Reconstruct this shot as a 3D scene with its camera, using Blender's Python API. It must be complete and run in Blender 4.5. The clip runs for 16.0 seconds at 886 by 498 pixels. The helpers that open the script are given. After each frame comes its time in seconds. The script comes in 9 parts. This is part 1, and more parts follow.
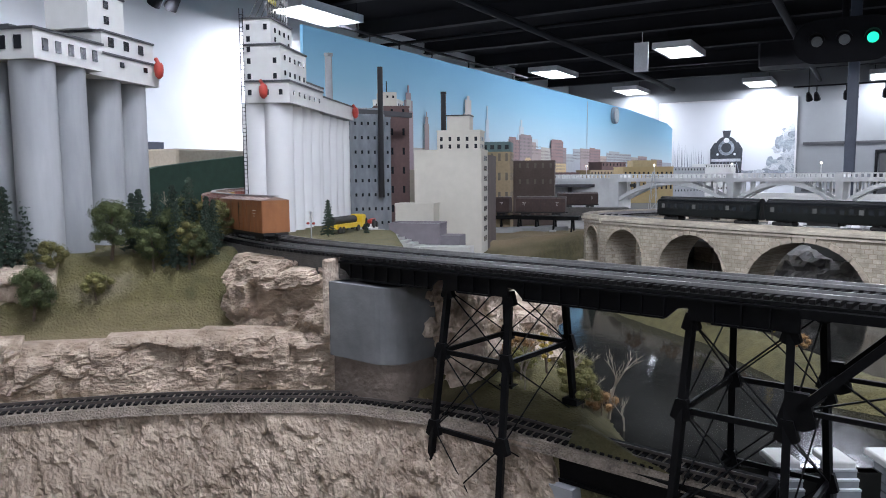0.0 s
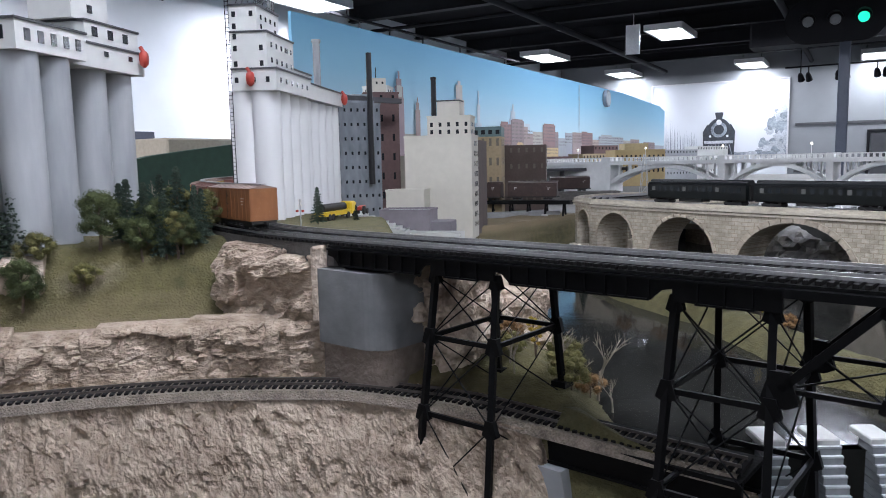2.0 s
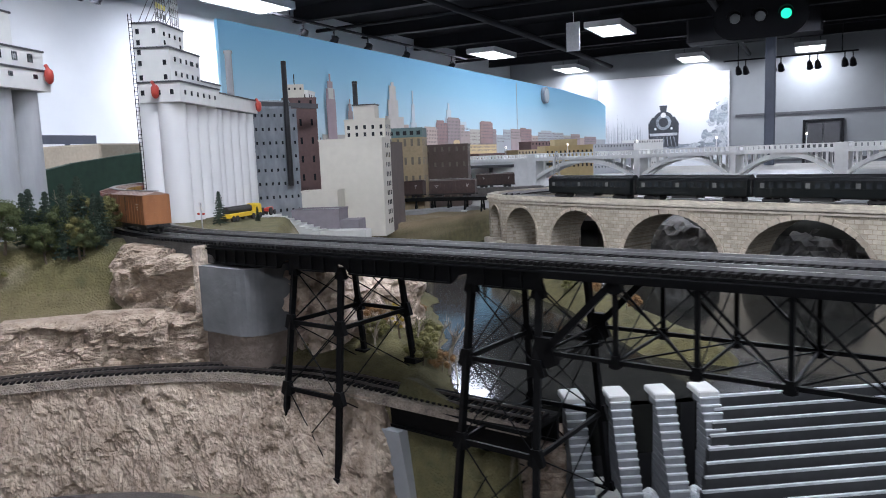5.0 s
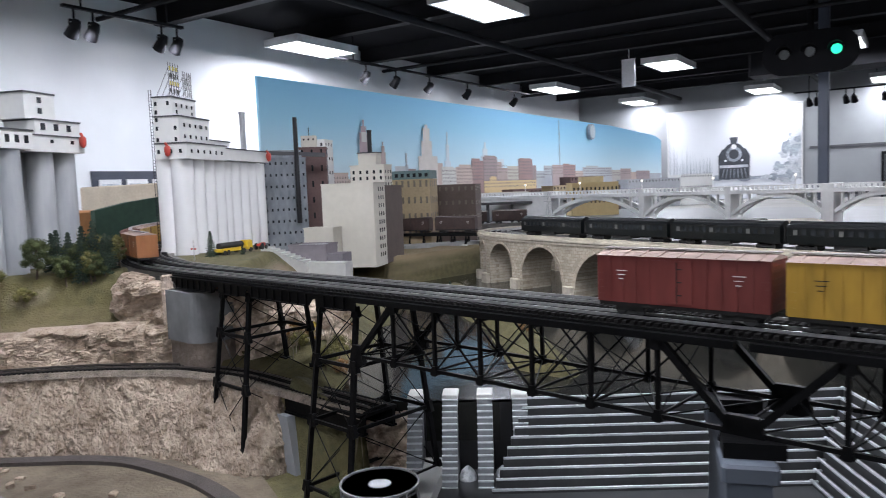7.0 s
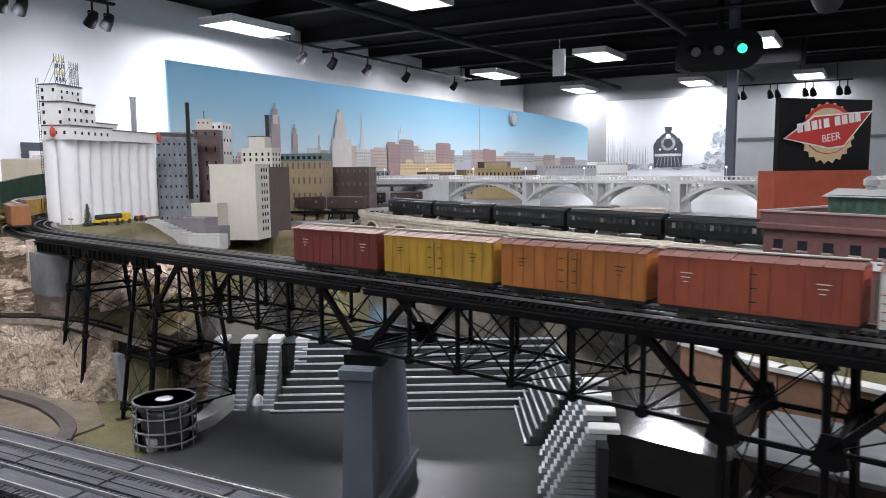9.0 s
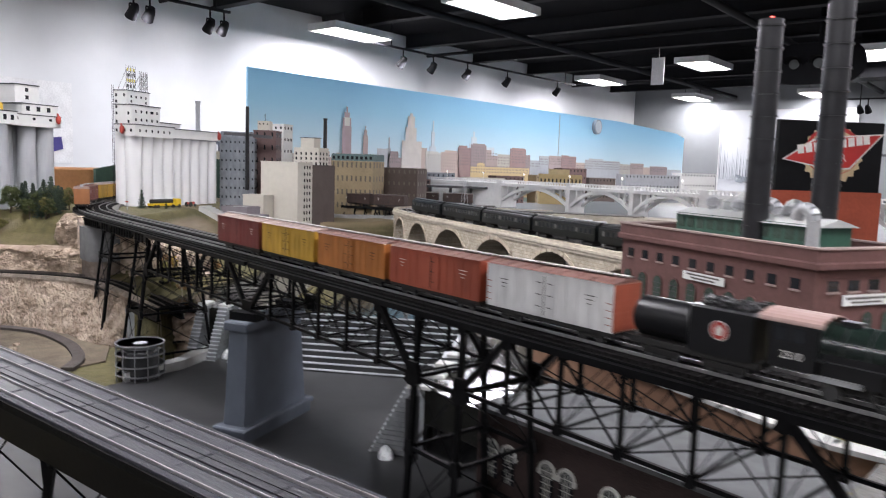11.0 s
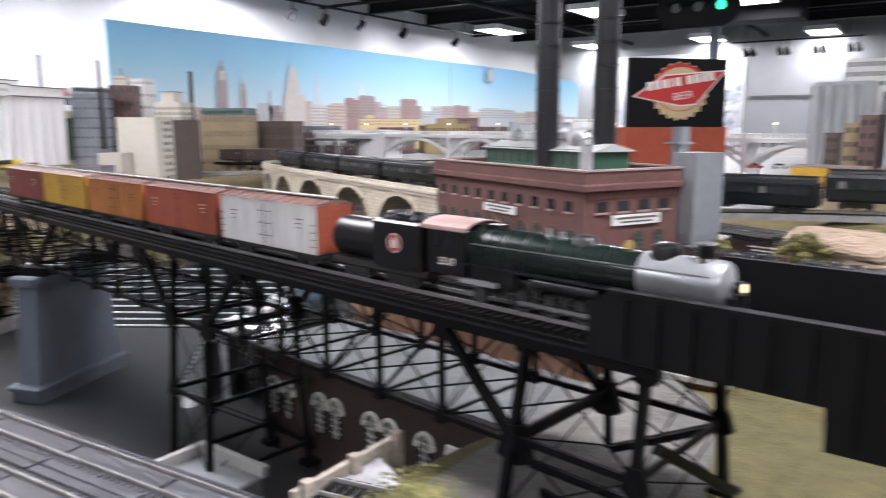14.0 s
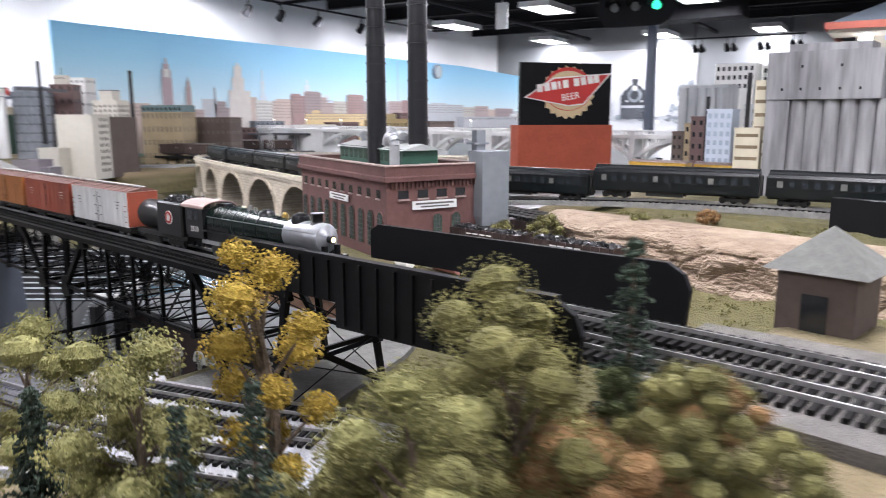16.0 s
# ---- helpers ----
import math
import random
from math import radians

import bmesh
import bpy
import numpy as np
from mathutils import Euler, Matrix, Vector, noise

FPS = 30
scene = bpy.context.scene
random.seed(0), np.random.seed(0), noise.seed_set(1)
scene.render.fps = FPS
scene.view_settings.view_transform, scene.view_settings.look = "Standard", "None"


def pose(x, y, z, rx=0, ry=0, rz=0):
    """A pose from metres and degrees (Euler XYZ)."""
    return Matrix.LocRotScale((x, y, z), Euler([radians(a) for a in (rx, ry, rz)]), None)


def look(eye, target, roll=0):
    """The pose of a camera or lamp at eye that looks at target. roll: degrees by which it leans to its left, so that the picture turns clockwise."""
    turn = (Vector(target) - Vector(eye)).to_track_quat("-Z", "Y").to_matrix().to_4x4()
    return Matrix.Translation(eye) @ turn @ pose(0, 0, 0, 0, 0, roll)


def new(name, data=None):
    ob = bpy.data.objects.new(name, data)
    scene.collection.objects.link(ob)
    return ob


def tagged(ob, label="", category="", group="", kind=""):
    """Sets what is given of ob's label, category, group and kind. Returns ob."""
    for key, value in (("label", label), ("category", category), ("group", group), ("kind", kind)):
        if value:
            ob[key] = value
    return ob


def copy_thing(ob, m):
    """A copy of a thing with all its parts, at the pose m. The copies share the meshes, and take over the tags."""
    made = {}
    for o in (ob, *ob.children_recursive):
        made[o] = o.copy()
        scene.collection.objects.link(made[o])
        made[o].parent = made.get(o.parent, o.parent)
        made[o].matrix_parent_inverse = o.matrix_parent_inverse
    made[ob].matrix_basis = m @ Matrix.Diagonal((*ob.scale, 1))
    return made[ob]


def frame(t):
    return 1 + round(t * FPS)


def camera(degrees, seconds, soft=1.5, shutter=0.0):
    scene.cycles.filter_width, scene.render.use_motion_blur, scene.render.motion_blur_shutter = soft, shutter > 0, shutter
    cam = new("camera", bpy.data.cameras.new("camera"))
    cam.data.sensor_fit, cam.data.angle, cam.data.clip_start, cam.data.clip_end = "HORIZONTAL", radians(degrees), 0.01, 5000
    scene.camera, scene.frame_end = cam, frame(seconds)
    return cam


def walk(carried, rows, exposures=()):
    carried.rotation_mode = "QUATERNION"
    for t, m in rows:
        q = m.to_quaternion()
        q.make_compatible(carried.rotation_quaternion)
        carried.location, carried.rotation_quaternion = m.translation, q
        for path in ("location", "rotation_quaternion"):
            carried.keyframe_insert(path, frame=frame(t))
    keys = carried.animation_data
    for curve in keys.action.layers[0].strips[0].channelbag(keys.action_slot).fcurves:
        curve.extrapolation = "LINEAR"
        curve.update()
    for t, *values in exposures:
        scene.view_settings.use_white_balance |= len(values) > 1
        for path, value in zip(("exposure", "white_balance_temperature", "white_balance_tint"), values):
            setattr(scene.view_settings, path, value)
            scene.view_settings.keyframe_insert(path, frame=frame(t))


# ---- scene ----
cam = camera(62.6, 16.0, soft=0.95, shutter=0.5)
PATH = [
    (0, (-0.819, 0.301, 1.688), (-1.821, 2.021, 1.487), -0.4),
    (0.5, (-0.818, 0.297, 1.689), (-1.826, 2.013, 1.491), -0.9),
    (1, (-0.816, 0.292, 1.691), (-1.828, 2.003, 1.476), -0.7),
    (1.5, (-0.812, 0.295, 1.689), (-1.823, 2.005, 1.459), -1.1),
    (2, (-0.807, 0.305, 1.687), (-1.794, 2.027, 1.448), -1.2),
    (2.5, (-0.801, 0.317, 1.678), (-1.771, 2.047, 1.42), -1.3),
    (3, (-0.8, 0.334, 1.669), (-1.747, 2.074, 1.394), -1.8),
    (3.5, (-0.786, 0.348, 1.663), (-1.722, 2.092, 1.374), -1.8),
    (4, (-0.75, 0.324, 1.675), (-1.644, 2.092, 1.4), -2.1),
    (4.2, (-0.725, 0.307, 1.682), (-1.558, 2.106, 1.416), -2.0),
    (6.3, (-0.135, 0.119, 1.731), (-1.166, 1.821, 1.532), -2.7),
    (6.5, (-0.079, 0.104, 1.738), (-1.098, 1.817, 1.565), -2.5),
    (7, (0.07, 0.098, 1.746), (-1.027, 1.761, 1.58), -2.2),
    (7.5, (0.258, 0.098, 1.755), (-0.924, 1.702, 1.587), -2.8),
    (8, (0.432, 0.022, 1.754), (-0.732, 1.639, 1.578), -2.2),
    (8.5, (0.582, -0.03, 1.764), (-0.49, 1.644, 1.541), -1.7),
    (8.7, (0.634, -0.032, 1.763), (-0.356, 1.692, 1.535), -0.6),
    (10.8, (1.317, -0.009, 1.782), (0.046, 1.523, 1.578), 1.8),
    (11, (1.417, -0.001, 1.79), (0.142, 1.523, 1.565), 1.9),
    (11.5, (1.517, 0.049, 1.776), (0.218, 1.546, 1.507), -1.6),
    (12, (1.489, 0.109, 1.747), (0.287, 1.677, 1.438), -0.3),
    (12.5, (1.522, 0.134, 1.744), (0.277, 1.667, 1.427), -0.7),
    (13, (1.573, 0.153, 1.749), (0.291, 1.654, 1.426), -1.2),
    (13.5, (1.6, 0.156, 1.747), (0.328, 1.663, 1.414), -0.6),
    (14, (1.656, 0.178, 1.748), (0.564, 1.818, 1.409), -0.1),
    (14.5, (1.772, 0.154, 1.758), (0.97, 1.955, 1.421), 1.9),
    (15, (1.93, 0.114, 1.767), (1.102, 1.901, 1.419), 0.1),
    (15.5, (1.998, 0.076, 1.768), (1.151, 1.849, 1.393), 0.3),
    (16, (2.201, 0.048, 1.781), (1.164, 1.72, 1.421), -0.0),
]
walk(cam, [(t, look(eye, target, roll)) for t, eye, target, roll in PATH], exposures=((0.0, 0.2, 6120, 10), (4.2, 0.2, 6120, 10), (7.5, 0.32, 6450, 10), (11.0, 0.5, 6800, 12.5), (13.0, 0.70, 6850, 13), (14.5, 0.85, 6700, 13), (16.0, 0.82, 6620, 12.5)))

# ---------------------------------------------------------------- helpers
UP = Vector((0, 0, 1))
TR = pose(-1.4, 1.3, 0, 0, 0, -9.96)      # frame of the black trestle: u along it, v across, z up


def rnd(a, b):
    return random.uniform(a, b)


class Shape:
    """Collects boxes, rods and other pieces into one mesh."""

    def __init__(self, m=None):
        self.v, self.f, self.m = [], [], m if m is not None else Matrix.Identity(4)

    def add(self, verts, faces, m=None):
        k = self.m @ m if m is not None else self.m
        n = len(self.v)
        self.v += [tuple(k @ Vector(p)) for p in verts]
        self.f += [tuple(i + n for i in f) for f in faces]
        return self

    def box(self, cx, cy, cz, sx, sy, sz, m=None, taper=1.0):
        x, y, z = sx / 2, sy / 2, sz / 2
        t = taper
        p = [(cx - x, cy - y, cz - z), (cx + x, cy - y, cz - z), (cx + x, cy + y, cz - z), (cx - x, cy + y, cz - z),
             (cx - x * t, cy - y * t, cz + z), (cx + x * t, cy - y * t, cz + z), (cx + x * t, cy + y * t, cz + z), (cx - x * t, cy + y * t, cz + z)]
        return self.add(p, [(3, 2, 1, 0), (4, 5, 6, 7), (0, 1, 5, 4), (1, 2, 6, 5), (2, 3, 7, 6), (3, 0, 4, 7)], m)

    def span(self, x0, x1, y0, y1, z0, z1, m=None):
        return self.box((x0 + x1) / 2, (y0 + y1) / 2, (z0 + z1) / 2, x1 - x0, y1 - y0, z1 - z0, m)

    def bevel(self, x0, x1, y0, y1, z0, z1, b, m=None):
        """A block with its upright and upper edges cut off."""
        p, f = [], []
        for z, k in ((z0, 0), (z1 - b, 0), (z1, b)):
            a0, a1, c0, c1 = x0 + k, x1 - k, y0 + k, y1 - k
            p += [(a0 + b, c0, z), (a1 - b, c0, z), (a1, c0 + b, z), (a1, c1 - b, z), (a1 - b, c1, z), (a0 + b, c1, z), (a0, c1 - b, z), (a0, c0 + b, z)]
        for r in (0, 8):
            for i in range(8):
                j = (i + 1) % 8
                f.append((r + i, r + j, r + 8 + j, r + 8 + i))
        f += [tuple(range(16, 24)), tuple(range(7, -1, -1))]
        return self.add(p, f, m)

    def rod(self, a, b, r, r2=None, n=8, m=None):
        a, b = Vector(a), Vector(b)
        d = b - a
        if d.length < 1e-6:
            return self
        q = d.to_track_quat("Z", "Y").to_matrix()
        r2 = r if r2 is None else r2
        p = [a + q @ Vector((r * math.cos(6.28319 * i / n), r * math.sin(6.28319 * i / n), 0)) for i in range(n)]
        p += [b + q @ Vector((r2 * math.cos(6.28319 * i / n), r2 * math.sin(6.28319 * i / n), 0)) for i in range(n)]
        f = [(i, (i + 1) % n, n + (i + 1) % n, n + i) for i in range(n)]
        f += [tuple(range(n - 1, -1, -1)), tuple(range(n, 2 * n))]
        return self.add(p, f, m)

    def bar(self, a, b, w, h, m=None):
        """A square-section bar from a to b, w wide across, h high."""
        a, b = Vector(a), Vector(b)
        d = b - a
        if d.length < 1e-6:
            return self
        d.normalize()
        side = d.cross(UP)
        side = side.normalized() if side.length > 1e-4 else Vector((1, 0, 0))
        top = side.cross(d)
        p = []
        for c in (a, b):
            for i, j in ((-1, -1), (1, -1), (1, 1), (-1, 1)):
                p.append(c + side * (i * w / 2) + top * (j * h / 2))
        return self.add(p, [(3, 2, 1, 0), (4, 5, 6, 7), (0, 1, 5, 4), (1, 2, 6, 5), (2, 3, 7, 6), (3, 0, 4, 7)], m)

    def lathe(self, profile, n=16, m=None, axis="z"):
        p, f = [], []
        for r, h in profile:
            for i in range(n):
                a = 6.283185 * i / n
                c = (r * math.cos(a), r * math.sin(a), h)
                p.append(c if axis == "z" else ((h, c[0], c[1]) if axis == "x" else (c[0], h, c[1])))
        k = len(profile)
        for s in range(k - 1):
            for i in range(n):
                j = (i + 1) % n
                f.append((s * n + i, s * n + j, (s + 1) * n + j, (s + 1) * n + i))
        f += [tuple(range(n - 1, -1, -1)), tuple((k - 1) * n + i for i in range(n))]
        return self.add(p, f, m)

    def prism(self, outline, z0, z1, m=None):
        """A plan outline pulled up from z0 to z1."""
        n = len(outline)
        p = [(x, y, z0) for x, y in outline] + [(x, y, z1) for x, y in outline]
        f = [(i, (i + 1) % n, n + (i + 1) % n, n + i) for i in range(n)] + [tuple(range(n - 1, -1, -1)), tuple(range(n, 2 * n))]
        return self.add(p, f, m)

    def plate(self, outline, y0, y1, m=None):
        """An outline in x, z made y1 - y0 thick."""
        n = len(outline)
        p = [(x, y0, z) for x, z in outline] + [(x, y1, z) for x, z in outline]
        f = [(i, (i + 1) % n, n + (i + 1) % n, n + i) for i in range(n)] + [tuple(range(n - 1, -1, -1)), tuple(range(n, 2 * n))]
        return self.add(p, f, m)

    def mesh(self, name, material=None, smooth=False, fix=True):
        me = bpy.data.meshes.new(name)
        me.from_pydata(self.v, [], self.f)
        if fix:
            b = bmesh.new()
            b.from_mesh(me)
            bmesh.ops.recalc_face_normals(b, faces=b.faces)
            b.to_mesh(me)
            b.free()
        if material:
            me.materials.append(material)
        if smooth:
            me.polygons.foreach_set("use_smooth", [True] * len(me.polygons))
            me.set_sharp_from_angle(angle=radians(40))
        me.update()
        return me


def thing(name, label, category, m=None, group="", kind=""):
    ob = new(name)
    if m is not None:
        ob.matrix_basis = m
    return tagged(ob, label, category, group, kind)


def part(name, shape, material, parent, label="", smooth=False):
    ob = new(name, shape.mesh(name, material, smooth))
    ob.parent = parent
    return tagged(ob, label)


def solo(name, shape, material, label, category, kind="", smooth=False, m=None, group=""):
    ob = new(name, shape.mesh(name, material, smooth))
    if m is not None:
        ob.matrix_basis = m
    return tagged(ob, label, category, group, kind)


# ---------------------------------------------------------------- materials
def material(name, colour, rough=0.6, metal=0.0, vary=0.15, scale=20.0, bump=0.0, bump_scale=80.0, second=None, mix=0.5, per_object=0.0, coat=0.0, stretch=(1, 1, 1), spec=0.5):
    mt = bpy.data.materials.new(name)
    mt.use_nodes = True
    nt = mt.node_tree
    n, l = nt.nodes, nt.links
    bs = n["Principled BSDF"]
    bs.inputs["Roughness"].default_value, bs.inputs["Metallic"].default_value = rough, metal
    bs.inputs["Coat Weight"].default_value = coat
    bs.inputs["Specular IOR Level"].default_value = spec
    co = n.new("ShaderNodeTexCoord")
    mp = n.new("ShaderNodeMapping")
    mp.inputs["Scale"].default_value = stretch
    geo = n.new("ShaderNodeNewGeometry")
    l.new(geo.outputs["Position"], mp.inputs["Vector"])
    big = n.new("ShaderNodeTexNoise")
    big.inputs["Scale"].default_value, big.inputs["Detail"].default_value = scale * 0.3, 3
    fine = n.new("ShaderNodeTexNoise")
    fine.inputs["Scale"].default_value, fine.inputs["Detail"].default_value = scale * 2.5, 5
    l.new(mp.outputs["Vector"], big.inputs["Vector"])
    l.new(mp.outputs["Vector"], fine.inputs["Vector"])
    add = n.new("ShaderNodeMath")
    add.operation = "ADD"
    l.new(big.outputs["Fac"], add.inputs[0])
    l.new(fine.outputs["Fac"], add.inputs[1])
    ramp = n.new("ShaderNodeMapRange")
    ramp.inputs["From Min"].default_value, ramp.inputs["From Max"].default_value = 0.65, 1.35
    l.new(add.outputs[0], ramp.inputs["Value"])
    mixn = n.new("ShaderNodeMix")
    mixn.data_type = "RGBA"
    c = Vector(colour)
    lo = [max(0, x * (1 - vary)) for x in c]
    hi = [min(1, x * (1 + vary)) for x in c] if second is None else list(second)
    mixn.inputs["A"].default_value, mixn.inputs["B"].default_value = (*lo, 1), (*hi, 1)
    l.new(ramp.outputs["Result"], mixn.inputs["Factor"])
    out = mixn.outputs["Result"]
    if per_object:
        info = n.new("ShaderNodeObjectInfo")
        hsv = n.new("ShaderNodeHueSaturation")
        mr = n.new("ShaderNodeMapRange")
        mr.inputs["To Min"].default_value, mr.inputs["To Max"].default_value = 1 - per_object, 1 + per_object
        l.new(info.outputs["Random"], mr.inputs["Value"])
        l.new(mr.outputs["Result"], hsv.inputs["Value"])
        l.new(out, hsv.inputs["Color"])
        out = hsv.outputs["Color"]
    l.new(out, bs.inputs["Base Color"])
    if bump:
        tex = n.new("ShaderNodeTexNoise")
        tex.inputs["Scale"].default_value, tex.inputs["Detail"].default_value = bump_scale, 6
        l.new(mp.outputs["Vector"], tex.inputs["Vector"])
        bp = n.new("ShaderNodeBump")
        bp.inputs["Strength"].default_value, bp.inputs["Distance"].default_value = bump, 0.01
        l.new(tex.outputs["Fac"], bp.inputs["Height"])
        l.new(bp.outputs["Normal"], bs.inputs["Normal"])
    return mt


def glowing(name, colour, strength):
    mt = bpy.data.materials.new(name)
    mt.use_nodes = True
    bs = mt.node_tree.nodes["Principled BSDF"]
    bs.inputs["Base Color"].default_value = (*colour, 1)
    bs.inputs["Emission Color"].default_value = (*colour, 1)
    bs.inputs["Emission Strength"].default_value = strength
    return mt


WHITE_WALL = material("white wall paint", (0.78, 0.79, 0.80), 0.85, vary=0.05, scale=1.0)
GREY_WALL = material("grey block wall", (0.27, 0.28, 0.29), 0.85, vary=0.06, scale=1.5)
CEILING = material("black ceiling paint", (0.005, 0.005, 0.006), 0.9, vary=0.2, scale=2, spec=0.1)
DUCT = material("black painted duct", (0.010, 0.010, 0.012), 0.7, vary=0.2, scale=4, spec=0.2)
CARPET = material("dark carpet", (0.05, 0.05, 0.055), 0.95, vary=0.2, scale=60, bump=0.3, bump_scale=300)
FIXTURE = material("white lamp frame", (0.7, 0.7, 0.7), 0.5)
GLOW = glowing("lamp diffuser", (0.97, 0.99, 1.0), 14)
BLACK_STEEL = material("black painted steel", (0.0045, 0.0045, 0.005), 0.5, vary=0.35, scale=30, bump=0.05, bump_scale=200, spec=0.10)
DECK_BLACK = material("weathered black timber", (0.006, 0.006, 0.006), 0.75, vary=0.4, scale=50, bump=0.2, bump_scale=150, spec=0.1)
TIE = material("creosoted ties", (0.010, 0.009, 0.009), 0.8, vary=0.4, scale=80, spec=0.15)
RAIL = material("worn nickel rail", (0.46, 0.45, 0.44), 0.38, metal=0.7, vary=0.25, scale=90)
GRASS = material("static grass", (0.13, 0.125, 0.045), 0.95, vary=0.3, scale=14, bump=0.6, bump_scale=160, second=(0.21, 0.19, 0.08))
DRYGRASS = material("dry grass and soil", (0.22, 0.17, 0.10), 0.95, vary=0.3, scale=10, bump=0.6, bump_scale=150, second=(0.30, 0.27, 0.12))
ROCK = material("painted plaster rock", (0.25, 0.18, 0.125), 0.9, scale=14, bump=0.9, bump_scale=110, second=(0.56, 0.45, 0.35), stretch=(1, 1, 1.8))
CLIFFROCK = material("brown carved plaster cliff", (0.19, 0.135, 0.095), 0.92, scale=12, bump=1.0, bump_scale=130, second=(0.50, 0.41, 0.32), stretch=(1, 1, 0.6))
ROCKPINK = material("pink limestone rock", (0.30, 0.21, 0.15), 0.9, scale=16, bump=0.9, bump_scale=110, second=(0.74, 0.62, 0.50))
WATER = material("dark resin water", (0.018, 0.018, 0.016), 0.10, vary=0.3, scale=6, bump=0.02, bump_scale=30, spec=0.18)
WATER2 = material("black pool water", (0.034, 0.035, 0.036), 0.34, vary=0.3, scale=4, bump=0.05, bump_scale=20, spec=0.45)
CONCRETE = material("pale concrete", (0.48, 0.48, 0.46), 0.85, vary=0.12, scale=12, bump=0.1, bump_scale=120)
GREYCONC = material("grey painted concrete", (0.30, 0.31, 0.325), 0.8, vary=0.12, scale=10, bump=0.08, bump_scale=90)
SLATE = material("slate blue pier paint", (0.085, 0.10, 0.125), 0.7, vary=0.15, scale=8, bump=0.05, bump_scale=60)
SILO = material("weathered grey silo paint", (0.36, 0.38, 0.40), 0.75, vary=0.25, scale=9, stretch=(1, 1, 0.2), second=(0.50, 0.51, 0.52))
SILO_WHITE = material("bright white silo paint", (0.72, 0.72, 0.72), 0.7, vary=0.06, scale=7, stretch=(1, 1, 0.25))
HEADHOUSE = material("cream white headhouse paint", (0.68, 0.68, 0.66), 0.75, vary=0.06, scale=14)
DARKWIN = material("dark window glass", (0.02, 0.022, 0.026), 0.15, vary=0.2, scale=60)
TRIM_DARK = material("dark grey trim", (0.07, 0.07, 0.075), 0.7)
RED = material("red enamel", (0.42, 0.05, 0.035), 0.5, vary=0.15, scale=40)
STONE = material("buff limestone viaduct", (0.47, 0.41, 0.33), 0.9, vary=0.2, scale=18, bump=0.25, bump_scale=90, second=(0.66, 0.60, 0.49))
STONE2 = material("buff limestone block", (0.46, 0.39, 0.30), 0.9, vary=0.2, scale=30, bump=0.3, bump_scale=120, second=(0.60, 0.52, 0.41), per_object=0.12)
WHITEBR = material("white concrete bridge", (0.80, 0.80, 0.79), 0.8, vary=0.08, scale=14)
BRICK = material("dark red brick paint", (0.125, 0.058, 0.052), 0.85, vary=0.2, scale=30, bump=0.15, bump_scale=300)
ORANGEBRICK = material("orange red brick wall", (0.40, 0.085, 0.045), 0.85, vary=0.15, scale=30)
GREENROOF = material("dark green clerestory", (0.02, 0.07, 0.045), 0.6, vary=0.2, scale=20)
GREYROOF = material("light grey metal roof", (0.38, 0.39, 0.38), 0.6, vary=0.12, scale=20)
GALV = material("galvanised metal", (0.50, 0.51, 0.52), 0.4, metal=0.6, vary=0.12, scale=30)
CHIMNEY = material("black riveted chimney", (0.014, 0.014, 0.016), 0.33, vary=0.35, scale=20)
CREAM = material("cream stucco", (0.56, 0.53, 0.46), 0.85, vary=0.06, scale=14)
BROWNB = material("brown brick", (0.10, 0.075, 0.065), 0.85, vary=0.15, scale=40)
TAN = material("tan brick", (0.33, 0.26, 0.16), 0.85, vary=0.15, scale=30)
BLUEGREY = material("blue grey stone", (0.13, 0.15, 0.17), 0.85, scale=16, second=(0.27, 0.29, 0.32), stretch=(1, 1, 0.4))
MAROON = material("maroon brick", (0.135, 0.085, 0.08), 0.85, vary=0.15, scale=30)

# ---------------------------------------------------------------- room
def setting(name, shape, mat, label, category="wall"):
    return solo(name, shape, mat, label, category, "structure")


setting("floor", Shape().span(-8.4, 8.4, -5.4, 19.9, -0.1, 0.08), CARPET, "dark carpet floor of the exhibition room", "floor")
setting("ceiling", Shape().span(-8.4, 8.4, -5.4, 19.9, 4.15, 4.3), CEILING, "black painted open ceiling", "ceiling")
setting("wall_west", Shape().span(-8.3, -8.05, -5.4, 19.9, 0.08, 4.15), WHITE_WALL, "white painted wall washed by spotlights", "wall")
setting("wall_north", Shape().span(-8.05, 8.1, 19.62, 19.9, 0.08, 4.15), GREY_WALL, "grey panelled far wall with dark joints", "wall")
setting("wall_east", Shape().span(8.1, 8.35, -5.4, 19.9, 0.08, 4.15), GREY_WALL, "plain grey wall", "wall")
setting("wall_south", Shape().span(-8.05, 8.1, -5.4, -5.15, 0.08, 4.15), GREY_WALL, "plain grey wall", "wall")

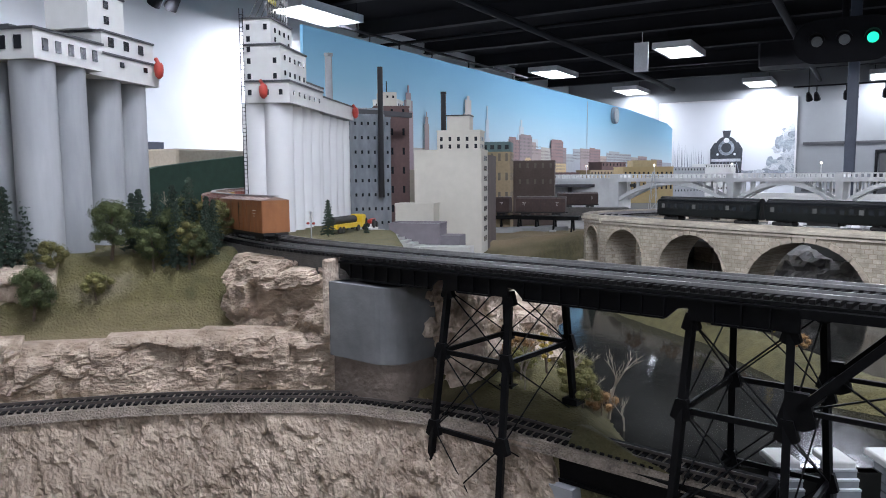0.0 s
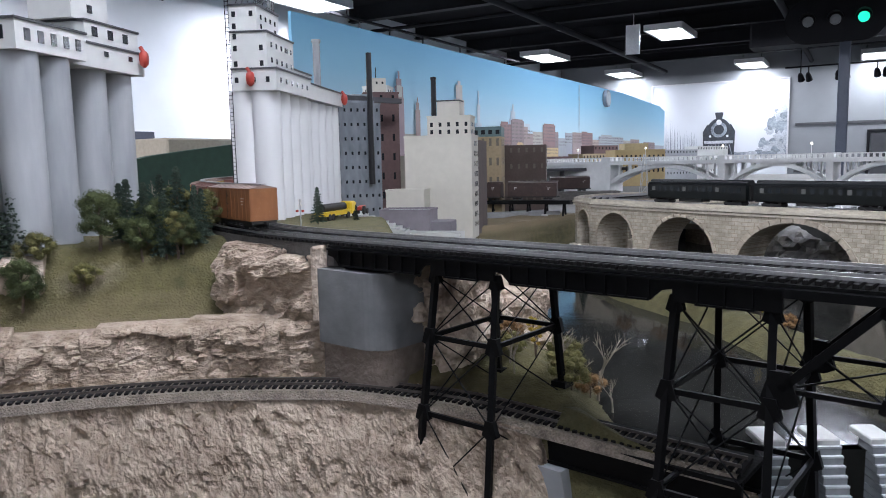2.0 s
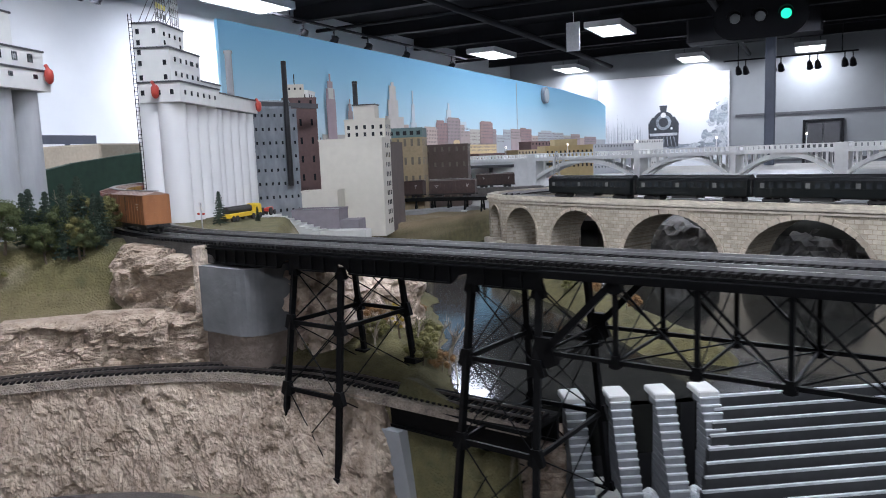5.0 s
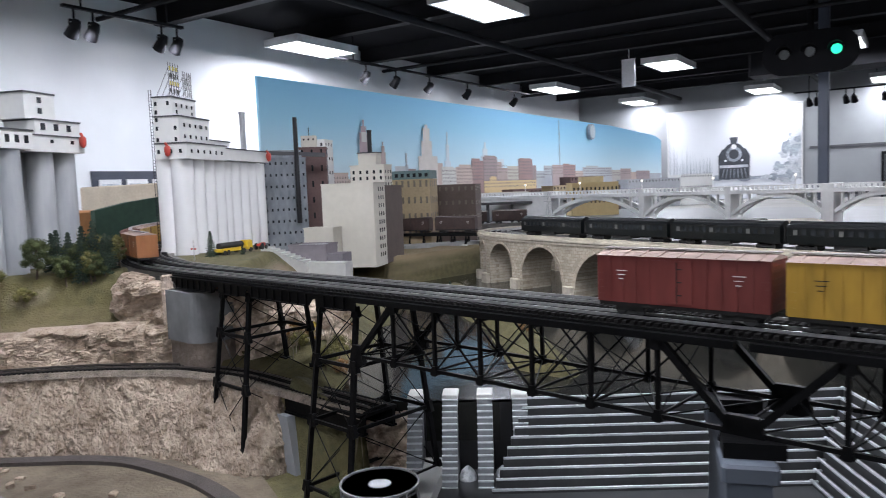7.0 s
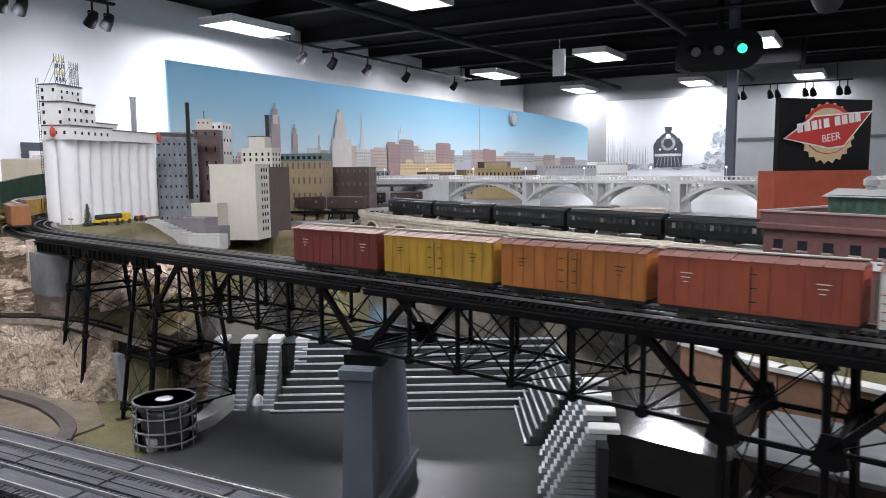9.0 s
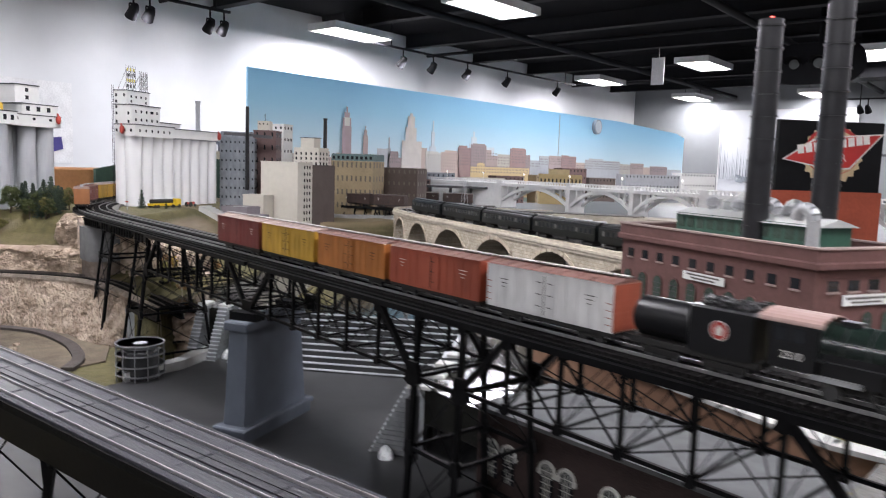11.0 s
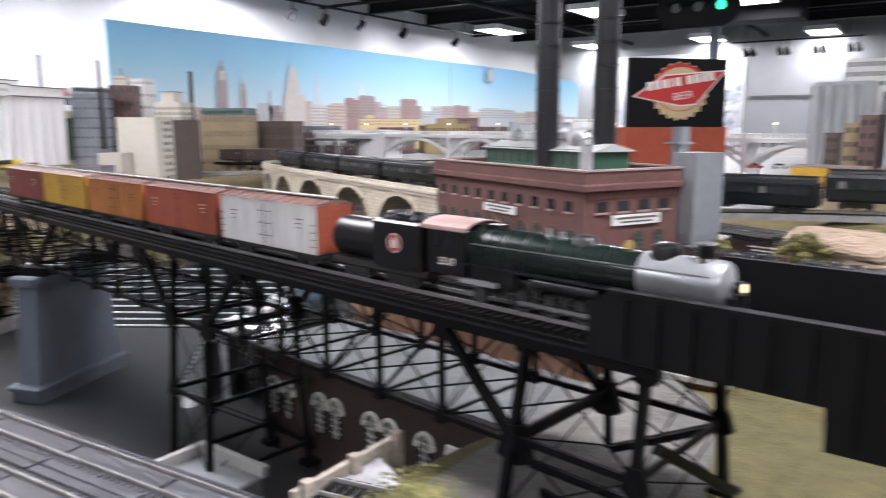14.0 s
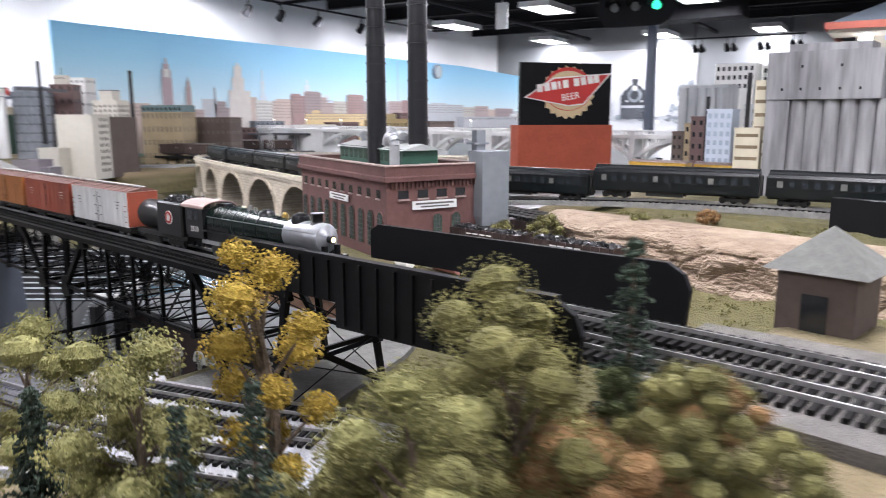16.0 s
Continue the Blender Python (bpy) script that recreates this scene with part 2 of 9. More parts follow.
# black joists and ducts under the ceiling
for i in range(12):
    y = -4 + i * 2.0
    jt = thing("joist", "black steel joist under the open ceiling", "joist", group="ceiling joists")
    part("web", Shape().span(-8.0, 8.0, y, y + 0.07, 3.93, 4.15), DUCT, jt)
    part("flange", Shape().span(-8.0, 8.0, y - 0.04, y + 0.11, 3.91, 3.93), DUCT, jt)
for x in (-5.2, -1.9, 3.1):
    solo("pipe", Shape().rod((x, -5, 3.82), (x, 19.5, 3.82), 0.05, n=12), DUCT, "black painted pipe below the joists", "pipe", smooth=True, group="ceiling pipes")
for y in (5.2, 10.6, 16.0):
    solo("conduit", Shape().rod((-8, y, 3.86), (8, y, 3.86), 0.03, n=8), DUCT, "thin black conduit below the joists", "conduit", smooth=True, group="ceiling conduits")
solo("duct", Shape().bevel(-2.6, -0.4, 14.4, 15.0, 3.55, 4.15, 0.04), DUCT, "black painted air duct under the ceiling", "duct")
solo("round_duct", Shape().rod((0.2, 3.0, 3.6), (0.2, 9.5, 3.6), 0.16, n=20).rod((0.2, 4, 3.7), (0.2, 4, 4.15), 0.01).rod((0.2, 8, 3.7), (0.2, 8, 4.15), 0.01), DUCT, "black round air duct", "duct", smooth=True)


def ceiling_light(x, y, turn=0, power=42):
    m = pose(x, y, 3.76, 0, 0, turn)
    t = thing("ceiling_light", "white fluorescent troffer hanging below the black ceiling, lit", "ceiling light", m, "ceiling lights")
    fr = Shape()
    fr.span(-0.31, 0.31, -0.62, -0.58, -0.02, 0.08).span(-0.31, 0.31, 0.58, 0.62, -0.02, 0.08)
    fr.span(-0.31, -0.27, -0.58, 0.58, -0.02, 0.08).span(0.27, 0.31, -0.58, 0.58, -0.02, 0.08).span(-0.27, 0.27, -0.58, 0.58, 0.05, 0.08)
    part("frame", fr, FIXTURE, t)
    part("diffuser", Shape().span(-0.27, 0.27, -0.58, 0.58, -0.012, 0.0), GLOW, t, "glowing white diffuser")
    for sx in (-0.2, 0.2):
        part("hanger", Shape().rod((sx, 0, 0.08), (sx, 0, 0.38), 0.006), DUCT, t)
    lamp = bpy.data.lights.new("troffer", "AREA")
    lamp.shape, lamp.size, lamp.size_y, lamp.energy, lamp.color = "RECTANGLE", 0.54, 1.16, power, (0.845, 0.865, 1.0)
    lo = new("troffer", lamp)
    lo.matrix_basis = m @ Matrix.Translation((0, 0, -0.03))


for x, y in ((-7.1, 7.85), (-4.15, 7.45), (-6.55, 14.75), (-3.7, 13.3), (-3.1, 18.9), (-6.1, 18.9), (-1.0, 13.3), (-0.6, 18.9), (2.4, 13.3),
             (-1.0, 7.45), (2.2, 7.45), (-7.1, 1.6), (-4.15, 1.2), (-1.0, 1.0), (2.2, 1.0), (5.2, 1.0), (5.2, 7.45), (-1.0, -3.2), (2.2, -3.2)):
    ceiling_light(x, y, power=(40 if y > 18 else 84) if y > 6 else 47)


def spotlight(m, label="black track spotlight aimed at the white wall", aim=(-0.6, 0, -0.6)):
    t = thing("track_spotlight", label, "spotlight", m, "track spotlights")
    a = Vector(aim).normalized()
    part("stem", Shape().rod((0, 0, 0), (0, 0, -0.12), 0.012), DUCT, t)
    part("yoke", Shape().bar((0, -0.05, -0.12), (0, 0.05, -0.12), 0.02, 0.02).bar((0, -0.05, -0.12), (0, -0.05, -0.2), 0.012, 0.012).bar((0, 0.05, -0.12), (0, 0.05, -0.2), 0.012, 0.012), DUCT, t)
    c = Vector((0, 0, -0.19))
    part("housing", Shape().rod(c - a * 0.08, c - a * 0.02, 0.035, 0.055, 14).rod(c - a * 0.02, c + a * 0.1, 0.055, 0.07, 14), DUCT, t, smooth=True)
    return t


solo("track_rail", Shape().span(-7.02, -6.97, 8.2, 14.4, 3.66, 3.69).rod((-7, 8.6, 3.69), (-7, 8.6, 4.15), 0.01).rod((-7, 14, 3.69), (-7, 14, 4.15), 0.01), DUCT, "black lighting track along the white wall", "track rail")
for y in (8.85, 9.6, 10.55, 11.8, 13.65):
    spotlight(pose(-6.97, y, 3.66))
solo("track_rail", Shape().span(-7.02, -6.97, 4.2, 5.6, 3.66, 3.69).rod((-7, 4.4, 3.69), (-7, 4.4, 4.15), 0.01).rod((-7, 5.4, 3.69), (-7, 5.4, 4.15), 0.01), DUCT, "short black lighting track above the elevators", "track rail")
for y in (4.3, 4.5, 5.3, 5.5):
    spotlight(pose(-6.97, y, 3.66))
for y in (4.4, 5.4, 8.85, 10.55, 12.4):
    sp = bpy.data.lights.new("track spot", "SPOT")
    sp.energy, sp.spot_size, sp.spot_blend, sp.shadow_soft_size, sp.color = 38, radians(125), 1.0, 0.08, (0.88, 0.90, 1.0)
    so = new("track spot", sp)
    so.matrix_basis = look((-6.9, y, 3.42), (-8.05, y, 2.5))

# far wall: panel joints, double door, photo mural
for z in (1.25, 2.35):
    setting("trim", Shape().span(-2.2, 8.0, 19.59, 19.618, z, z + 0.06), TRIM_DARK, "dark joint of the panelled wall", "trim")
d = thing("door_1", "closed dark double door in the grey far wall", "door", kind="structure")
part("door_leaf", Shape().span(-0.64, -0.30, 19.55, 19.60, 0.08, 2.12), TRIM_DARK, d)
part("door_leaf", Shape().span(-0.28, 0.06, 19.55, 19.60, 0.08, 2.12), TRIM_DARK, d)
part("door_frame", Shape().span(-0.72, -0.66, 19.54, 19.618, 0.08, 2.2).span(0.08, 0.14, 19.54, 19.618, 0.08, 2.2).span(-0.66, 0.08, 19.54, 19.618, 2.14, 2.2), DUCT, d)

PHOTO = material("pale misty photo print", (0.72, 0.74, 0.77), 0.6, vary=0.04, scale=0.6)
PHOTO_DARK = material("dark photo print", (0.045, 0.05, 0.06), 0.6, vary=0.4, scale=6)
PHOTO_TREE = material("grey photo foliage", (0.42, 0.46, 0.50), 0.6, vary=0.4, scale=12, second=(0.72, 0.75, 0.78))
ph = thing("photo_mural", "large misty photo print of a steam engine on the far wall", "photo mural")
part("print", Shape().span(-5.53, -2.37, 19.585, 19.618, 1.2, 3.46), PHOTO, ph)
part("print_edge", Shape().span(-5.56, -5.53, 19.56, 19.618, 1.2, 3.49).span(-2.37, -2.34, 19.56, 19.618, 1.2, 3.49).span(-5.53, -2.37, 19.56, 19.618, 3.46, 3.49), FIXTURE, ph)


def blotch(w, h, n=18, rough=0.25):
    """An uneven round outline in x, z."""
    return [(w * (1 + rnd(-rough, rough)) * math.cos(6.28319 * i / n), h * (1 + rnd(-rough, rough)) * math.sin(6.28319 * i / n)) for i in range(n)]


PHOTO_MID = material("mid grey photo print", (0.22, 0.25, 0.28), 0.6, vary=0.5, scale=9, second=(0.45, 0.5, 0.55))
random.seed(31)
for kf in range(46):
    q_ = rnd(0, 1)
    cx, cz = -2.38 - 0.75 * q_ * rnd(0.2, 1.0), 1.75 + (1 - q_) * rnd(0.0, 1.35)
    part("foliage", Shape().plate([(min(-2.375, max(-5.525, cx + a)), cz + b) for a, b in blotch(rnd(0.06, 0.17), rnd(0.06, 0.16), 11, 0.45)], 19.582 - 0.0003 * kf, 19.5822 - 0.0003 * kf), (PHOTO_MID, PHOTO_TREE)[1 if kf % 3 else 0], ph)
for k in range(26):
    x = -5.5 + k * 0.042 + rnd(-0.01, 0.01)
    part("trunk", Shape().plate([(x, 1.7), (x + rnd(0.012, 0.03), 1.7), (x + 0.014, 2.1 + rnd(0, 0.75) * (1 - k / 34)), (x + 0.004, 2.1)], 19.566 - 0.0002 * k, 19.5662 - 0.0002 * k), (PHOTO_MID, PHOTO_TREE)[k % 2], ph)
for k in range(12):
    part("undergrowth_print", Shape().plate([(-5.2 + k * 0.22 + a, 1.72 + b) for a, b in blotch(rnd(0.1, 0.2), rnd(0.04, 0.1), 10, 0.4)], 19.5575 + 0.0002 * k, 19.5577 + 0.0002 * k), PHOTO_MID if k % 3 else PHOTO_TREE, ph)


def disc(cx, cz, r, y, n=22, top=1.0):
    return Shape().plate([(cx + r * math.cos(6.28319 * i / n), cz + top * r * math.sin(6.28319 * i / n)) for i in range(n)], y - 0.001, y)


part("engine_shadow", Shape().plate([(-4.26, 1.70), (-3.54, 1.70), (-3.52, 2.28), (-3.62, 2.45), (-4.18, 2.45), (-4.28, 2.28)], 19.549, 19.550), PHOTO_DARK, ph)
part("boiler_front", disc(-3.9, 2.34, 0.26, 19.5475), PHOTO_DARK, ph)
part("smoke_box", disc(-3.9, 2.32, 0.19, 19.546), PHOTO_MID, ph)
part("smoke_box_door", disc(-3.9, 2.32, 0.12, 19.5445), PHOTO_DARK, ph)
part("headlight", disc(-3.9, 2.50, 0.065, 19.543), FIXTURE, ph)
part("smoke_stack", Shape().plate([(-3.97, 2.58), (-3.83, 2.58), (-3.80, 2.74), (-4.0, 2.74)], 19.546, 19.547), PHOTO_DARK, ph)
part("buffer_beam", Shape().plate([(-4.24, 1.98), (-3.56, 1.98), (-3.56, 2.05), (-4.24, 2.05)], 19.5415, 19.5425), PHOTO_TREE, ph)
for k in range(7):
    x = -4.14 + k * 0.08
    part("pilot_bar", Shape().plate([(x, 1.96), (x + 0.018, 1.96), (-3.9 + (x + 3.9) * 1.25 + 0.018, 1.72), (-3.9 + (x + 3.9) * 1.25, 1.72)], 19.5415, 19.5425), PHOTO_MID, ph)
for x in (-4.1, -3.7):
    part("marker_lamp", disc(x, 2.16, 0.03, 19.5405, 12), PHOTO, ph)

# column with the old signal head
solo("column", Shape().bevel(-1.11, -0.98, 11.1, 11.23, 0.08, 4.15, 0.01), material("dark blue column paint", (0.05, 0.06, 0.085), 0.5), "dark blue steel roof column", "column", "structure")
sg = thing("railway_signal", "black three-lamp railway signal with a lit green lens", "railway signal")
BLK = material("black signal paint", (0.006, 0.006, 0.007), 0.85, spec=0.1)
outl = [(-1.45 + 0.27 * math.cos(a), 3.30 + 0.27 * math.sin(a)) for a in [1.5708 + 3.14159 * i / 12 for i in range(13)]] + [(-0.86 + 0.27 * math.cos(a), 3.30 + 0.27 * math.sin(a)) for a in [-1.5708 + 3.14159 * i / 12 for i in range(13)]]
part("backplate", Shape().plate(outl, 10.62, 10.65), BLK, sg)
part("mast", Shape().rod((-1.15, 10.69, 3.3), (-1.15, 10.69, 4.15), 0.04, n=12), BLK, sg)
for x, lit in ((-1.45, False), (-1.15, False), (-0.85, True)):
    mm = glowing("green signal lens", (0.02, 0.75, 0.42), 1.1) if lit else material("unlit signal lens", (0.03, 0.035, 0.035), 0.45)
    part("lens", Shape().rod((x, 10.6, 3.30), (x, 10.618, 3.30), 0.062, n=20), mm, sg, "lit green lens" if lit else "unlit lens")
    hood = Shape()
    for i in range(10):
        a0, a1 = math.pi * i / 10, math.pi * (i + 1) / 10
        hood.add([(x + 0.09 * math.cos(q), y, 3.30 + 0.09 * math.sin(q) * k) for q in (a0, a1) for y, k in ((10.62, 1.0), (10.46, 1.0), (10.46, 1.06), (10.62, 1.06))], [(0, 1, 5, 4), (3, 7, 6, 2), (1, 2, 6, 5)])
    part("hood", hood, BLK, sg)

solo("ceiling_sign_panel", Shape().span(-4.12, -3.9, 12.03, 12.06, 3.3, 3.75).rod((-4.0, 12.045, 3.75), (-4.0, 12.045, 4.15), 0.006), FIXTURE, "white hanging panel below the ceiling", "hanging panel")

# ---------------------------------------------------------------- painted backdrop
MX = -3.55


def sky_paint():
    mt = material("painted sky", (0.3, 0.5, 0.7), 0.85, vary=0.03, scale=0.8)
    nt = mt.node_tree
    n, l = nt.nodes, nt.links
    geo = n.new("ShaderNodeNewGeometry")
    sep = n.new("ShaderNodeSeparateXYZ")
    l.new(geo.outputs["Position"], sep.inputs[0])
    cloud = n.new("ShaderNodeTexNoise")
    cloud.inputs["Scale"].default_value, cloud.inputs["Detail"].default_value = 0.9, 4
    mp = n.new("ShaderNodeMath")
    mp.operation = "MULTIPLY_ADD"
    mp.inputs[1].default_value = 0.18
    l.new(cloud.outputs["Fac"], mp.inputs[0])
    l.new(sep.outputs["Z"], mp.inputs[2])
    rr = n.new("ShaderNodeValToRGB")
    mr = n.new("ShaderNodeMapRange")
    mr.inputs["From Min"].default_value, mr.inputs["From Max"].default_value = 1.75, 2.6
    l.new(mp.outputs[0], mr.inputs["Value"])
    l.new(mr.outputs["Result"], rr.inputs["Fac"])
    e = rr.color_ramp.elements
    e[0].position, e[0].color = 0.0, (0.80, 0.83, 0.82, 1)
    e[1].position, e[1].color = 1.0, (0.25, 0.56, 0.82, 1)
    k = e.new(0.35)
    k.color = (0.58, 0.77, 0.86, 1)
    k = e.new(0.7)
    k.color = (0.36, 0.66, 0.85, 1)
    l.new(rr.outputs["Color"], n["Principled BSDF"].inputs["Base Color"])
    return mt


mural = thing("painted_backdrop", "long painted backdrop with a blue sky over a hazy city skyline", "painted backdrop")
brd = [(3.47, 1.2), (12.25, 1.2), (12.25, 2.40), (11.9, 2.46), (9.9, 2.52), (3.47, 2.52)]
sh = Shape()
sh.add([(MX, y, z) for y, z in brd] + [(MX - 0.02, y, z) for y, z in brd], [tuple(range(6)), tuple(range(11, 5, -1))] + [(i, (i + 1) % 6, 6 + (i + 1) % 6, 6 + i) for i in range(6)])
part("board", sh, sky_paint(), mural)


def haze(c, k):
    h = Vector((0.66, 0.70, 0.73))
    return tuple(Vector(c).lerp(h, k))


PAINTS = [material("backdrop paint", haze(c, k), 0.85, vary=0.08, scale=6) for c, k in (
    ((0.26, 0.11, 0.095), 0.22), ((0.20, 0.095, 0.09), 0.3), ((0.45, 0.40, 0.33), 0.3), ((0.33, 0.2, 0.17), 0.3), ((0.6, 0.58, 0.52), 0.35), ((0.25, 0.28, 0.32), 0.45), ((0.5, 0.34, 0.26), 0.3), ((0.05, 0.06, 0.08), 0.1), ((0.34, 0.20, 0.22), 0.3), ((0.66, 0.60, 0.54), 0.25), ((0.55, 0.68, 0.78), 0.5), ((0.42, 0.44, 0.46), 0.4), ((0.62, 0.46, 0.22), 0.1))]
WINP = material("painted window rows", (0.22, 0.2, 0.2), 0.85)


def painted(y0, y1, z1, mat, steps=(), layer=0, z0=1.45, rows=0):
    x = MX + 0.003 + 0.003 * layer
    s = Shape().span(x, x + 0.0025, y0, y1, z0, z1)
    w = y1 - y0
    for a, b, dz in steps:
        s.span(x, x + 0.0025, y0 + a * w, y0 + b * w, z1, z1 + dz)
        z1 += dz
    o = part("painted_building", s, mat, mural)
    if rows:
        ws = Shape()
        zz = z1 - 0.03
        for r in range(rows):
            for q in range(max(2, int(w / 0.03))):
                yy = y0 + 0.012 + q * 0.03
                if yy + 0.012 < y1:
                    ws.span(x + 0.0026, x + 0.0032, yy, yy + 0.01, zz - 0.016, zz)
            zz -= 0.032
        wp = new("painted_windows", ws.mesh("painted_windows", WINP))
        wp.parent = o
    return o


# tall landmarks of the painted skyline
painted(4.46, 4.57, 2.12, PAINTS[8], ((0.05, 0.95, 0.075), (0.22, 0.78, 0.05), (0.42, 0.58, 0.05)), 3)
painted(4.485, 4.545, 2.20, PAINTS[4], (), 4, 2.125)
painted(4.72, 4.78, 2.05, PAINTS[3], ((0.2, 0.8, 0.05), (0.42, 0.58, 0.035)), 3)
painted(5.24, 5.53, 2.03, PAINTS[9], ((0.17, 0.72, 0.13), (0.27, 0.62, 0.11), (0.38, 0.52, 0.03)), 3, rows=0)
painted(5.66, 5.76, 1.99, PAINTS[10], ((0.25, 0.75, 0.15), (0.42, 0.58, 0.11)), 1)
painted(6.32, 6.48, 2.05, PAINTS[10], ((0.2, 0.8, 0.07), (0.4, 0.6, 0.06)), 0)
painted(5.05, 5.09, 1.95, PAINTS[5], ((0.3, 0.7, 0.10),), 1)
painted(8.165, 8.175, 2.49, PAINTS[5], (), 1)
for y0, y1, z1, k, st, ly, rows in (
        (3.5, 3.8, 1.80, 5, (), 0, 0), (3.75, 4.0, 1.86, 2, (), 1, 2), (4.0, 4.46, 1.84, 6, ((0.2, 0.7, 0.05),), 0, 3), (4.4, 4.75, 1.88, 2, (), 1, 3), (4.70, 4.92, 1.84, 3, (), 2, 3), (4.91, 5.2, 1.90, 11, ((0.0, 0.5, 0.04),), 1, 0), (5.07, 5.25, 1.86, 1, ((0.1, 0.7, 0.06),), 2, 3),
        (5.53, 5.62, 1.97, 6, (), 1, 0), (5.6, 5.84, 1.93, 4, ((0.0, 0.8, 0.01),), 2, 6), (5.84, 6.14, 1.94, 6, ((0.2, 0.9, 0.02),), 2, 6), (6.12, 6.38, 2.0, 0, ((0.05, 0.6, 0.02),), 2, 6), (6.34, 6.62, 2.04, 1, ((0.1, 0.9, 0.012),), 3, 6),
        (6.6, 6.85, 1.93, 3, ((0.1, 0.5, 0.06),), 1, 3), (6.62, 6.78, 2.02, 10, (), 0, 0), (6.85, 7.1, 1.95, 2, (), 1, 3), (7.09, 7.42, 2.025, 0, ((0.1, 0.9, 0.01),), 3, 5), (7.40, 7.52, 1.96, 1, (), 2, 3), (7.5, 7.75, 1.90, 5, (), 1, 2),
        (7.73, 8.0, 1.96, 5, (), 1, 3), (7.95, 8.3, 1.97, 3, (), 2, 3), (8.25, 8.62, 1.975, 0, ((0.0, 0.5, 0.01),), 3, 4), (8.6, 8.9, 1.90, 6, (), 1, 2), (8.87, 9.9, 1.945, 11, ((0.1, 0.5, 0.02),), 2, 4), (9.9, 10.3, 1.91, 2, (), 1, 2), (10.25, 10.7, 1.93, 3, (), 2, 2),
        (10.6, 11.0, 1.88, 6, (), 0, 0), (10.95, 11.6, 1.90, 1, (), 1, 2), (11.6, 12.2, 1.86, 5, (), 0, 0), (6.34, 7.5, 1.80, 12, ((0.1, 0.22, 0.035), (0.12, 0.2, 0.01)), 4, 3)):
    painted(y0, y1, z1, PAINTS[k], st, ly, rows=rows)
hz = Shape()
hz.span(MX + 0.0005, MX + 0.002, 3.48, 12.24, 1.3, 1.70)
part("painted_treeline", hz, material("painted distant trees", (0.22, 0.30, 0.27), 0.9, vary=0.3, scale=3), mural)
ck = thing("wall_clock", "round grey clock hung before the painted sky", "clock")
part("case", Shape().rod((MX + 0.005, 9.12, 2.40), (MX + 0.05, 9.12, 2.40), 0.10, n=28), material("grey clock case", (0.25, 0.29, 0.33), 0.5), ck, smooth=True)
part("face", Shape().rod((MX + 0.05, 9.12, 2.40), (MX + 0.054, 9.12, 2.40), 0.082, n=28), material("pale clock face", (0.45, 0.52, 0.58), 0.4), ck)

# ---------------------------------------------------------------- land
def lerp(a, b, t):
    return a + (b - a) * t


def step(e0, e1, x):
    t = min(1.0, max(0.0, (x - e0) / (e1 - e0)))
    return t * t * (3 - 2 * t)


def along(poly, u, v):
    """Signed distance to a polyline (positive to its left) and the nearest u."""
    best = (9.0, 0.0)
    for (a, b), (c, d) in zip(poly, poly[1:]):
        ex, ey = c - a, d - b
        t = min(1.0, max(0.0, ((u - a) * ex + (v - b) * ey) / (ex * ex + ey * ey)))
        px, py = a + ex * t, b + ey * t
        dist = math.hypot(u - px, v - py)
        if dist < abs(best[0]):
            s = 1 if ex * (v - b) - ey * (u - a) >= 0 else -1
            best = (s * dist, px)
    return best


LOWTRACK = [(-1.55, -1.60), (-1.05, -1.0), (-0.80, -0.70), (-0.64, -0.47), (-0.53, -0.315), (-0.44, -0.21), (-0.35, -0.125), (-0.20, -0.015), (-0.10, 0.02), (0.03, 0.052), (0.192, 0.08), (0.43, 0.097)]


def low_z(u):
    return lerp(1.29, 1.27, step(0.05, 0.3, u))


NEARBANK = [(0.60, -0.05), (0.33, 0.17), (0.229, 0.219), (-0.086, 0.612), (-0.397, 0.964), (-0.78, 1.30), (-1.1, 1.55)]
SPIT = [(0.55, 0.62), (0.36, 0.80), (0.10, 1.05), (-0.12, 1.17), (-0.35, 1.36), (-0.7, 1.62)]
CLIFF = [(-0.2, -0.2), (-0.19, 0.0), (-0.17, 0.17), (-0.34, 0.40), (-0.66, 0.70), (-0.90, 0.98), (-1.15, 1.30)]
QUAY = [(1.70, 2.2), (1.66, 0.70), (1.90, 0.60), (2.53, 0.478), (2.78, 0.52), (3.2, 0.45), (4.6, 0.3)]


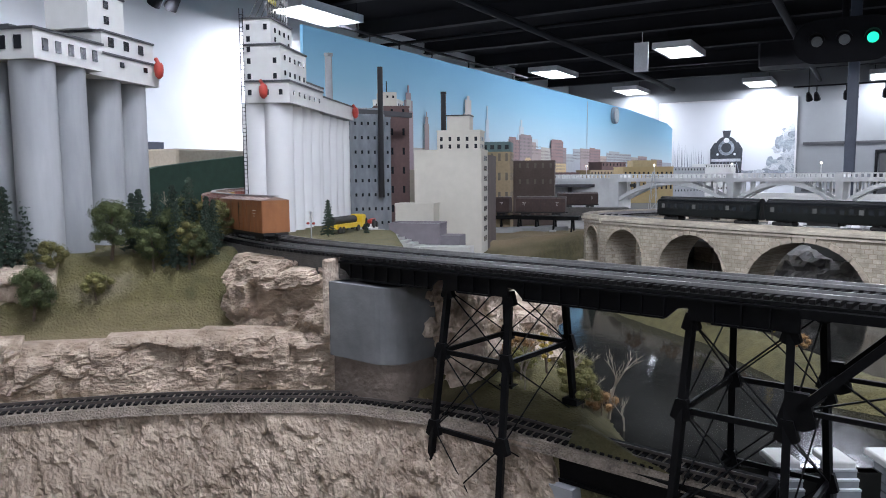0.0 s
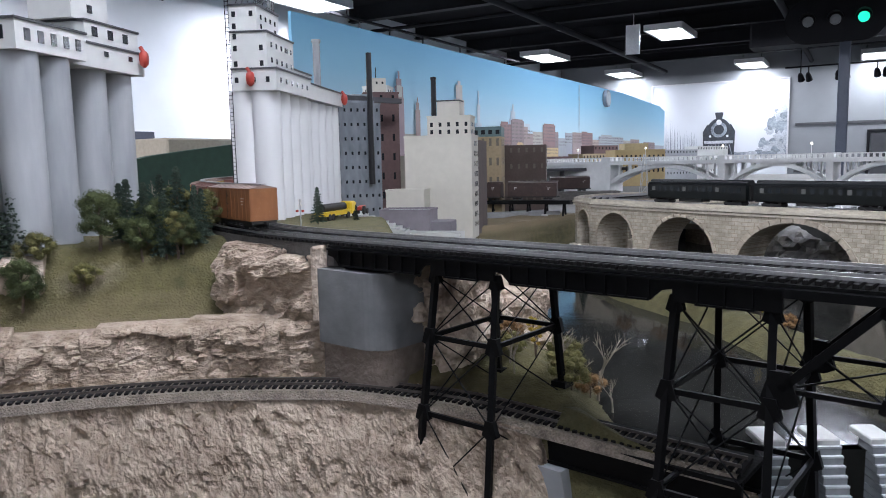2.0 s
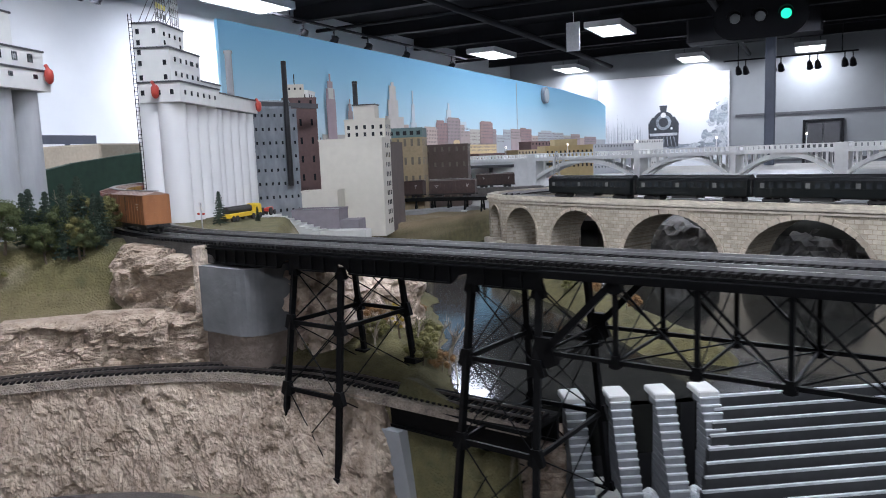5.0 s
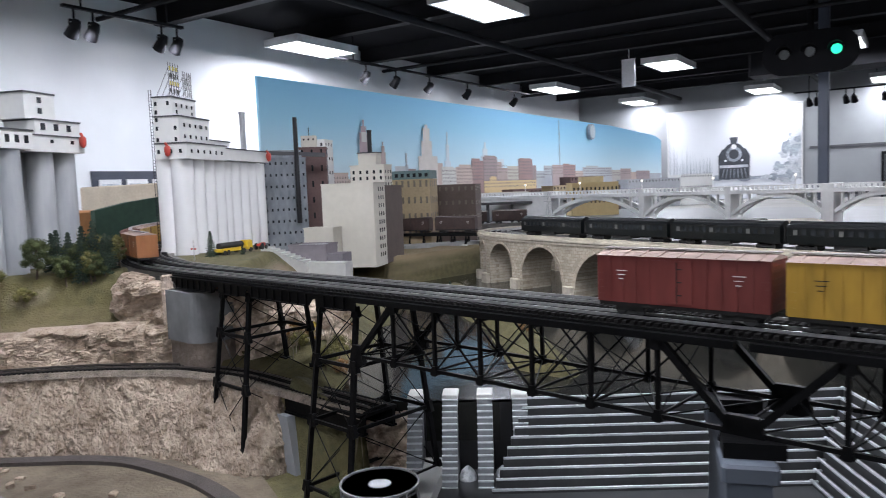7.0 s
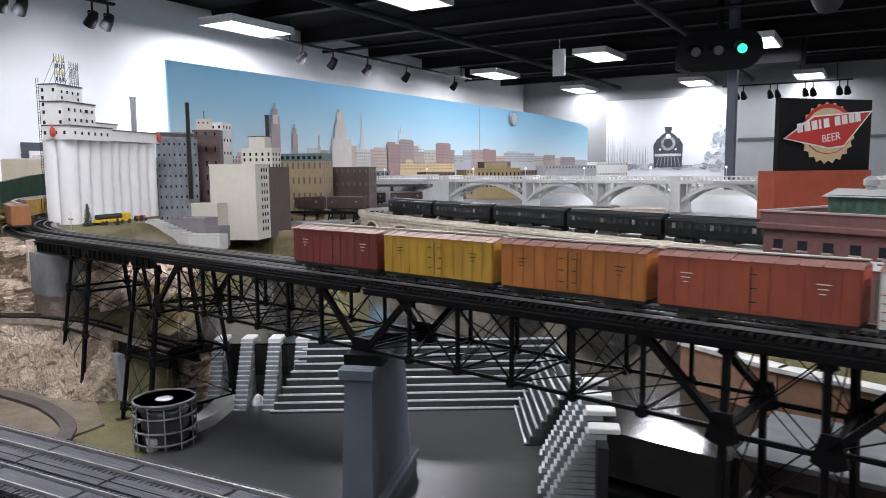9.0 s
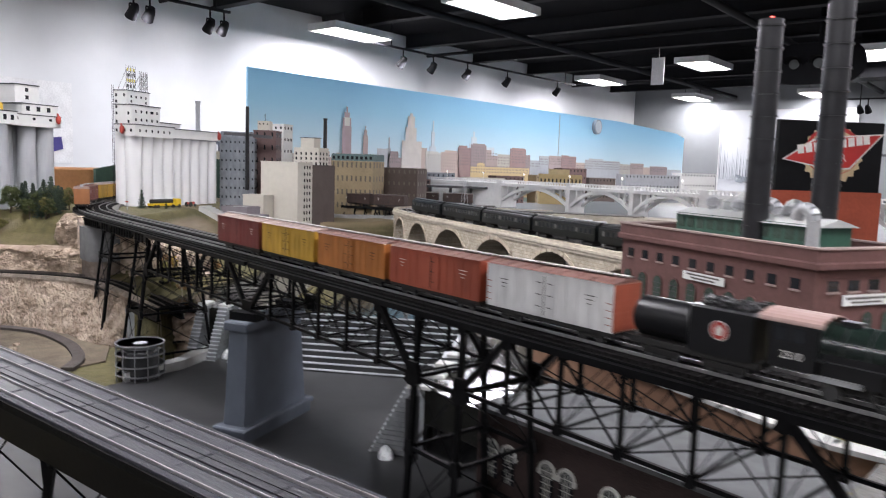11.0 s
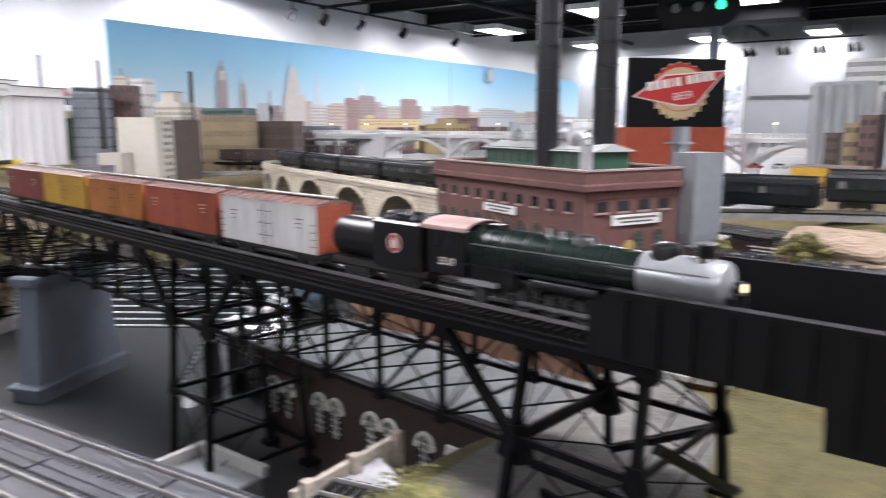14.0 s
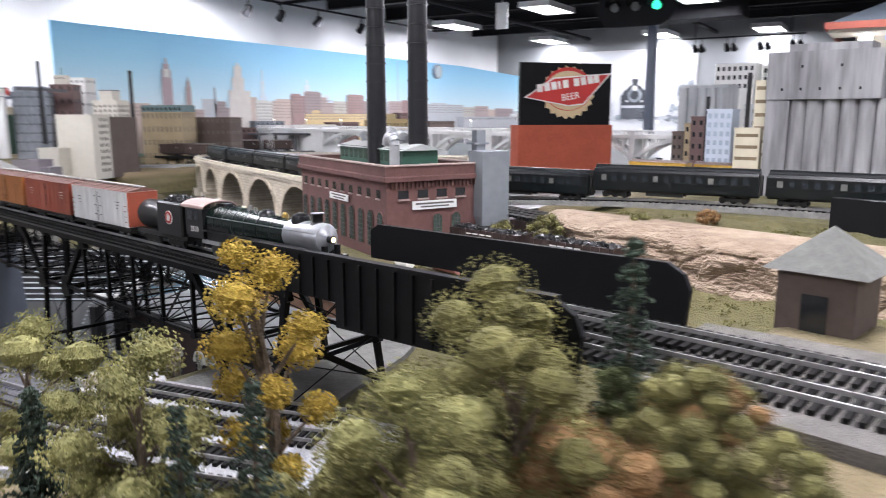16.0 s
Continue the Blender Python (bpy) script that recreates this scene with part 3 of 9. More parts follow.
def ground(u, v):
    nz = noise.fractal(Vector((u * 5, v * 5, 0.3)), 0.9, 2.0, 5)
    z = 1.0
    # right-hand town ground behind the quay
    q, qu = along(QUAY, u, v)
    if q > 0 and u > 1.5:
        z = lerp(1.343, 1.395, step(0.02, 0.16, q)) + 0.004 * nz
        if u > 2.45:
            hill = step(0.72, 1.12, v) * step(2.45, 2.75, u)
            z = lerp(z, 1.515 + 0.03 * nz * (1 - step(1.25, 1.35, v)), hill)
        if v > 1.25:
            z = lerp(z, 1.528, step(1.10, 1.26, v) * step(2.55, 2.8, u))
            z = lerp(z, 1.50, step(1.48, 1.6, v) * step(2.0, 2.5, u))
    if u > 2.5 and q <= 0:
        low = 1.335 + 0.004 * nz
        low = lerp(1.2, low, step(2.5, 2.62, u))
        low = lerp(low, 1.385 + 0.02 * nz, step(-0.17, -0.34, v + 0.25 * (3.0 - min(u, 3.0))) * step(2.75, 3.05, u))
        low = lerp(low, 1.525, step(3.36, 3.5, u) * step(-0.20, -0.10, v))
        z = max(z, low)
    # left shore and plateau
    d, du = along(LOWTRACK, u, v)
    n, nu = along(NEARBANK, u, v)
    c, cu = along(CLIFF, u, v)
    if n > 0 and u < 0.45:
        shore = lerp(1.245, 1.315, step(0.0, 0.16, n)) + 0.01 * nz
        top = lerp(1.53, 1.42, step(0.62, 0.95, v)) + 0.004 * nz - 0.085 * step(1.05, 1.4, v) * step(-1.0, -0.8, u)
        if v > 0.02 or u > -0.2:
            z = lerp(shore, top, step(0.0, 0.10, c))
        else:
            z = top
    if u < 0.2 and d > 0.02 and v < 0.2:
        if du < -0.2:
            de = d - 0.05 * step(-0.74, -0.50, u)
            lane = lerp(1.285, 1.365, step(0.085, 0.125, de))
            far = step(-0.64, -0.76, u)
            lane = lerp(lane, 1.50 + 0.008 * nz, step(0.11, lerp(0.36, 0.25, far), de))
            lane = lerp(lane, 1.53, step(lerp(0.30, 0.19, far), lerp(0.42, 0.27, far), d))
            edge = lerp(-0.02, 0.30, step(-0.35, -1.3, u))
            lane = lerp(lane, 1.532, step(-0.26, 0.0, v - edge) * step(-0.57, -0.68, u))
            z = min(z, lane) if z > 1.2 else lane
            if u > -0.60 and v > 0.05 and u < -0.19:
                z = 1.53
    if u > -0.10 and 0.035 < d < 0.2 and v < 0.4:
        z = min(z, low_z(u) - 0.010 + 0.22 * (d - 0.035))
    if abs(d) <= 0.035 and u < 0.2:
        z = low_z(u) - 0.006
    if d < -0.035 and u < 0.75 and v < 0.12:
        z = lerp(1.085 + 0.003 * nz, 1.0, step(0.63, 0.72, u + 0.35 * v))
    s, su = along(SPIT, u, v)
    if abs(s) < 0.11 and v > 0.6:
        z = max(z, 1.30 - 0.085 * (abs(s) / 0.11) ** 2 + 0.015 * nz)
    if v > 1.55 and u < -1.1:
        z = max(z, 1.40 + 0.01 * nz)
    return z


def sheet(name, u0, u1, v0, v1, du, mat, label, category, f, keep=None):
    nu, nv = int((u1 - u0) / du) + 1, int((v1 - v0) / du) + 1
    vs, fs = [], []
    zz = {}
    for j in range(nv):
        for i in range(nu):
            u, v = u0 + i * du, v0 + j * du
            z = f(u, v)
            zz[i, j] = z
            vs.append(tuple(TR @ Vector((u, v, z))))
    for j in range(nv - 1):
        for i in range(nu - 1):
            fs.append((j * nu + i, j * nu + i + 1, (j + 1) * nu + i + 1, (j + 1) * nu + i))
    me = bpy.data.meshes.new(name)
    me.from_pydata(vs, [], fs)
    me.materials.append(mat)
    me.polygons.foreach_set("use_smooth", [True] * len(me.polygons))
    return tagged(new(name, me), label, category, "", "structure")


def land_material():
    """Grass on the level parts, soil and rock where it is steep."""
    mt = material("scenery ground", (0.075, 0.07, 0.028), 0.95, scale=16, bump=0.7, bump_scale=220, second=(0.14, 0.12, 0.05))
    nt = mt.node_tree
    n, l = nt.nodes, nt.links
    bs = n["Principled BSDF"]
    src = bs.inputs["Base Color"].links[0].from_socket
    geo = n.new("ShaderNodeNewGeometry")
    sep = n.new("ShaderNodeSeparateXYZ")
    l.new(geo.outputs["Normal"], sep.inputs[0])
    mr = n.new("ShaderNodeMapRange")
    mr.inputs["From Min"].default_value, mr.inputs["From Max"].default_value = 0.48, 0.28
    l.new(sep.outputs["Z"], mr.inputs["Value"])
    nz = n.new("ShaderNodeTexNoise")
    nz.inputs["Scale"].default_value, nz.inputs["Detail"].default_value = 18, 6
    rk = n.new("ShaderNodeMix")
    rk.data_type = "RGBA"
    rk.inputs["A"].default_value, rk.inputs["B"].default_value = (0.20, 0.15, 0.10, 1), (0.50, 0.42, 0.33, 1)
    l.new(nz.outputs["Fac"], rk.inputs["Factor"])
    mx = n.new("ShaderNodeMix")
    mx.data_type = "RGBA"
    l.new(mr.outputs["Result"], mx.inputs["Factor"])
    l.new(src, mx.inputs["A"])
    l.new(rk.outputs["Result"], mx.inputs["B"])
    # patches of bare soil
    pz = n.new("ShaderNodeTexNoise")
    pz.inputs["Scale"].default_value, pz.inputs["Detail"].default_value = 3.2, 5
    pr = n.new("ShaderNodeMapRange")
    pr.inputs["From Min"].default_value, pr.inputs["From Max"].default_value = 0.44, 0.60
    l.new(pz.outputs["Fac"], pr.inputs["Value"])
    so = n.new("ShaderNodeMix")
    so.data_type = "RGBA"
    so.inputs["B"].default_value = (0.26, 0.20, 0.12, 1)
    l.new(pr.outputs["Result"], so.inputs["Factor"])
    l.new(mx.outputs["Result"], so.inputs["A"])
    l.new(so.outputs["Result"], bs.inputs["Base Color"])
    return mt


LAND = land_material()
sheet("ground", -3.2, 4.9, -1.3, 2.6, 0.016, LAND, "model landscape of grass, soil and rock", "ground", ground)
solo("ground_far", Shape(TR).span(-3.6, 6.2, 2.55, 10.4, 1.34, 1.40), material("grey city ground", (0.26, 0.25, 0.23), 0.9, vary=0.2, scale=8, bump=0.2), "grey ground of the model city", "ground", "structure")
solo("ground_far_east", Shape(TR).span(2.0, 6.2, 2.5, 7.8, 1.401, 1.50), material("pale yard ground", (0.33, 0.32, 0.29), 0.9, vary=0.2, scale=8, bump=0.2), "pale ground of the model yard", "ground", "structure")
solo("ground_west", Shape(TR).span(-3.6, -3.15, -1.3, 2.55, 1.4, 1.5), LAND, "grass ground at the layout's end", "ground", "structure")
solo("benchwork", Shape(TR).span(-3.6, 6.2, -0.2, 7.8, 0.75, 0.97), DECK_BLACK, "black benchwork carrying the model landscape", "benchwork", "structure")

# upper river and lower pool
CREST = [(0.48, 0.24), (0.645, 0.377), (1.20, 0.87), (1.50, 0.52), (1.62, 0.30)]
solo("water", Shape(TR).prism([(-1.2, 1.9), (-1.2, 1.35), (0.2, 0.12), (0.48, 0.24), (0.645, 0.377), (1.2, 0.87), (1.5, 0.52), (1.62, 0.3), (1.9, 0.3), (1.9, 2.9), (-1.2, 2.9)], 1.16, 1.25), WATER, "dark still river above the falls", "water", "structure")
solo("water", Shape(TR).prism([(0.80, -0.75), (2.9, -0.75), (2.9, 0.47), (2.5, 0.47), (1.5, 0.95), (0.47, 0.30), (0.53, 0.19), (0.63, 0.06), (0.68, -0.12)], 1.0, 1.090), WATER2, "black glossy pool below the falls", "water", "structure")

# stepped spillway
# light on the tread edges is put into the colour: pale lips, near-black faces
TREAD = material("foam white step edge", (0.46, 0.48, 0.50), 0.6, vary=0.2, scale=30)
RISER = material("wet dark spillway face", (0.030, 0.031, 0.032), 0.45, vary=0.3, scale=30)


def spillway(a, b, label, n=10, depth=0.0136):
    a, b = Vector((*a, 0)), Vector((*b, 0))
    d = (b - a).normalized()
    out = Vector((d.y, -d.x, 0))
    t = thing("spillway", label, "spillway")
    for i in range(n):
        z1 = 1.262 - i * 0.0182
        s = Shape(TR)
        p = [a - d * 0.0096 * i, b]
        q = [p[0] + out * depth * i, p[1] + out * depth * i, p[1] + out * depth * (i + 1), p[0] + out * depth * (i + 1)]
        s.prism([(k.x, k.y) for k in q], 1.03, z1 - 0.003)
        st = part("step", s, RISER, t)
        # pale lip that paints the lit edge of the tread
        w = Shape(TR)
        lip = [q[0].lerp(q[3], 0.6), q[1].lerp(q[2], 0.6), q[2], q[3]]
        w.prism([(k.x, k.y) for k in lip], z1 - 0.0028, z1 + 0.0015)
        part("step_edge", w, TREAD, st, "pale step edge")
    return t


spillway((0.655, 0.385), (1.20, 0.87), "broad stepped spillway with pale step edges above the black pool")
spillway((1.20, 0.87), (1.46, 0.56), "short angled stepped spillway at the pool's corner")


FOAM = material("white water foam", (0.62, 0.64, 0.65), 0.7, vary=0.15, scale=60, bump=0.9, bump_scale=120)
PIERGREY = material("wet grey gate pier concrete", (0.20, 0.21, 0.22), 0.6, vary=0.2, scale=30)


def gate_pier(u, v, turn, label="pale stepped gate pier beside a dark sluice opening"):
    m = TR @ pose(u, v, 0, 0, 0, turn)
    t = thing("gate_pier", label, "gate pier", m, "gate piers")
    for i in range(16):
        z1, y1 = 1.262 - 0.0122 * i, -0.012 - 0.0065 * (i + 1)
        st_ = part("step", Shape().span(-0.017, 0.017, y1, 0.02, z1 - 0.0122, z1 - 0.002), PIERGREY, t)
        # lit edge of the pier step, painted as a pale strip
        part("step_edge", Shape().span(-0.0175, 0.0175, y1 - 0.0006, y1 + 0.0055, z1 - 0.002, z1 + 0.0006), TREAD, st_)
    part("cap", Shape().bevel(-0.0185, 0.0185, -0.014, 0.045, 1.262, 1.272, 0.002), CONCRETE, t)
    part("foam", Shape().lathe([(0.021, 1.085), (0.020, 1.098), (0.013, 1.112), (0.004, 1.12), (0.001, 1.121)], 9, pose(0.038, -0.055, 0, 0, 0, 20 * u)), FOAM, t, "white foam at the sluice's foot", smooth=True)
    part("sluice", Shape().span(0.018, 0.060, 0.0, 0.02, 1.07, 1.25), material("black sluice opening", (0.008, 0.008, 0.009), 0.5), t, "dark sluice gate")
    return t


for k in range(4):
    a = Vector((0.46, 0.225)).lerp(Vector((0.645, 0.377)), k / 3)
    gate_pier(a.x, a.y, 39)
for k in range(4):
    a = Vector((1.50, 0.52)).lerp(Vector((1.66, 0.26)), k / 3)
    gate_pier(a.x, a.y, -58)
solo("retaining_wall", Shape(TR).prism([(0.44, 0.23), (0.50, 0.19), (0.60, 0.06), (0.66, -0.12), (0.69, -0.12), (0.64, 0.08), (0.54, 0.23), (0.47, 0.29)], 1.0, 1.12), CONCRETE, "curved pale retaining wall by the pool", "retaining wall")

# ---------------------------------------------------------------- rocks
def rock_mass(name, m, w, h, d, label, mat=ROCK, seed=0, cell=0.006, rough=0.03, category="rock", layers=9.0, blocky=1.0):
    """A broken rock face: a box front in x, z, bulging towards -y, closed behind."""
    nx, nzz = max(6, int(w / cell)), max(5, int(h / cell))
    vs, fs = [], []
    for j in range(nzz + 1):
        for i in range(nx + 1):
            x, z = -w / 2 + w * i / nx, h * j / nzz
            p = Vector((x * 13 + seed * 7.3, seed * 3.1, z * 14))
            b = noise.fractal(p * 0.6, 1.0, 2.1, 5)
            g = Vector((x * 10 + seed + 0.25 * b, seed * 1.7, z * layers * 1.6 + 0.2 * noise.noise(p * 0.4)))
            dd = noise.voronoi(g)[0]
            a = min(1.0, (dd[1] - dd[0]) * 3.2) ** 0.6
            dd = noise.voronoi(g * 2.7)[0]
            c = min(1.0, (dd[1] - dd[0]) * 2.5)
            lam = abs(noise.noise(Vector((x * 3, seed, z * 95 + 2.5 * b))))
            edge = min(1.0, 5 * min(i / nx, 1 - i / nx))
            gw = Vector((x * 13 + 0.5 * b + seed, seed * 2.3, z * 21 + 0.5 * b + 0.15 * noise.noise(p)))
            c1, c2 = noise.cell(gw), noise.cell(gw * 2.1 + Vector((3.7, 1.1, 8.3)))
            y = -rough * (0.42 * a + 0.34 * b + 0.12 * c + 0.06 * lam + blocky * (0.50 * c1 + 0.22 * c2)) - 0.25 * d * edge - 0.12 * d * (1 - j / nzz)
            top = 0.35 * d * max(0, (j / nzz - 0.85) / 0.15) ** 2
            vs.append((x + 0.25 * rough * b, y + top, z + 0.012 * noise.noise(p * 0.5)))
    for j in range(nzz):
        for i in range(nx):
            k = j * (nx + 1) + i
            fs.append((k, k + 1, k + nx + 2, k + nx + 1))
    base = len(vs)
    for j, i in ((0, 0), (0, nx), (nzz, nx), (nzz, 0)):
        vs.append((-w / 2 + w * i / nx, d * 0.7, h * j / nzz))
    L = [j * (nx + 1) for j in range(nzz + 1)]
    R = [j * (nx + 1) + nx for j in range(nzz + 1)]
    B = list(range(nx + 1))
    T = [nzz * (nx + 1) + i for i in range(nx + 1)]
    fs.append((*L, base + 3, base))
    fs.append((*reversed(R), base + 1, base + 2))
    fs.append((*reversed(B), base, base + 1))
    fs.append((*T, base + 2, base + 3))
    fs.append((base, base + 3, base + 2, base + 1))
    s = Shape()
    s.v, s.f = vs, fs
    return solo(name, s, mat, label, category, smooth=False, m=m)


# cliff beside the abutment and the wall below the curved lower track
rock_mass("rock", TR @ pose(-0.415, 0.018, 1.272, 0, 0, 9), 0.335, 0.255, 0.085, "tall layered tan cliff block beside the bridge abutment", seed=1, rough=0.028)
rock_mass("rock", TR @ pose(-0.115, 0.16, 1.27, 0, 0, 66), 0.24, 0.235, 0.07, "pink broken limestone bank below the abutment", ROCKPINK, seed=2, rough=0.045)
rock_mass("rock", TR @ pose(-0.11, 0.36, 1.27, 0, 0, 80), 0.24, 0.17, 0.07, "low pink limestone outcrop on the shore", ROCKPINK, seed=12, rough=0.04)


def cliff_wall(top, foot, label, n=420, rows=56):
    """A long carved rock wall lofted between its crest and its foot."""
    ct, cf = curve_points([Vector((*p, low_z(p[0]) - 0.007)) for p in top], 0.004), curve_points([Vector((*p, 1.06)) for p in foot], 0.004)
    vs, fs = [], []
    for i in range(n + 1):
        a, b = ct[int(i / n * (len(ct) - 1))], cf[int(i / n * (len(cf) - 1))]
        a2, b2 = ct[min(len(ct) - 1, int(i / n * (len(ct) - 1)) + 8)], ct[max(0, int(i / n * (len(ct) - 1)) - 8)]
        d = (a2 - b2).normalized()
        out = Vector((d.y, -d.x, 0))
        for j in range(rows + 1):
            t = j / rows
            p = a.lerp(b, t)
            x, z = i / n * 1.5, p.z
            q = Vector((x * 16, 3.1, z * 9))
            f1 = noise.fractal(q, 0.75, 2.1, 6)
            dd = noise.voronoi(Vector((x * 22 + 0.5 * f1, 1.3, z * 13 + 0.4 * f1)))[0]
            crack = min(1.0, (dd[1] - dd[0]) * 3.0) ** 0.7
            dd = noise.voronoi(Vector((x * 70, 4.3, z * 34 + f1)))[0]
            chip = min(1.0, (dd[1] - dd[0]) * 2.0)
            lam = abs(noise.noise(Vector((x * 5, 2.0, z * 110 + 3 * f1))))
            w = min(1.0, t * 8)
            c1 = noise.cell(Vector((x * 26 + 0.9 * f1, 5.1, z * 17 + 1.1 * f1)))
            c2 = noise.cell(Vector((x * 60 + 0.7 * f1, 7.7, z * 60 + 1.5 * f1)))
            p = p + out * w * (0.013 * f1 + 0.007 * crack + 0.004 * chip + 0.004 * lam + 0.0045 * c1 + 0.0022 * c2 - 0.007)
            vs.append(tuple(p))
    for i in range(n):
        for j in range(rows):
            k = i * (rows + 1) + j
            fs.append((k, k + 1, k + rows + 2, k + rows + 1))
    s = Shape(TR)
    s.add(vs, fs)
    return solo("rock", s, CLIFFROCK, label, "rock", smooth=False)


# (built after the track helpers below)
# ledge stones above the lower track
for k in range(19):
    t = k / 18 * 5.7
    i = min(5, int(t))
    (a, b), (c, e) = LOWTRACK[1 + i], LOWTRACK[2 + i]
    f = t - i
    ln = math.hypot(c - a, e - b)
    ox, oy = -(e - b) / ln * 0.092, (c - a) / ln * 0.092
    rock_mass("rock", TR @ pose(a + (c - a) * f + ox, b + (e - b) * f + oy, 1.28, 0, 0, math.degrees(math.atan2(e - b, c - a)) + rnd(-8, 8)), rnd(0.13, 0.19), rnd(0.085, 0.115), 0.06,
              "tan ledge stone above the curved track", seed=40 + k, rough=0.022, cell=0.005)
for k, (u, v, w, h) in enumerate(((-0.825, -0.345, 0.17, 0.11), (-0.94, -0.50, 0.20, 0.125), (-1.06, -0.66, 0.22, 0.13))):
    rock_mass("rock", TR @ pose(u, v, ground(u, v) - 0.095, 12, 0, 55), w, h, 0.07, "rounded pale rock at the top of the grass slope", ROCKPINK, seed=70 + k, rough=0.02, cell=0.006)

# abutment
AB_GREY = material("smoky grey abutment concrete", (0.15, 0.155, 0.16), 0.85, scale=9, bump=0.1, bump_scale=90, second=(0.24, 0.245, 0.25))
ab = thing("abutment", "smooth grey concrete abutment under the trestle's end", "abutment", TR)
arcp = [(-0.155 + 0.05 * math.sin(1.5708 * i / 8), 0.036 - 0.05 * math.cos(1.5708 * i / 8)) for i in range(9)]
part("body", Shape().prism([(-0.262, 0.10), (-0.262, -0.014)] + arcp + [(-0.105, 0.10)], 1.362, 1.4975), AB_GREY, ab)
part("stained_base", Shape().prism([(-0.258, 0.10), (-0.258, -0.008)] + [(x - 0.003, y + 0.006) for x, y in arcp] + [(-0.108, 0.10)], 1.262, 1.362), material("brown stained concrete", (0.16, 0.12, 0.095), 0.9, scale=20, bump=0.6, bump_scale=100, second=(0.26, 0.215, 0.18)), ab, "brown stained lower face")
part("core", Shape().span(-0.25, -0.16, 0.101, 0.19, 1.30, 1.505), GREYCONC, ab)
part("pilaster", Shape().bevel(-0.275, -0.2625, -0.02, 0.03, 1.40, 1.538, 0.003), ROCKPINK, ab, "pale stone edge of the abutment")

# ---------------------------------------------------------------- tracks
def curve_points(pts, gap):
    """Even points along a smooth curve through pts."""
    out = []
    n = len(pts)
    for i in range(n - 1):
        p0, p1, p2, p3 = (Vector(pts[max(0, i - 1)]), Vector(pts[i]), Vector(pts[i + 1]), Vector(pts[min(n - 1, i + 2)]))
        for k in range(24):
            t = k / 24
            out.append(0.5 * ((2 * p1) + (p2 - p0) * t + (2 * p0 - 5 * p1 + 4 * p2 - p3) * t * t + (3 * p1 - p0 - 3 * p2 + p3) * t ** 3))
    out.append(Vector(pts[-1]))
    res, acc = [out[0]], 0.0
    for a, b in zip(out, out[1:]):
        seg = (b - a).length
        while acc + seg >= gap:
            a = a + (b - a) * ((gap - acc) / seg)
            seg = (b - a).length
            acc = 0.0
            res.append(a)
        acc += seg
    return res


def railway(name, pts, label, gap=0.0125, tie=0.055, bed=None, m=TR, ballast=None, tie_mat=TIE, rail_h=0.0045, gauge=0.032, singles=None, rail_mat=None):
    ps = curve_points([Vector(p) for p in pts], gap)
    t = thing(name, label, "railway track")
    one = Shape().box(0, 0, 0, 0.0065, tie, 0.005).mesh("tie", tie_mat)
    ties, rl, rr, bal = Shape(m), Shape(m), Shape(m), Shape(m)
    prev = None
    for i, p in enumerate(ps):
        d = (ps[min(i + 1, len(ps) - 1)] - ps[max(0, i - 1)]).normalized()
        s = Vector((-d.y, d.x, 0)).normalized()
        ang = math.degrees(math.atan2(d.y, d.x))
        tm = Matrix.Translation(p + Vector((0, 0, 0.0025))) @ pose(0, 0, 0, 0, 0, ang + rnd(-1, 1))
        if singles and singles[0] < p.x < singles[1]:
            o = new("tie", one)
            o.parent, o.matrix_basis = t, m @ tm
        else:
            ties.box(0, 0, 0, 0.0065, tie * rnd(0.97, 1.03), 0.005, tm)
        if prev is not None:
            q, sq = prev
            for sh_, k in ((rl, 1), (rr, -1)):
                a, b = q + sq * (k * gauge / 2) + Vector((0, 0, 0.005 + rail_h / 2)), p + s * (k * gauge / 2) + Vector((0, 0, 0.005 + rail_h / 2))
                sh_.bar(a, b, 0.0022, rail_h)
            if ballast:
                w = tie * 0.62
                x = [q + sq * w, q - sq * w, p - s * w, p + s * w]
                y = [q + sq * (w + 0.012), q - sq * (w + 0.012), p - s * (w + 0.012), p + s * (w + 0.012)]
                bal.add([tuple(k + Vector((0, 0, 0.0015))) for k in x] + [tuple(k - Vector((0, 0, 0.012))) for k in y], [(0, 1, 2, 3), (1, 5, 6, 2), (0, 3, 7, 4)])
        prev = (p, s)
    if ties.v:
        tagged(part("tie_strip", ties, tie_mat, t), kind="stuff")
    part("rail", rl, rail_mat or RAIL, t)
    part("rail", rr, rail_mat or RAIL, t)
    if ballast:
        tagged(part("ballast", bal, ballast, t), kind="stuff")
    return t


crest = []
for (a, b), (c, e) in zip(LOWTRACK, LOWTRACK[1:-1]):
    ln = math.hypot(c - a, e - b)
    crest.append((c + (e - b) / ln * 0.040, e - (c - a) / ln * 0.040))
crest = crest[:-1] + [(0.165, 0.036), (0.172, 0.10)]
cliff_wall(crest,
           [(-0.93, -1.1), (-0.70, -0.80), (-0.57, -0.58), (-0.47, -0.45), (-0.39, -0.345), (-0.30, -0.255), (-0.15, -0.16), (-0.05, -0.125), (0.07, -0.11), (0.20, -0.06), (0.225, 0.08)], "long carved brown rock wall below the curved track")
BALLAST = material("grey ballast", (0.15, 0.14, 0.13), 0.95, vary=0.3, scale=150, bump=0.6, bump_scale=500)
BALLAST_LT = material("pale ballast", (0.14, 0.135, 0.125), 0.95, vary=0.3, scale=150, bump=0.6, bump_scale=500)
DK = 1.540
NEAR_V, FAR_V = 0.045, 0.135
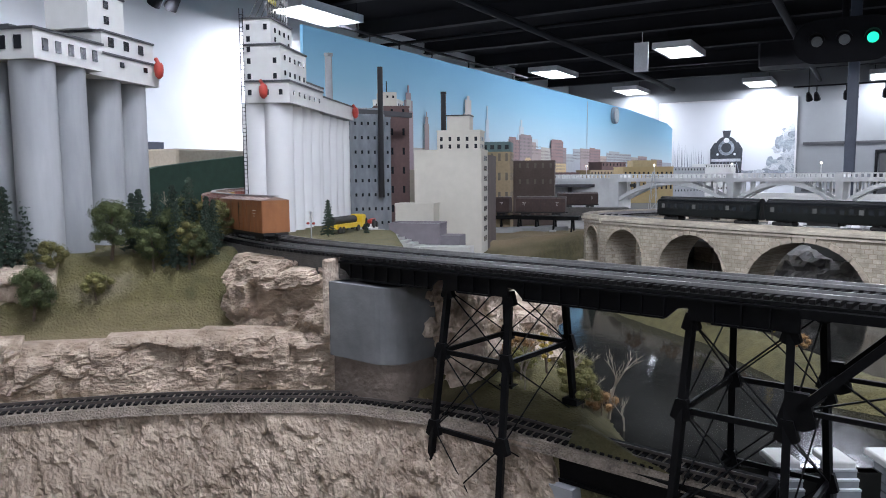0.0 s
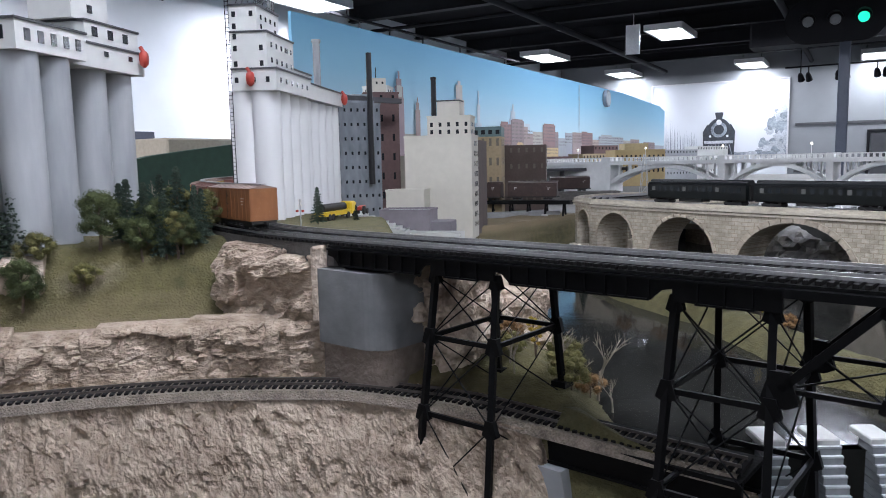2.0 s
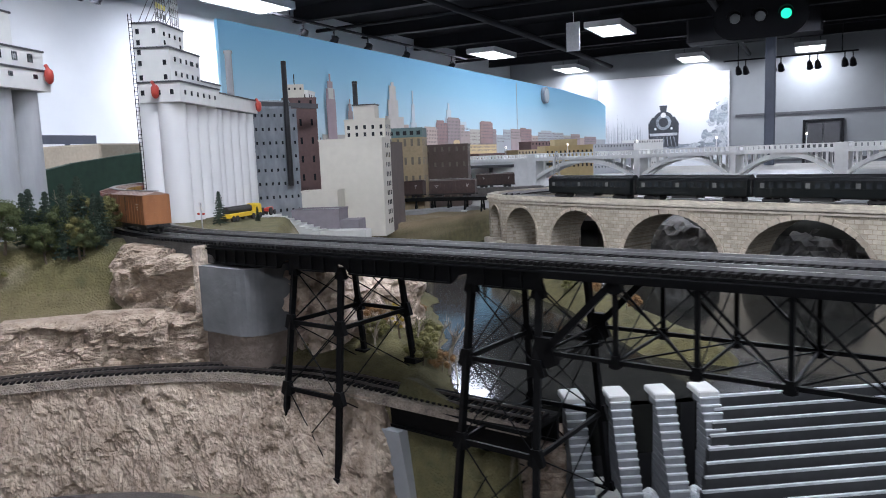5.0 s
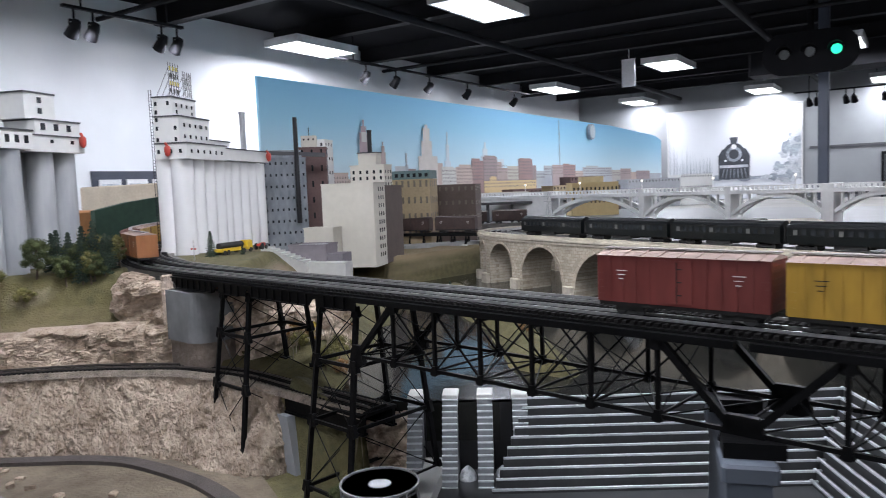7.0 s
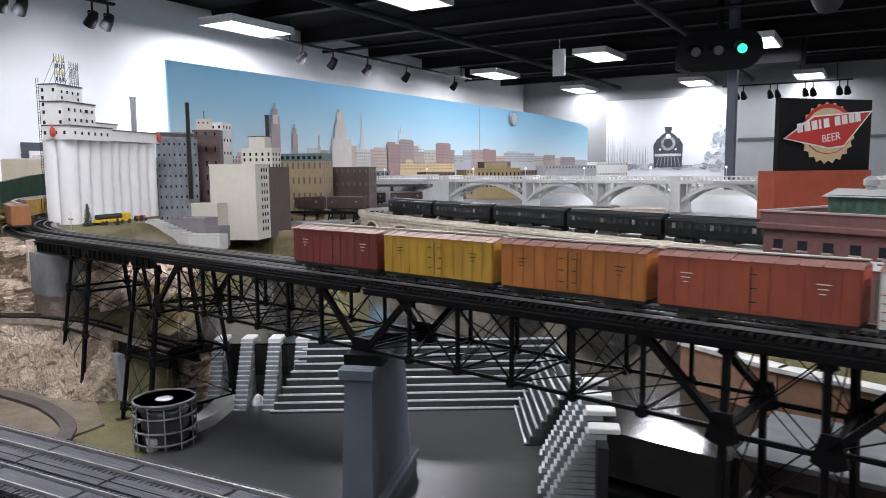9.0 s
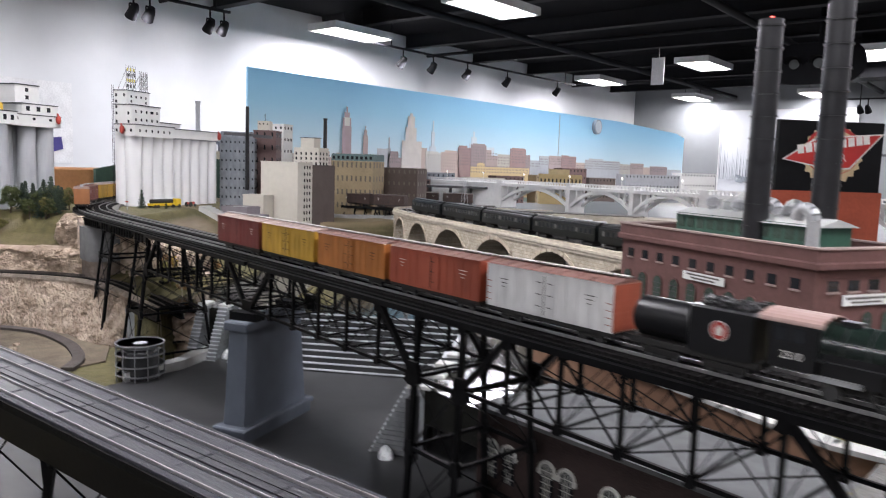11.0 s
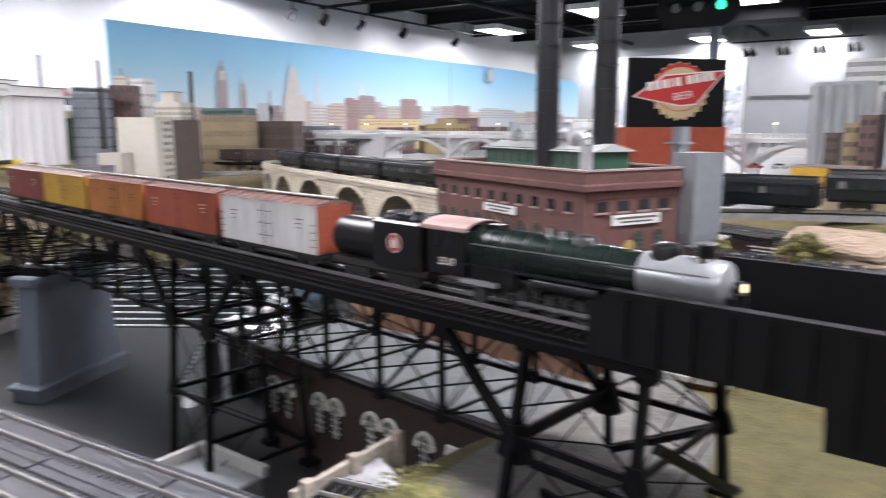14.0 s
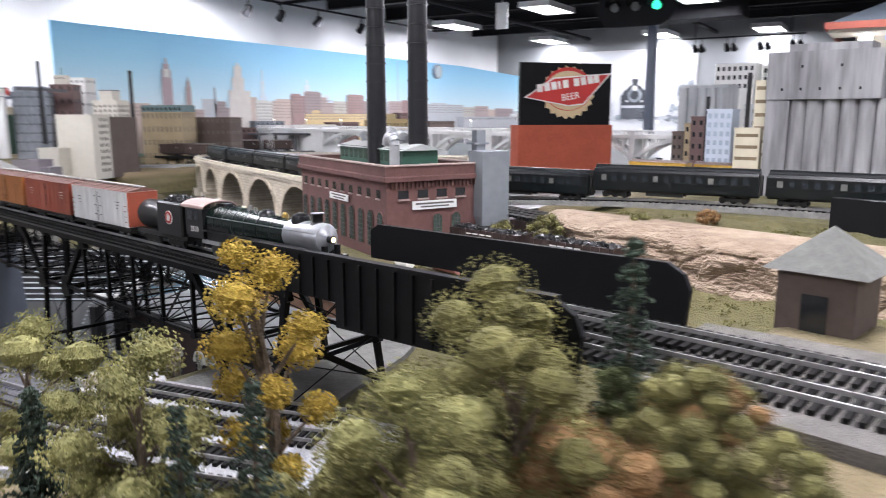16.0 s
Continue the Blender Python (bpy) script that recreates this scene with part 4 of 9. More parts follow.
TRAINLINE = [(4.9, 0.0, DK), (4.2, NEAR_V - 0.01, DK), (3.6, NEAR_V, DK), (2.0, NEAR_V, DK), (0.5, NEAR_V, DK), (-0.30, NEAR_V, DK), (-0.62, 0.085, DK), (-0.92, 0.19, DK), (-1.22, 0.37, DK), (-1.5, 0.62, DK), (-1.75, 0.95, DK)]
railway("railway_track", TRAINLINE, "black-tied main track over the trestle and round the elevators", singles=(-0.2, 3.4), tie=0.076)
railway("railway_track", [(4.9, 0.10, DK), (4.2, FAR_V - 0.005, DK), (3.6, FAR_V, DK), (0.5, FAR_V, DK), (-0.30, FAR_V, DK), (-0.62, 0.175, DK), (-0.92, 0.275, DK), (-1.20, 0.44, DK), (-1.45, 0.67, DK)], "second black-tied track over the trestle", singles=(-0.2, 3.4), tie=0.076)
railway("railway_track", [(a, b, low_z(a)) for a, b in LOWTRACK[1:-1]] + [(0.47, 0.097, 1.27)], "curved weathered track along the rock shelf", ballast=material("dusty brown ballast", (0.17, 0.135, 0.105), 0.95, vary=0.4, scale=120, bump=0.8, bump_scale=350, second=(0.30, 0.25, 0.20)), tie=0.06, rail_mat=material("rusty dark rail", (0.10, 0.085, 0.075), 0.5, metal=0.4, vary=0.3, scale=60))
solo("pit_floor", Shape(TR).prism([(0.44, -0.25), (0.40, -0.10), (0.20, -0.03), (0.0, -0.05), (-0.2, -0.10), (-0.36, -0.22), (-0.60, -0.52), (-0.95, -1.0), (-0.6, -1.25), (0.40, -0.75)], 1.06, 1.0905), material("tan sandy soil", (0.085, 0.066, 0.045), 0.95, scale=9, bump=0.5, bump_scale=120, second=(0.17, 0.135, 0.095)), "tan sandy floor of the pit below the cliff", "ground", "structure")
random.seed(5)
for k in range(16):
    a_, r_ = rnd(-0.35, 0.25), rnd(0.004, 0.009)
    p_ = (a_, -0.30 + 0.25 * a_ * (1 if a_ < 0 else -1) - rnd(0, 0.12))
    rock_mass("stone", TR @ pose(*p_, 1.089, 0, 0, rnd(0, 360)), 0.022, r_ * 1.4, 0.016, "small dark stone on the sandy pit floor", CLIFFROCK, seed=300 + k, rough=0.004, cell=0.004)
ringpath = curve_points([Vector((*p, 1.0945)) for p in ((-0.78, -0.84), (-0.62, -0.64), (-0.48, -0.47), (-0.348, -0.345), (-0.245, -0.255), (-0.127, -0.19), (0.077, -0.152), (0.222, -0.152), (0.36, -0.176), (0.46, -0.235))], 0.012)
rs_ = Shape(TR)
for p_, q_ in zip(ringpath, ringpath[1:]):
    rs_.bar(p_, q_, 0.04, 0.012)
solo("ring_track_bed", rs_, material("dark cinder path", (0.06, 0.05, 0.045), 0.9, vary=0.3, scale=60, bump=0.4, bump_scale=300), "dark curved cinder track bed at the cliff's foot", "track bed")
solo("roadbed", Shape(TR).prism([(-0.24, 0.008), (-0.24, 0.19), (-0.6, 0.235), (-0.9, 0.33), (-1.2, 0.50), (-1.5, 0.75), (-1.62, 0.66), (-1.3, 0.31), (-0.95, 0.14), (-0.62, 0.045), (-0.28, 0.012)], 1.50, 1.5395), BALLAST, "grey ballast bed on the plateau", "roadbed")
solo("roadbed", Shape(TR).prism([(3.44, -0.02), (4.95, -0.1), (4.95, 0.30), (3.44, 0.22)], 1.38, 1.5395), BALLAST, "grey ballast bed beyond the trestle", "roadbed")

# ---------------------------------------------------------------- black trestle
tr = thing("trestle_bridge", "long black steel trestle bridge with girders and deck trusses", "bridge", TR)
V0, V1 = 0.0, 0.18                   # near and far girder lines
CHORD, TOPZ = 1.416, 1.528
deck = Shape()
deck.span(-0.25, 3.46, 0.003, 0.177, 1.5355, 1.5395)
part("deck", deck, DECK_BLACK, tr)


def girder(u0, u1, v, haunch=True):
    pts = [(u0, 1.535), (u1, 1.535)]
    if haunch:
        k = 0.028
        pts += [(u1, 1.522), (u1 - k * 0.5, 1.519), (u1 - k, 1.506), (u0 + k, 1.506), (u0 + k * 0.5, 1.519), (u0, 1.522)]
    else:
        pts += [(u1, 1.506), (u0, 1.506)]
    s = Shape().plate(pts, v - 0.002, v + 0.002)
    s.span(u0, u1, v - 0.006, v + 0.006, 1.532, 1.535).span(u0 + 0.03, u1 - 0.03, v - 0.006, v + 0.006, 1.5045, 1.507)
    n = int((u1 - u0) / 0.028)
    for i in range(1, n):
        u = u0 + (u1 - u0) * i / n
        s.span(u - 0.0012, u + 0.0012, v - 0.006, v + 0.006, 1.507, 1.532)
    part("plate_girder", s, BLACK_STEEL, tr)


for v in (V0, V1):
    girder(-0.245, 0.0, v)
    girder(0.0, 0.125, v, False)
    girder(0.125, 0.40, v)
    girder(0.40, 0.53, v, False)


def gusset(s, u, v, z, r=0.014):
    s.plate([(u - r, z - r * 0.7), (u - r * 0.5, z + r), (u + r * 0.5, z + r), (u + r, z - r * 0.7), (u + r * 0.4, z - r), (u - r * 0.4, z - r)], v - 0.005, v + 0.005)


def tower(u0, u1, foot, far_foot, levels, top=1.508, bu=(-0.05, 0.02), bv=0.16):
    """Four battered legs with struts and rod bracing, from the girders down."""
    def leg(side, end, z):
        f = (top - z)
        u = (u0 if end == 0 else u1) + bu[end] * f
        v = (V0 + 0.012 - bv * f) if side == 0 else (V1 - 0.012 + bv * f)
        return (u, v, z)
    feet = {0: foot, 1: far_foot}
    for side in (0, 1):
        for end in (0, 1):
            s = Shape()
            a, b = leg(side, end, feet[side]), leg(side, end, top)
            s.bar(a, b, 0.0095, 0.0095)
            for lv in levels:
                if lv > feet[side] + 0.01:
                    p = leg(side, end, lv)
                    gusset(s, p[0], p[1], lv)
            gusset(s, leg(side, end, top - 0.006)[0], leg(side, end, top - 0.006)[1], top - 0.006, 0.012)
            s.span(a[0] - 0.014, a[0] + 0.014, a[1] - 0.014, a[1] + 0.014, feet[side] - 0.004, feet[side] + 0.006)
            part("leg", s, BLACK_STEEL, tr)
    lv_all = [top - 0.004] + [z for z in levels]
    for side in (0, 1):
        for z in levels:
            if z > feet[side] + 0.01:
                part("strut", Shape().bar(leg(side, 0, z), leg(side, 1, z), 0.005, 0.0075), BLACK_STEEL, tr)
    for end in (0, 1):
        for z in levels:
            if z > max(foot, far_foot) + 0.01:
                part("strut", Shape().bar(leg(0, end, z), leg(1, end, z), 0.005, 0.0075), BLACK_STEEL, tr)
    rods = []
    for za, zb in zip(lv_all, lv_all[1:] + [max(foot, far_foot) + 0.01]):
        if za - zb < 0.03:
            continue
        for side in (0, 1):
            if zb >= feet[side]:
                rods += [(leg(side, 0, za), leg(side, 1, zb)), (leg(side, 1, za), leg(side, 0, zb))]
        for end in (0, 1):
            rods += [(leg(0, end, za), leg(1, end, zb)), (leg(1, end, za), leg(0, end, zb))]
    for a, b in rods:
        part("bracing_rod", Shape().rod(a, b, 0.0012, n=5), BLACK_STEEL, tr)


tower(0.0, 0.120, 1.10, 1.30, [1.405, 1.281, 1.13], bu=(-0.035, 0.03), bv=0.13)
tower(0.40, 0.517, 1.08, 1.10, [1.391, 1.262, 1.12], bu=(-0.035, 0.03), bv=0.13)
tower(1.985, 2.105, 1.075, 1.11, [1.408, 1.278, 1.15], 1.53, (0.0, 0.025), 0.06)
tower(2.765, 2.90, 1.335, 1.335, [1.424], 1.53)


def truss(u0, u1, first_post, last_post):
    """Deck truss: top chord under the deck, bottom chord, posts, eyebars; steep end posts down to the bearings."""
    n = max(4, round((u1 - u0) / 0.107))
    us = [u0 + (u1 - u0) * i / n for i in range(n + 1)]
    for v in (V0, V1):
        part("top_chord", Shape().span(u0 - (0.0 if first_post else 0.02), u1, v - 0.006, v + 0.006, 1.5245, 1.535), BLACK_STEEL, tr)
        part("bottom_chord", Shape().span(us[0], us[-1], v - 0.003, v + 0.003, CHORD - 0.003, CHORD + 0.003), BLACK_STEEL, tr)
        for i, u in enumerate(us):
            s = Shape()
            if 0 < i < n:
                s.span(u - 0.003, u + 0.003, v - 0.003, v + 0.003, CHORD, 1.526)
                gusset(s, u, v, CHORD, 0.009)
                part("post", s, BLACK_STEEL, tr)
        for a, b in ((us[0], us[1]), (us[-1], us[-2])):
            s = Shape().bar((a, v, CHORD), (b, v, 1.528), 0.010, 0.010)
            gusset(s, a, v, CHORD, 0.022)
            gusset(s, b, v, 1.522, 0.012)
            part("end_post", s, BLACK_STEEL, tr)
        mid = n / 2
        for i in range(1, n - 1):
            a, b = us[i], us[i + 1]
            if i + 0.5 > mid:
                a, b = b, a
            part("eyebar", Shape().bar((a, v, 1.526), (b, v, CHORD), 0.0022, 0.0035), BLACK_STEEL, tr)
            part("counter_rod", Shape().rod((a, v, CHORD), (b, v, 1.526), 0.0012, n=5), BLACK_STEEL, tr)
    for i, u in enumerate(us):
        part("bottom_strut", Shape().bar((u, V0, CHORD), (u, V1, CHORD), 0.003, 0.004), BLACK_STEEL, tr)
        if 0 < i < n:
            part("sway_rod", Shape().rod((u, V0, 1.515), (u, V1, CHORD), 0.0011, n=5), BLACK_STEEL, tr)
            part("sway_rod", Shape().rod((u, V1, 1.515), (u, V0, CHORD), 0.0011, n=5), BLACK_STEEL, tr)
        if i < n:
            part("lateral_bar", Shape().bar((u, V0, CHORD), (us[i + 1], V1, CHORD), 0.0022, 0.0022), BLACK_STEEL, tr)
            part("lateral_bar", Shape().bar((u, V1, CHORD), (us[i + 1], V0, CHORD), 0.0022, 0.0022), BLACK_STEEL, tr)
    for u in us[1:-1]:
        part("floor_beam", Shape().span(u - 0.005, u + 0.005, V0, V1, 1.518, 1.535), BLACK_STEEL, tr)


truss(0.53, 1.29, True, True)
truss(1.31, 1.985, True, True)
truss(2.115, 2.76, True, True)
for v in (V0, V1):
    part("top_chord", Shape().span(1.985, 2.115, v - 0.006, v + 0.006, 1.5245, 1.535), BLACK_STEEL, tr)
    part("top_chord", Shape().span(2.76, 2.92, v - 0.006, v + 0.006, 1.5245, 1.535), BLACK_STEEL, tr)
# solid black fascia walls at the far end
FASCIA = material("matt black fascia board", (0.005, 0.005, 0.006), 0.6, vary=0.3, scale=6, spec=0.2)
for v0, v1 in ((-0.03, -0.022), (0.215, 0.223)):
    part("fascia_board", Shape().plate([(2.862, 1.544), (3.06, 1.547), (3.062, 1.514), (3.415, 1.526), (3.42, 1.575), (3.412, 1.594), (3.39, 1.606), (2.88, 1.602), (2.862, 1.590)], v0, v1), FASCIA, tr, "solid black fascia board")
part("fascia_cap", Shape().bar((2.88, -0.026, 1.604), (3.39, -0.026, 1.608), 0.012, 0.004), FASCIA, tr)
for k in range(17):
    u = 2.90 + k * 0.03
    part("batten", Shape().span(u - 0.0012, u + 0.0012, -0.0335, -0.030, (1.546 if u < 3.06 else 1.516) + (u - 2.875) * 0.018, 1.600 + (u - 2.89) * 0.008), FASCIA, tr)
part("cross_beam", Shape().bar((2.92, 0, 1.46), (2.92, 0.18, 1.35), 0.008, 0.01).bar((2.78, 0.16, 1.36), (2.91, 0.19, 1.42), 0.006, 0.008).bar((2.78, 0.02, 1.36), (2.91, 0.0, 1.36), 0.006, 0.008).bar((2.78, 0.0, 1.40), (2.91, 0.0, 1.40), 0.006, 0.008), BLACK_STEEL, tr)

# concrete pier below the trusses
PIER = TR @ pose(1.265, 0.07, 0, 0, 0, 28)
pr = thing("bridge_pier", "slate blue tapered concrete pier with a moulded footing", "bridge pier", PIER)
part("shaft", Shape().box(0, 0, 1.245, 0.062, 0.275, 0.25, taper=0.86), SLATE, pr)
part("cap", Shape().bevel(-0.034, 0.034, -0.135, 0.135, 1.37, 1.392, 0.004), SLATE, pr)
part("footing", Shape().bevel(-0.042, 0.042, -0.155, 0.155, 1.05, 1.125, 0.006), SLATE, pr)
part("moulding", Shape().bevel(-0.048, 0.048, -0.161, 0.161, 1.118, 1.13, 0.004), SLATE, pr)
for v in (-0.09, 0.10):
    part("bearing", Shape().span(-0.03, 0.045, v - 0.02, v + 0.02, 1.392, 1.412), BLACK_STEEL, pr)

# lower girder bridge
lg = thing("girder_bridge", "short black plate girder bridge at the lower level", "bridge", TR)
for v in (0.055, 0.14):
    part("plate_girder", Shape().span(0.16, 0.475, v - 0.004, v + 0.004, 1.225, 1.268).span(0.16, 0.475, v - 0.008, v + 0.008, 1.222, 1.227), BLACK_STEEL, lg)
part("deck", Shape().span(0.15, 0.475, 0.045, 0.15, 1.262, 1.269), DECK_BLACK, lg)
la = thing("abutment", "grey sloped concrete abutment of the lower bridge", "abutment", TR)
part("body", Shape().plate([(0.11, 1.0), (0.26, 1.0), (0.22, 1.222), (0.12, 1.222)], 0.03, 0.17), GREYCONC, la)
rock_mass("rock", TR @ pose(0.34, 0.20, 1.03, 0, 0, 8), 0.24, 0.20, 0.10, "pale broken rock below the lower bridge", ROCKPINK, seed=81, rough=0.03)

# ---------------------------------------------------------------- near double-track deck bridge
PLANK = material("grey plank walkway", (0.036, 0.037, 0.045), 0.42, vary=0.25, scale=40, bump=0.25, bump_scale=200, stretch=(0.1, 1, 1), per_object=0.25)
NB = TR @ pose(0.4, -0.712, 0, 0, 0, 13.1)
nb = thing("deck_bridge", "near black deck bridge with two bright-railed tracks and slatted deck", "bridge", NB)
part("deck", Shape().span(-1.2, 2.32, -0.160, -0.012, 1.362, 1.3745), DECK_BLACK, nb)
part("girder", Shape().span(-1.2, 2.32, -0.15, -0.138, 1.30, 1.362), BLACK_STEEL, nb)
part("girder", Shape().span(-1.2, 2.32, -0.034, -0.022, 1.30, 1.362), BLACK_STEEL, nb)
part("curb", Shape().span(-1.2, 2.32, -0.0155, -0.0125, 1.3745, 1.3795), PLANK, nb)
for k in range(22):
    x0 = -1.2 + k * 0.16
    part("walkway_panel", Shape().span(x0 + 0.002, x0 + 0.158, -0.099, -0.0865, 1.3745, 1.382).span(x0 + 0.002, x0 + 0.158, -0.0845, -0.072, 1.3745, 1.382), PLANK, nb)
    if k > 5:
        for v in (-0.043, -0.127):
            part("deck_panel", Shape().span(x0 + 0.004, x0 + 0.156, v - 0.0125, v + 0.0125, 1.378, 1.3805), PLANK, nb)
for k in range(10):
    u = -1.15 + k * 0.36
    part("tower_leg", Shape().bar((u, -0.15, 1.30), (u - 0.03, -0.18, 1.05), 0.012, 0.012).bar((u, -0.01, 1.30), (u - 0.03, 0.02, 1.05), 0.012, 0.012).rod((u, -0.15, 1.3), (u - 0.03, 0.02, 1.07), 0.002).rod((u, -0.01, 1.3), (u - 0.03, -0.18, 1.07), 0.002), BLACK_STEEL, nb)
for v in (-0.043, -0.127):
    railway("railway_track", [(-1.2, v, 1.3745), (0, v, 1.3745), (1.2, v, 1.3745), (2.32, v, 1.3745)], "bright-railed track on the near deck bridge", m=NB, gap=0.0095, tie=0.058, tie_mat=material("dark grey deck ties", (0.040, 0.041, 0.05), 0.42, vary=0.3, scale=60), singles=(0.0, 2.4))

# ---------------------------------------------------------------- grain elevators
WINDOW_MESH = {}


def window_mesh(w, h, mat, depth=0.002):
    key = (round(w, 4), round(h, 4), mat.name, depth)
    if key not in WINDOW_MESH:
        s = Shape().span(-w / 2, w / 2, -depth, 0.001, -h / 2, h / 2)
        WINDOW_MESH[key] = s.mesh("window", mat)
    return WINDOW_MESH[key]


def window(parent, x, y, z, w, h, turn=0, mat=None, depth=0.001):
    """A small window pane lying on a wall that faces -y before the turn."""
    ob = new("window", window_mesh(w, h, mat or DARKWIN, depth))
    ob.parent = parent
    ob.matrix_basis = pose(x, y, z, 0, 0, turn)
    return ob


def block(parent, x0, x1, y0, y1, z0, z1, mat, name="block", roof=True):
    o = part(name, Shape().span(x0, x1, y0, y1, z0, z1), mat, parent)
    if roof:
        part("roof_edge", Shape().span(x0 - 0.003, x1 + 0.003, y0 - 0.003, y1 + 0.003, z1, z1 + 0.005), TRIM_DARK, parent)
    return o


def silos(parent, rows, r, z0, z1, mat):
    for x, y in rows:
        part("silo", Shape().lathe([(r, z0), (r, z1)], 28, pose(x, y, 0)), mat, parent, smooth=True)


def red_duct(parent, x, y, z):
    s = Shape().lathe([(0.003, -0.022), (0.010, -0.015), (0.012, 0.0), (0.011, 0.011), (0.007, 0.017)], 16, pose(x, y, z))
    s.rod((x, y, z + 0.015), (x + 0.004, y + 0.010, z + 0.028), 0.005, n=10)
    part("dust_collector", s, RED, parent, "red dust collector", smooth=True)


# the larger white elevator: x runs back along its long face, y to its other side
E1 = pose(-2.228, 1.862, 0, 0, 0, 112)
e1 = thing("grain_elevator", "tall white grain elevator with stepped headhouse and roof signs", "grain elevator", E1)
r = 0.041
silos(e1, [(r + 2 * r * i, r) for i in range(4)] + [(r + 2 * r * i + 0.012, r + 0.02) for i in range(4, 9)] + [(r + 2 * r * i, r + 0.062) for i in range(9)], r, 1.52, 1.893, SILO_WHITE)
block(e1, -0.004, 0.30, -0.010, 0.118, 1.893, 1.950, HEADHOUSE, "gallery")
block(e1, 0.30, 0.75, 0.012, 0.118, 1.898, 1.945, HEADHOUSE, "gallery")
block(e1, 0.215, 0.38, 0.014, 0.112, 1.955, 1.972, HEADHOUSE, "gallery")
block(e1, -0.004, 0.215, 0.014, 0.118, 1.955, 2.050, HEADHOUSE, "headhouse")
block(e1, -0.004, 0.165, 0.040, 0.118, 2.055, 2.122, HEADHOUSE, "headhouse")
for i in range(6):
    window(e1, 0.03 + i * 0.046, -0.011, 1.922, 0.009, 0.014)
for i in range(5):
    window(e1, 0.03 + i * 0.04, 0.013, 1.978, 0.009, 0.014)
    window(e1, 0.03 + i * 0.04, 0.013, 2.020, 0.009 if i != 3 else 0.022, 0.014)
for i in range(4):
    window(e1, 0.028 + i * 0.036, 0.039, 2.095, 0.008, 0.013)
    if i in (0, 3):
        window(e1, 0.028 + i * 0.036, 0.039, 2.070, 0.008, 0.013)
for z, ys in ((1.922, (0.015, 0.055, 0.105)), (1.966, (0.03, 0.105)), (2.008, (0.03, 0.105)), (2.040, (0.105,)), (2.068, (0.105,)), (2.100, (0.055, 0.105))):
    for y in ys:
        window(e1, -0.005, y, z, 0.010, 0.015, -90)
red_duct(e1, -0.018, 0.06, 1.925)
red_duct(e1, 0.72, -0.004, 1.925)
part("vent_stack", Shape().rod((0.60, 0.06, 1.945), (0.60, 0.06, 2.12), 0.013, n=16).rod((0.60, 0.06, 2.115), (0.60, 0.06, 2.125), 0.016, n=16), GREYCONC, e1, smooth=True)
lad = Shape()
for x in (-0.006, 0.004):
    lad.rod((-0.012, 0.122 + x, 1.56), (-0.012, 0.122 + x, 2.15), 0.0012, n=5)
for i in range(50):
    lad.rod((-0.012, 0.116, 1.57 + i * 0.0115), (-0.012, 0.126, 1.57 + i * 0.0115), 0.0008, n=4)
part("ladder", lad, DUCT, e1)
SIGNFRAME = material("dark sign frame", (0.06, 0.06, 0.055), 0.6)
LETTER = material("faded yellow letters", (0.55, 0.47, 0.12), 0.6, vary=0.2, scale=50)
LETTER2 = material("grey sign letters", (0.35, 0.35, 0.34), 0.6)
for x0, w, lm, rows, hh in ((0.006, 0.066, LETTER, 4, 0.126), (0.104, 0.058, LETTER2, 4, 0.106)):
    fr = part("roof_sign_frame", Shape().rod((x0, 0.05, 2.128), (x0 + w, 0.05, 2.128), 0.0012, n=5), SIGNFRAME, e1)
    for i in range(5):
        part("upright", Shape().rod((x0 + w * i / 4, 0.05, 2.126), (x0 + w * i / 4, 0.05, 2.126 + hh), 0.0012, n=5), SIGNFRAME, fr)
        if i % 2 == 0:
            part("stay", Shape().rod((x0 + w * i / 4, 0.05, 2.103 + hh), (x0 + w * i / 4, 0.105, 2.126), 0.0010, n=5), SIGNFRAME, fr)
    for q in range(rows):
        z = 2.141 + q * (hh - 0.016) / rows
        part("crossbar", Shape().rod((x0, 0.05, z - 0.002), (x0 + w, 0.05, z - 0.002), 0.0009, n=5), SIGNFRAME, fr)
        for i in range(3 + q % 3):
            m_ = 3 + q % 3
            part("letter_bar", Shape().span(x0 + 0.003 + i * w / m_, x0 + 0.003 + i * w / m_ + w / m_ * 0.55, 0.0475, 0.0488, z, z + 0.015), lm if q % 2 or lm is LETTER2 else SIGNFRAME, fr)

# the nearer grey elevator
E2 = pose(-2.235, 1.195, 0, 0, 0, 108)
e2 = thing("grain_elevator", "grey white grain elevator with a low gallery and two-step headhouse", "grain elevator", E2)
r = 0.042
silos(e2, [(-0.012, r), (0.076, r)] + [(0.255, r + 0.045), (0.352, r + 0.045)] + [(-0.012 + 0.091 * i, 3 * r + 0.012) for i in range(5)], r, 1.50, 1.918, SILO)
block(e2, -0.058, 0.142, -0.004, 0.172, 1.918, 1.974, HEADHOUSE, "gallery")
block(e2, 0.142, 0.402, 0.03, 0.172, 1.915, 1.966, HEADHOUSE, "gallery")
block(e2, 0.20, 0.395, 0.040, 0.165, 1.971, 2.018, HEADHOUSE, "headhouse")
block(e2, 0.178, 0.305, 0.055, 0.165, 2.023, 2.106, HEADHOUSE, "headhouse")
part("roof_hatch", Shape().span(-0.045, -0.01, 0.06, 0.12, 1.979, 1.988), TRIM_DARK, e2)
for i in range(5):
    window(e2, -0.028 + i * 0.036, -0.005, 1.948, 0.015, 0.024)
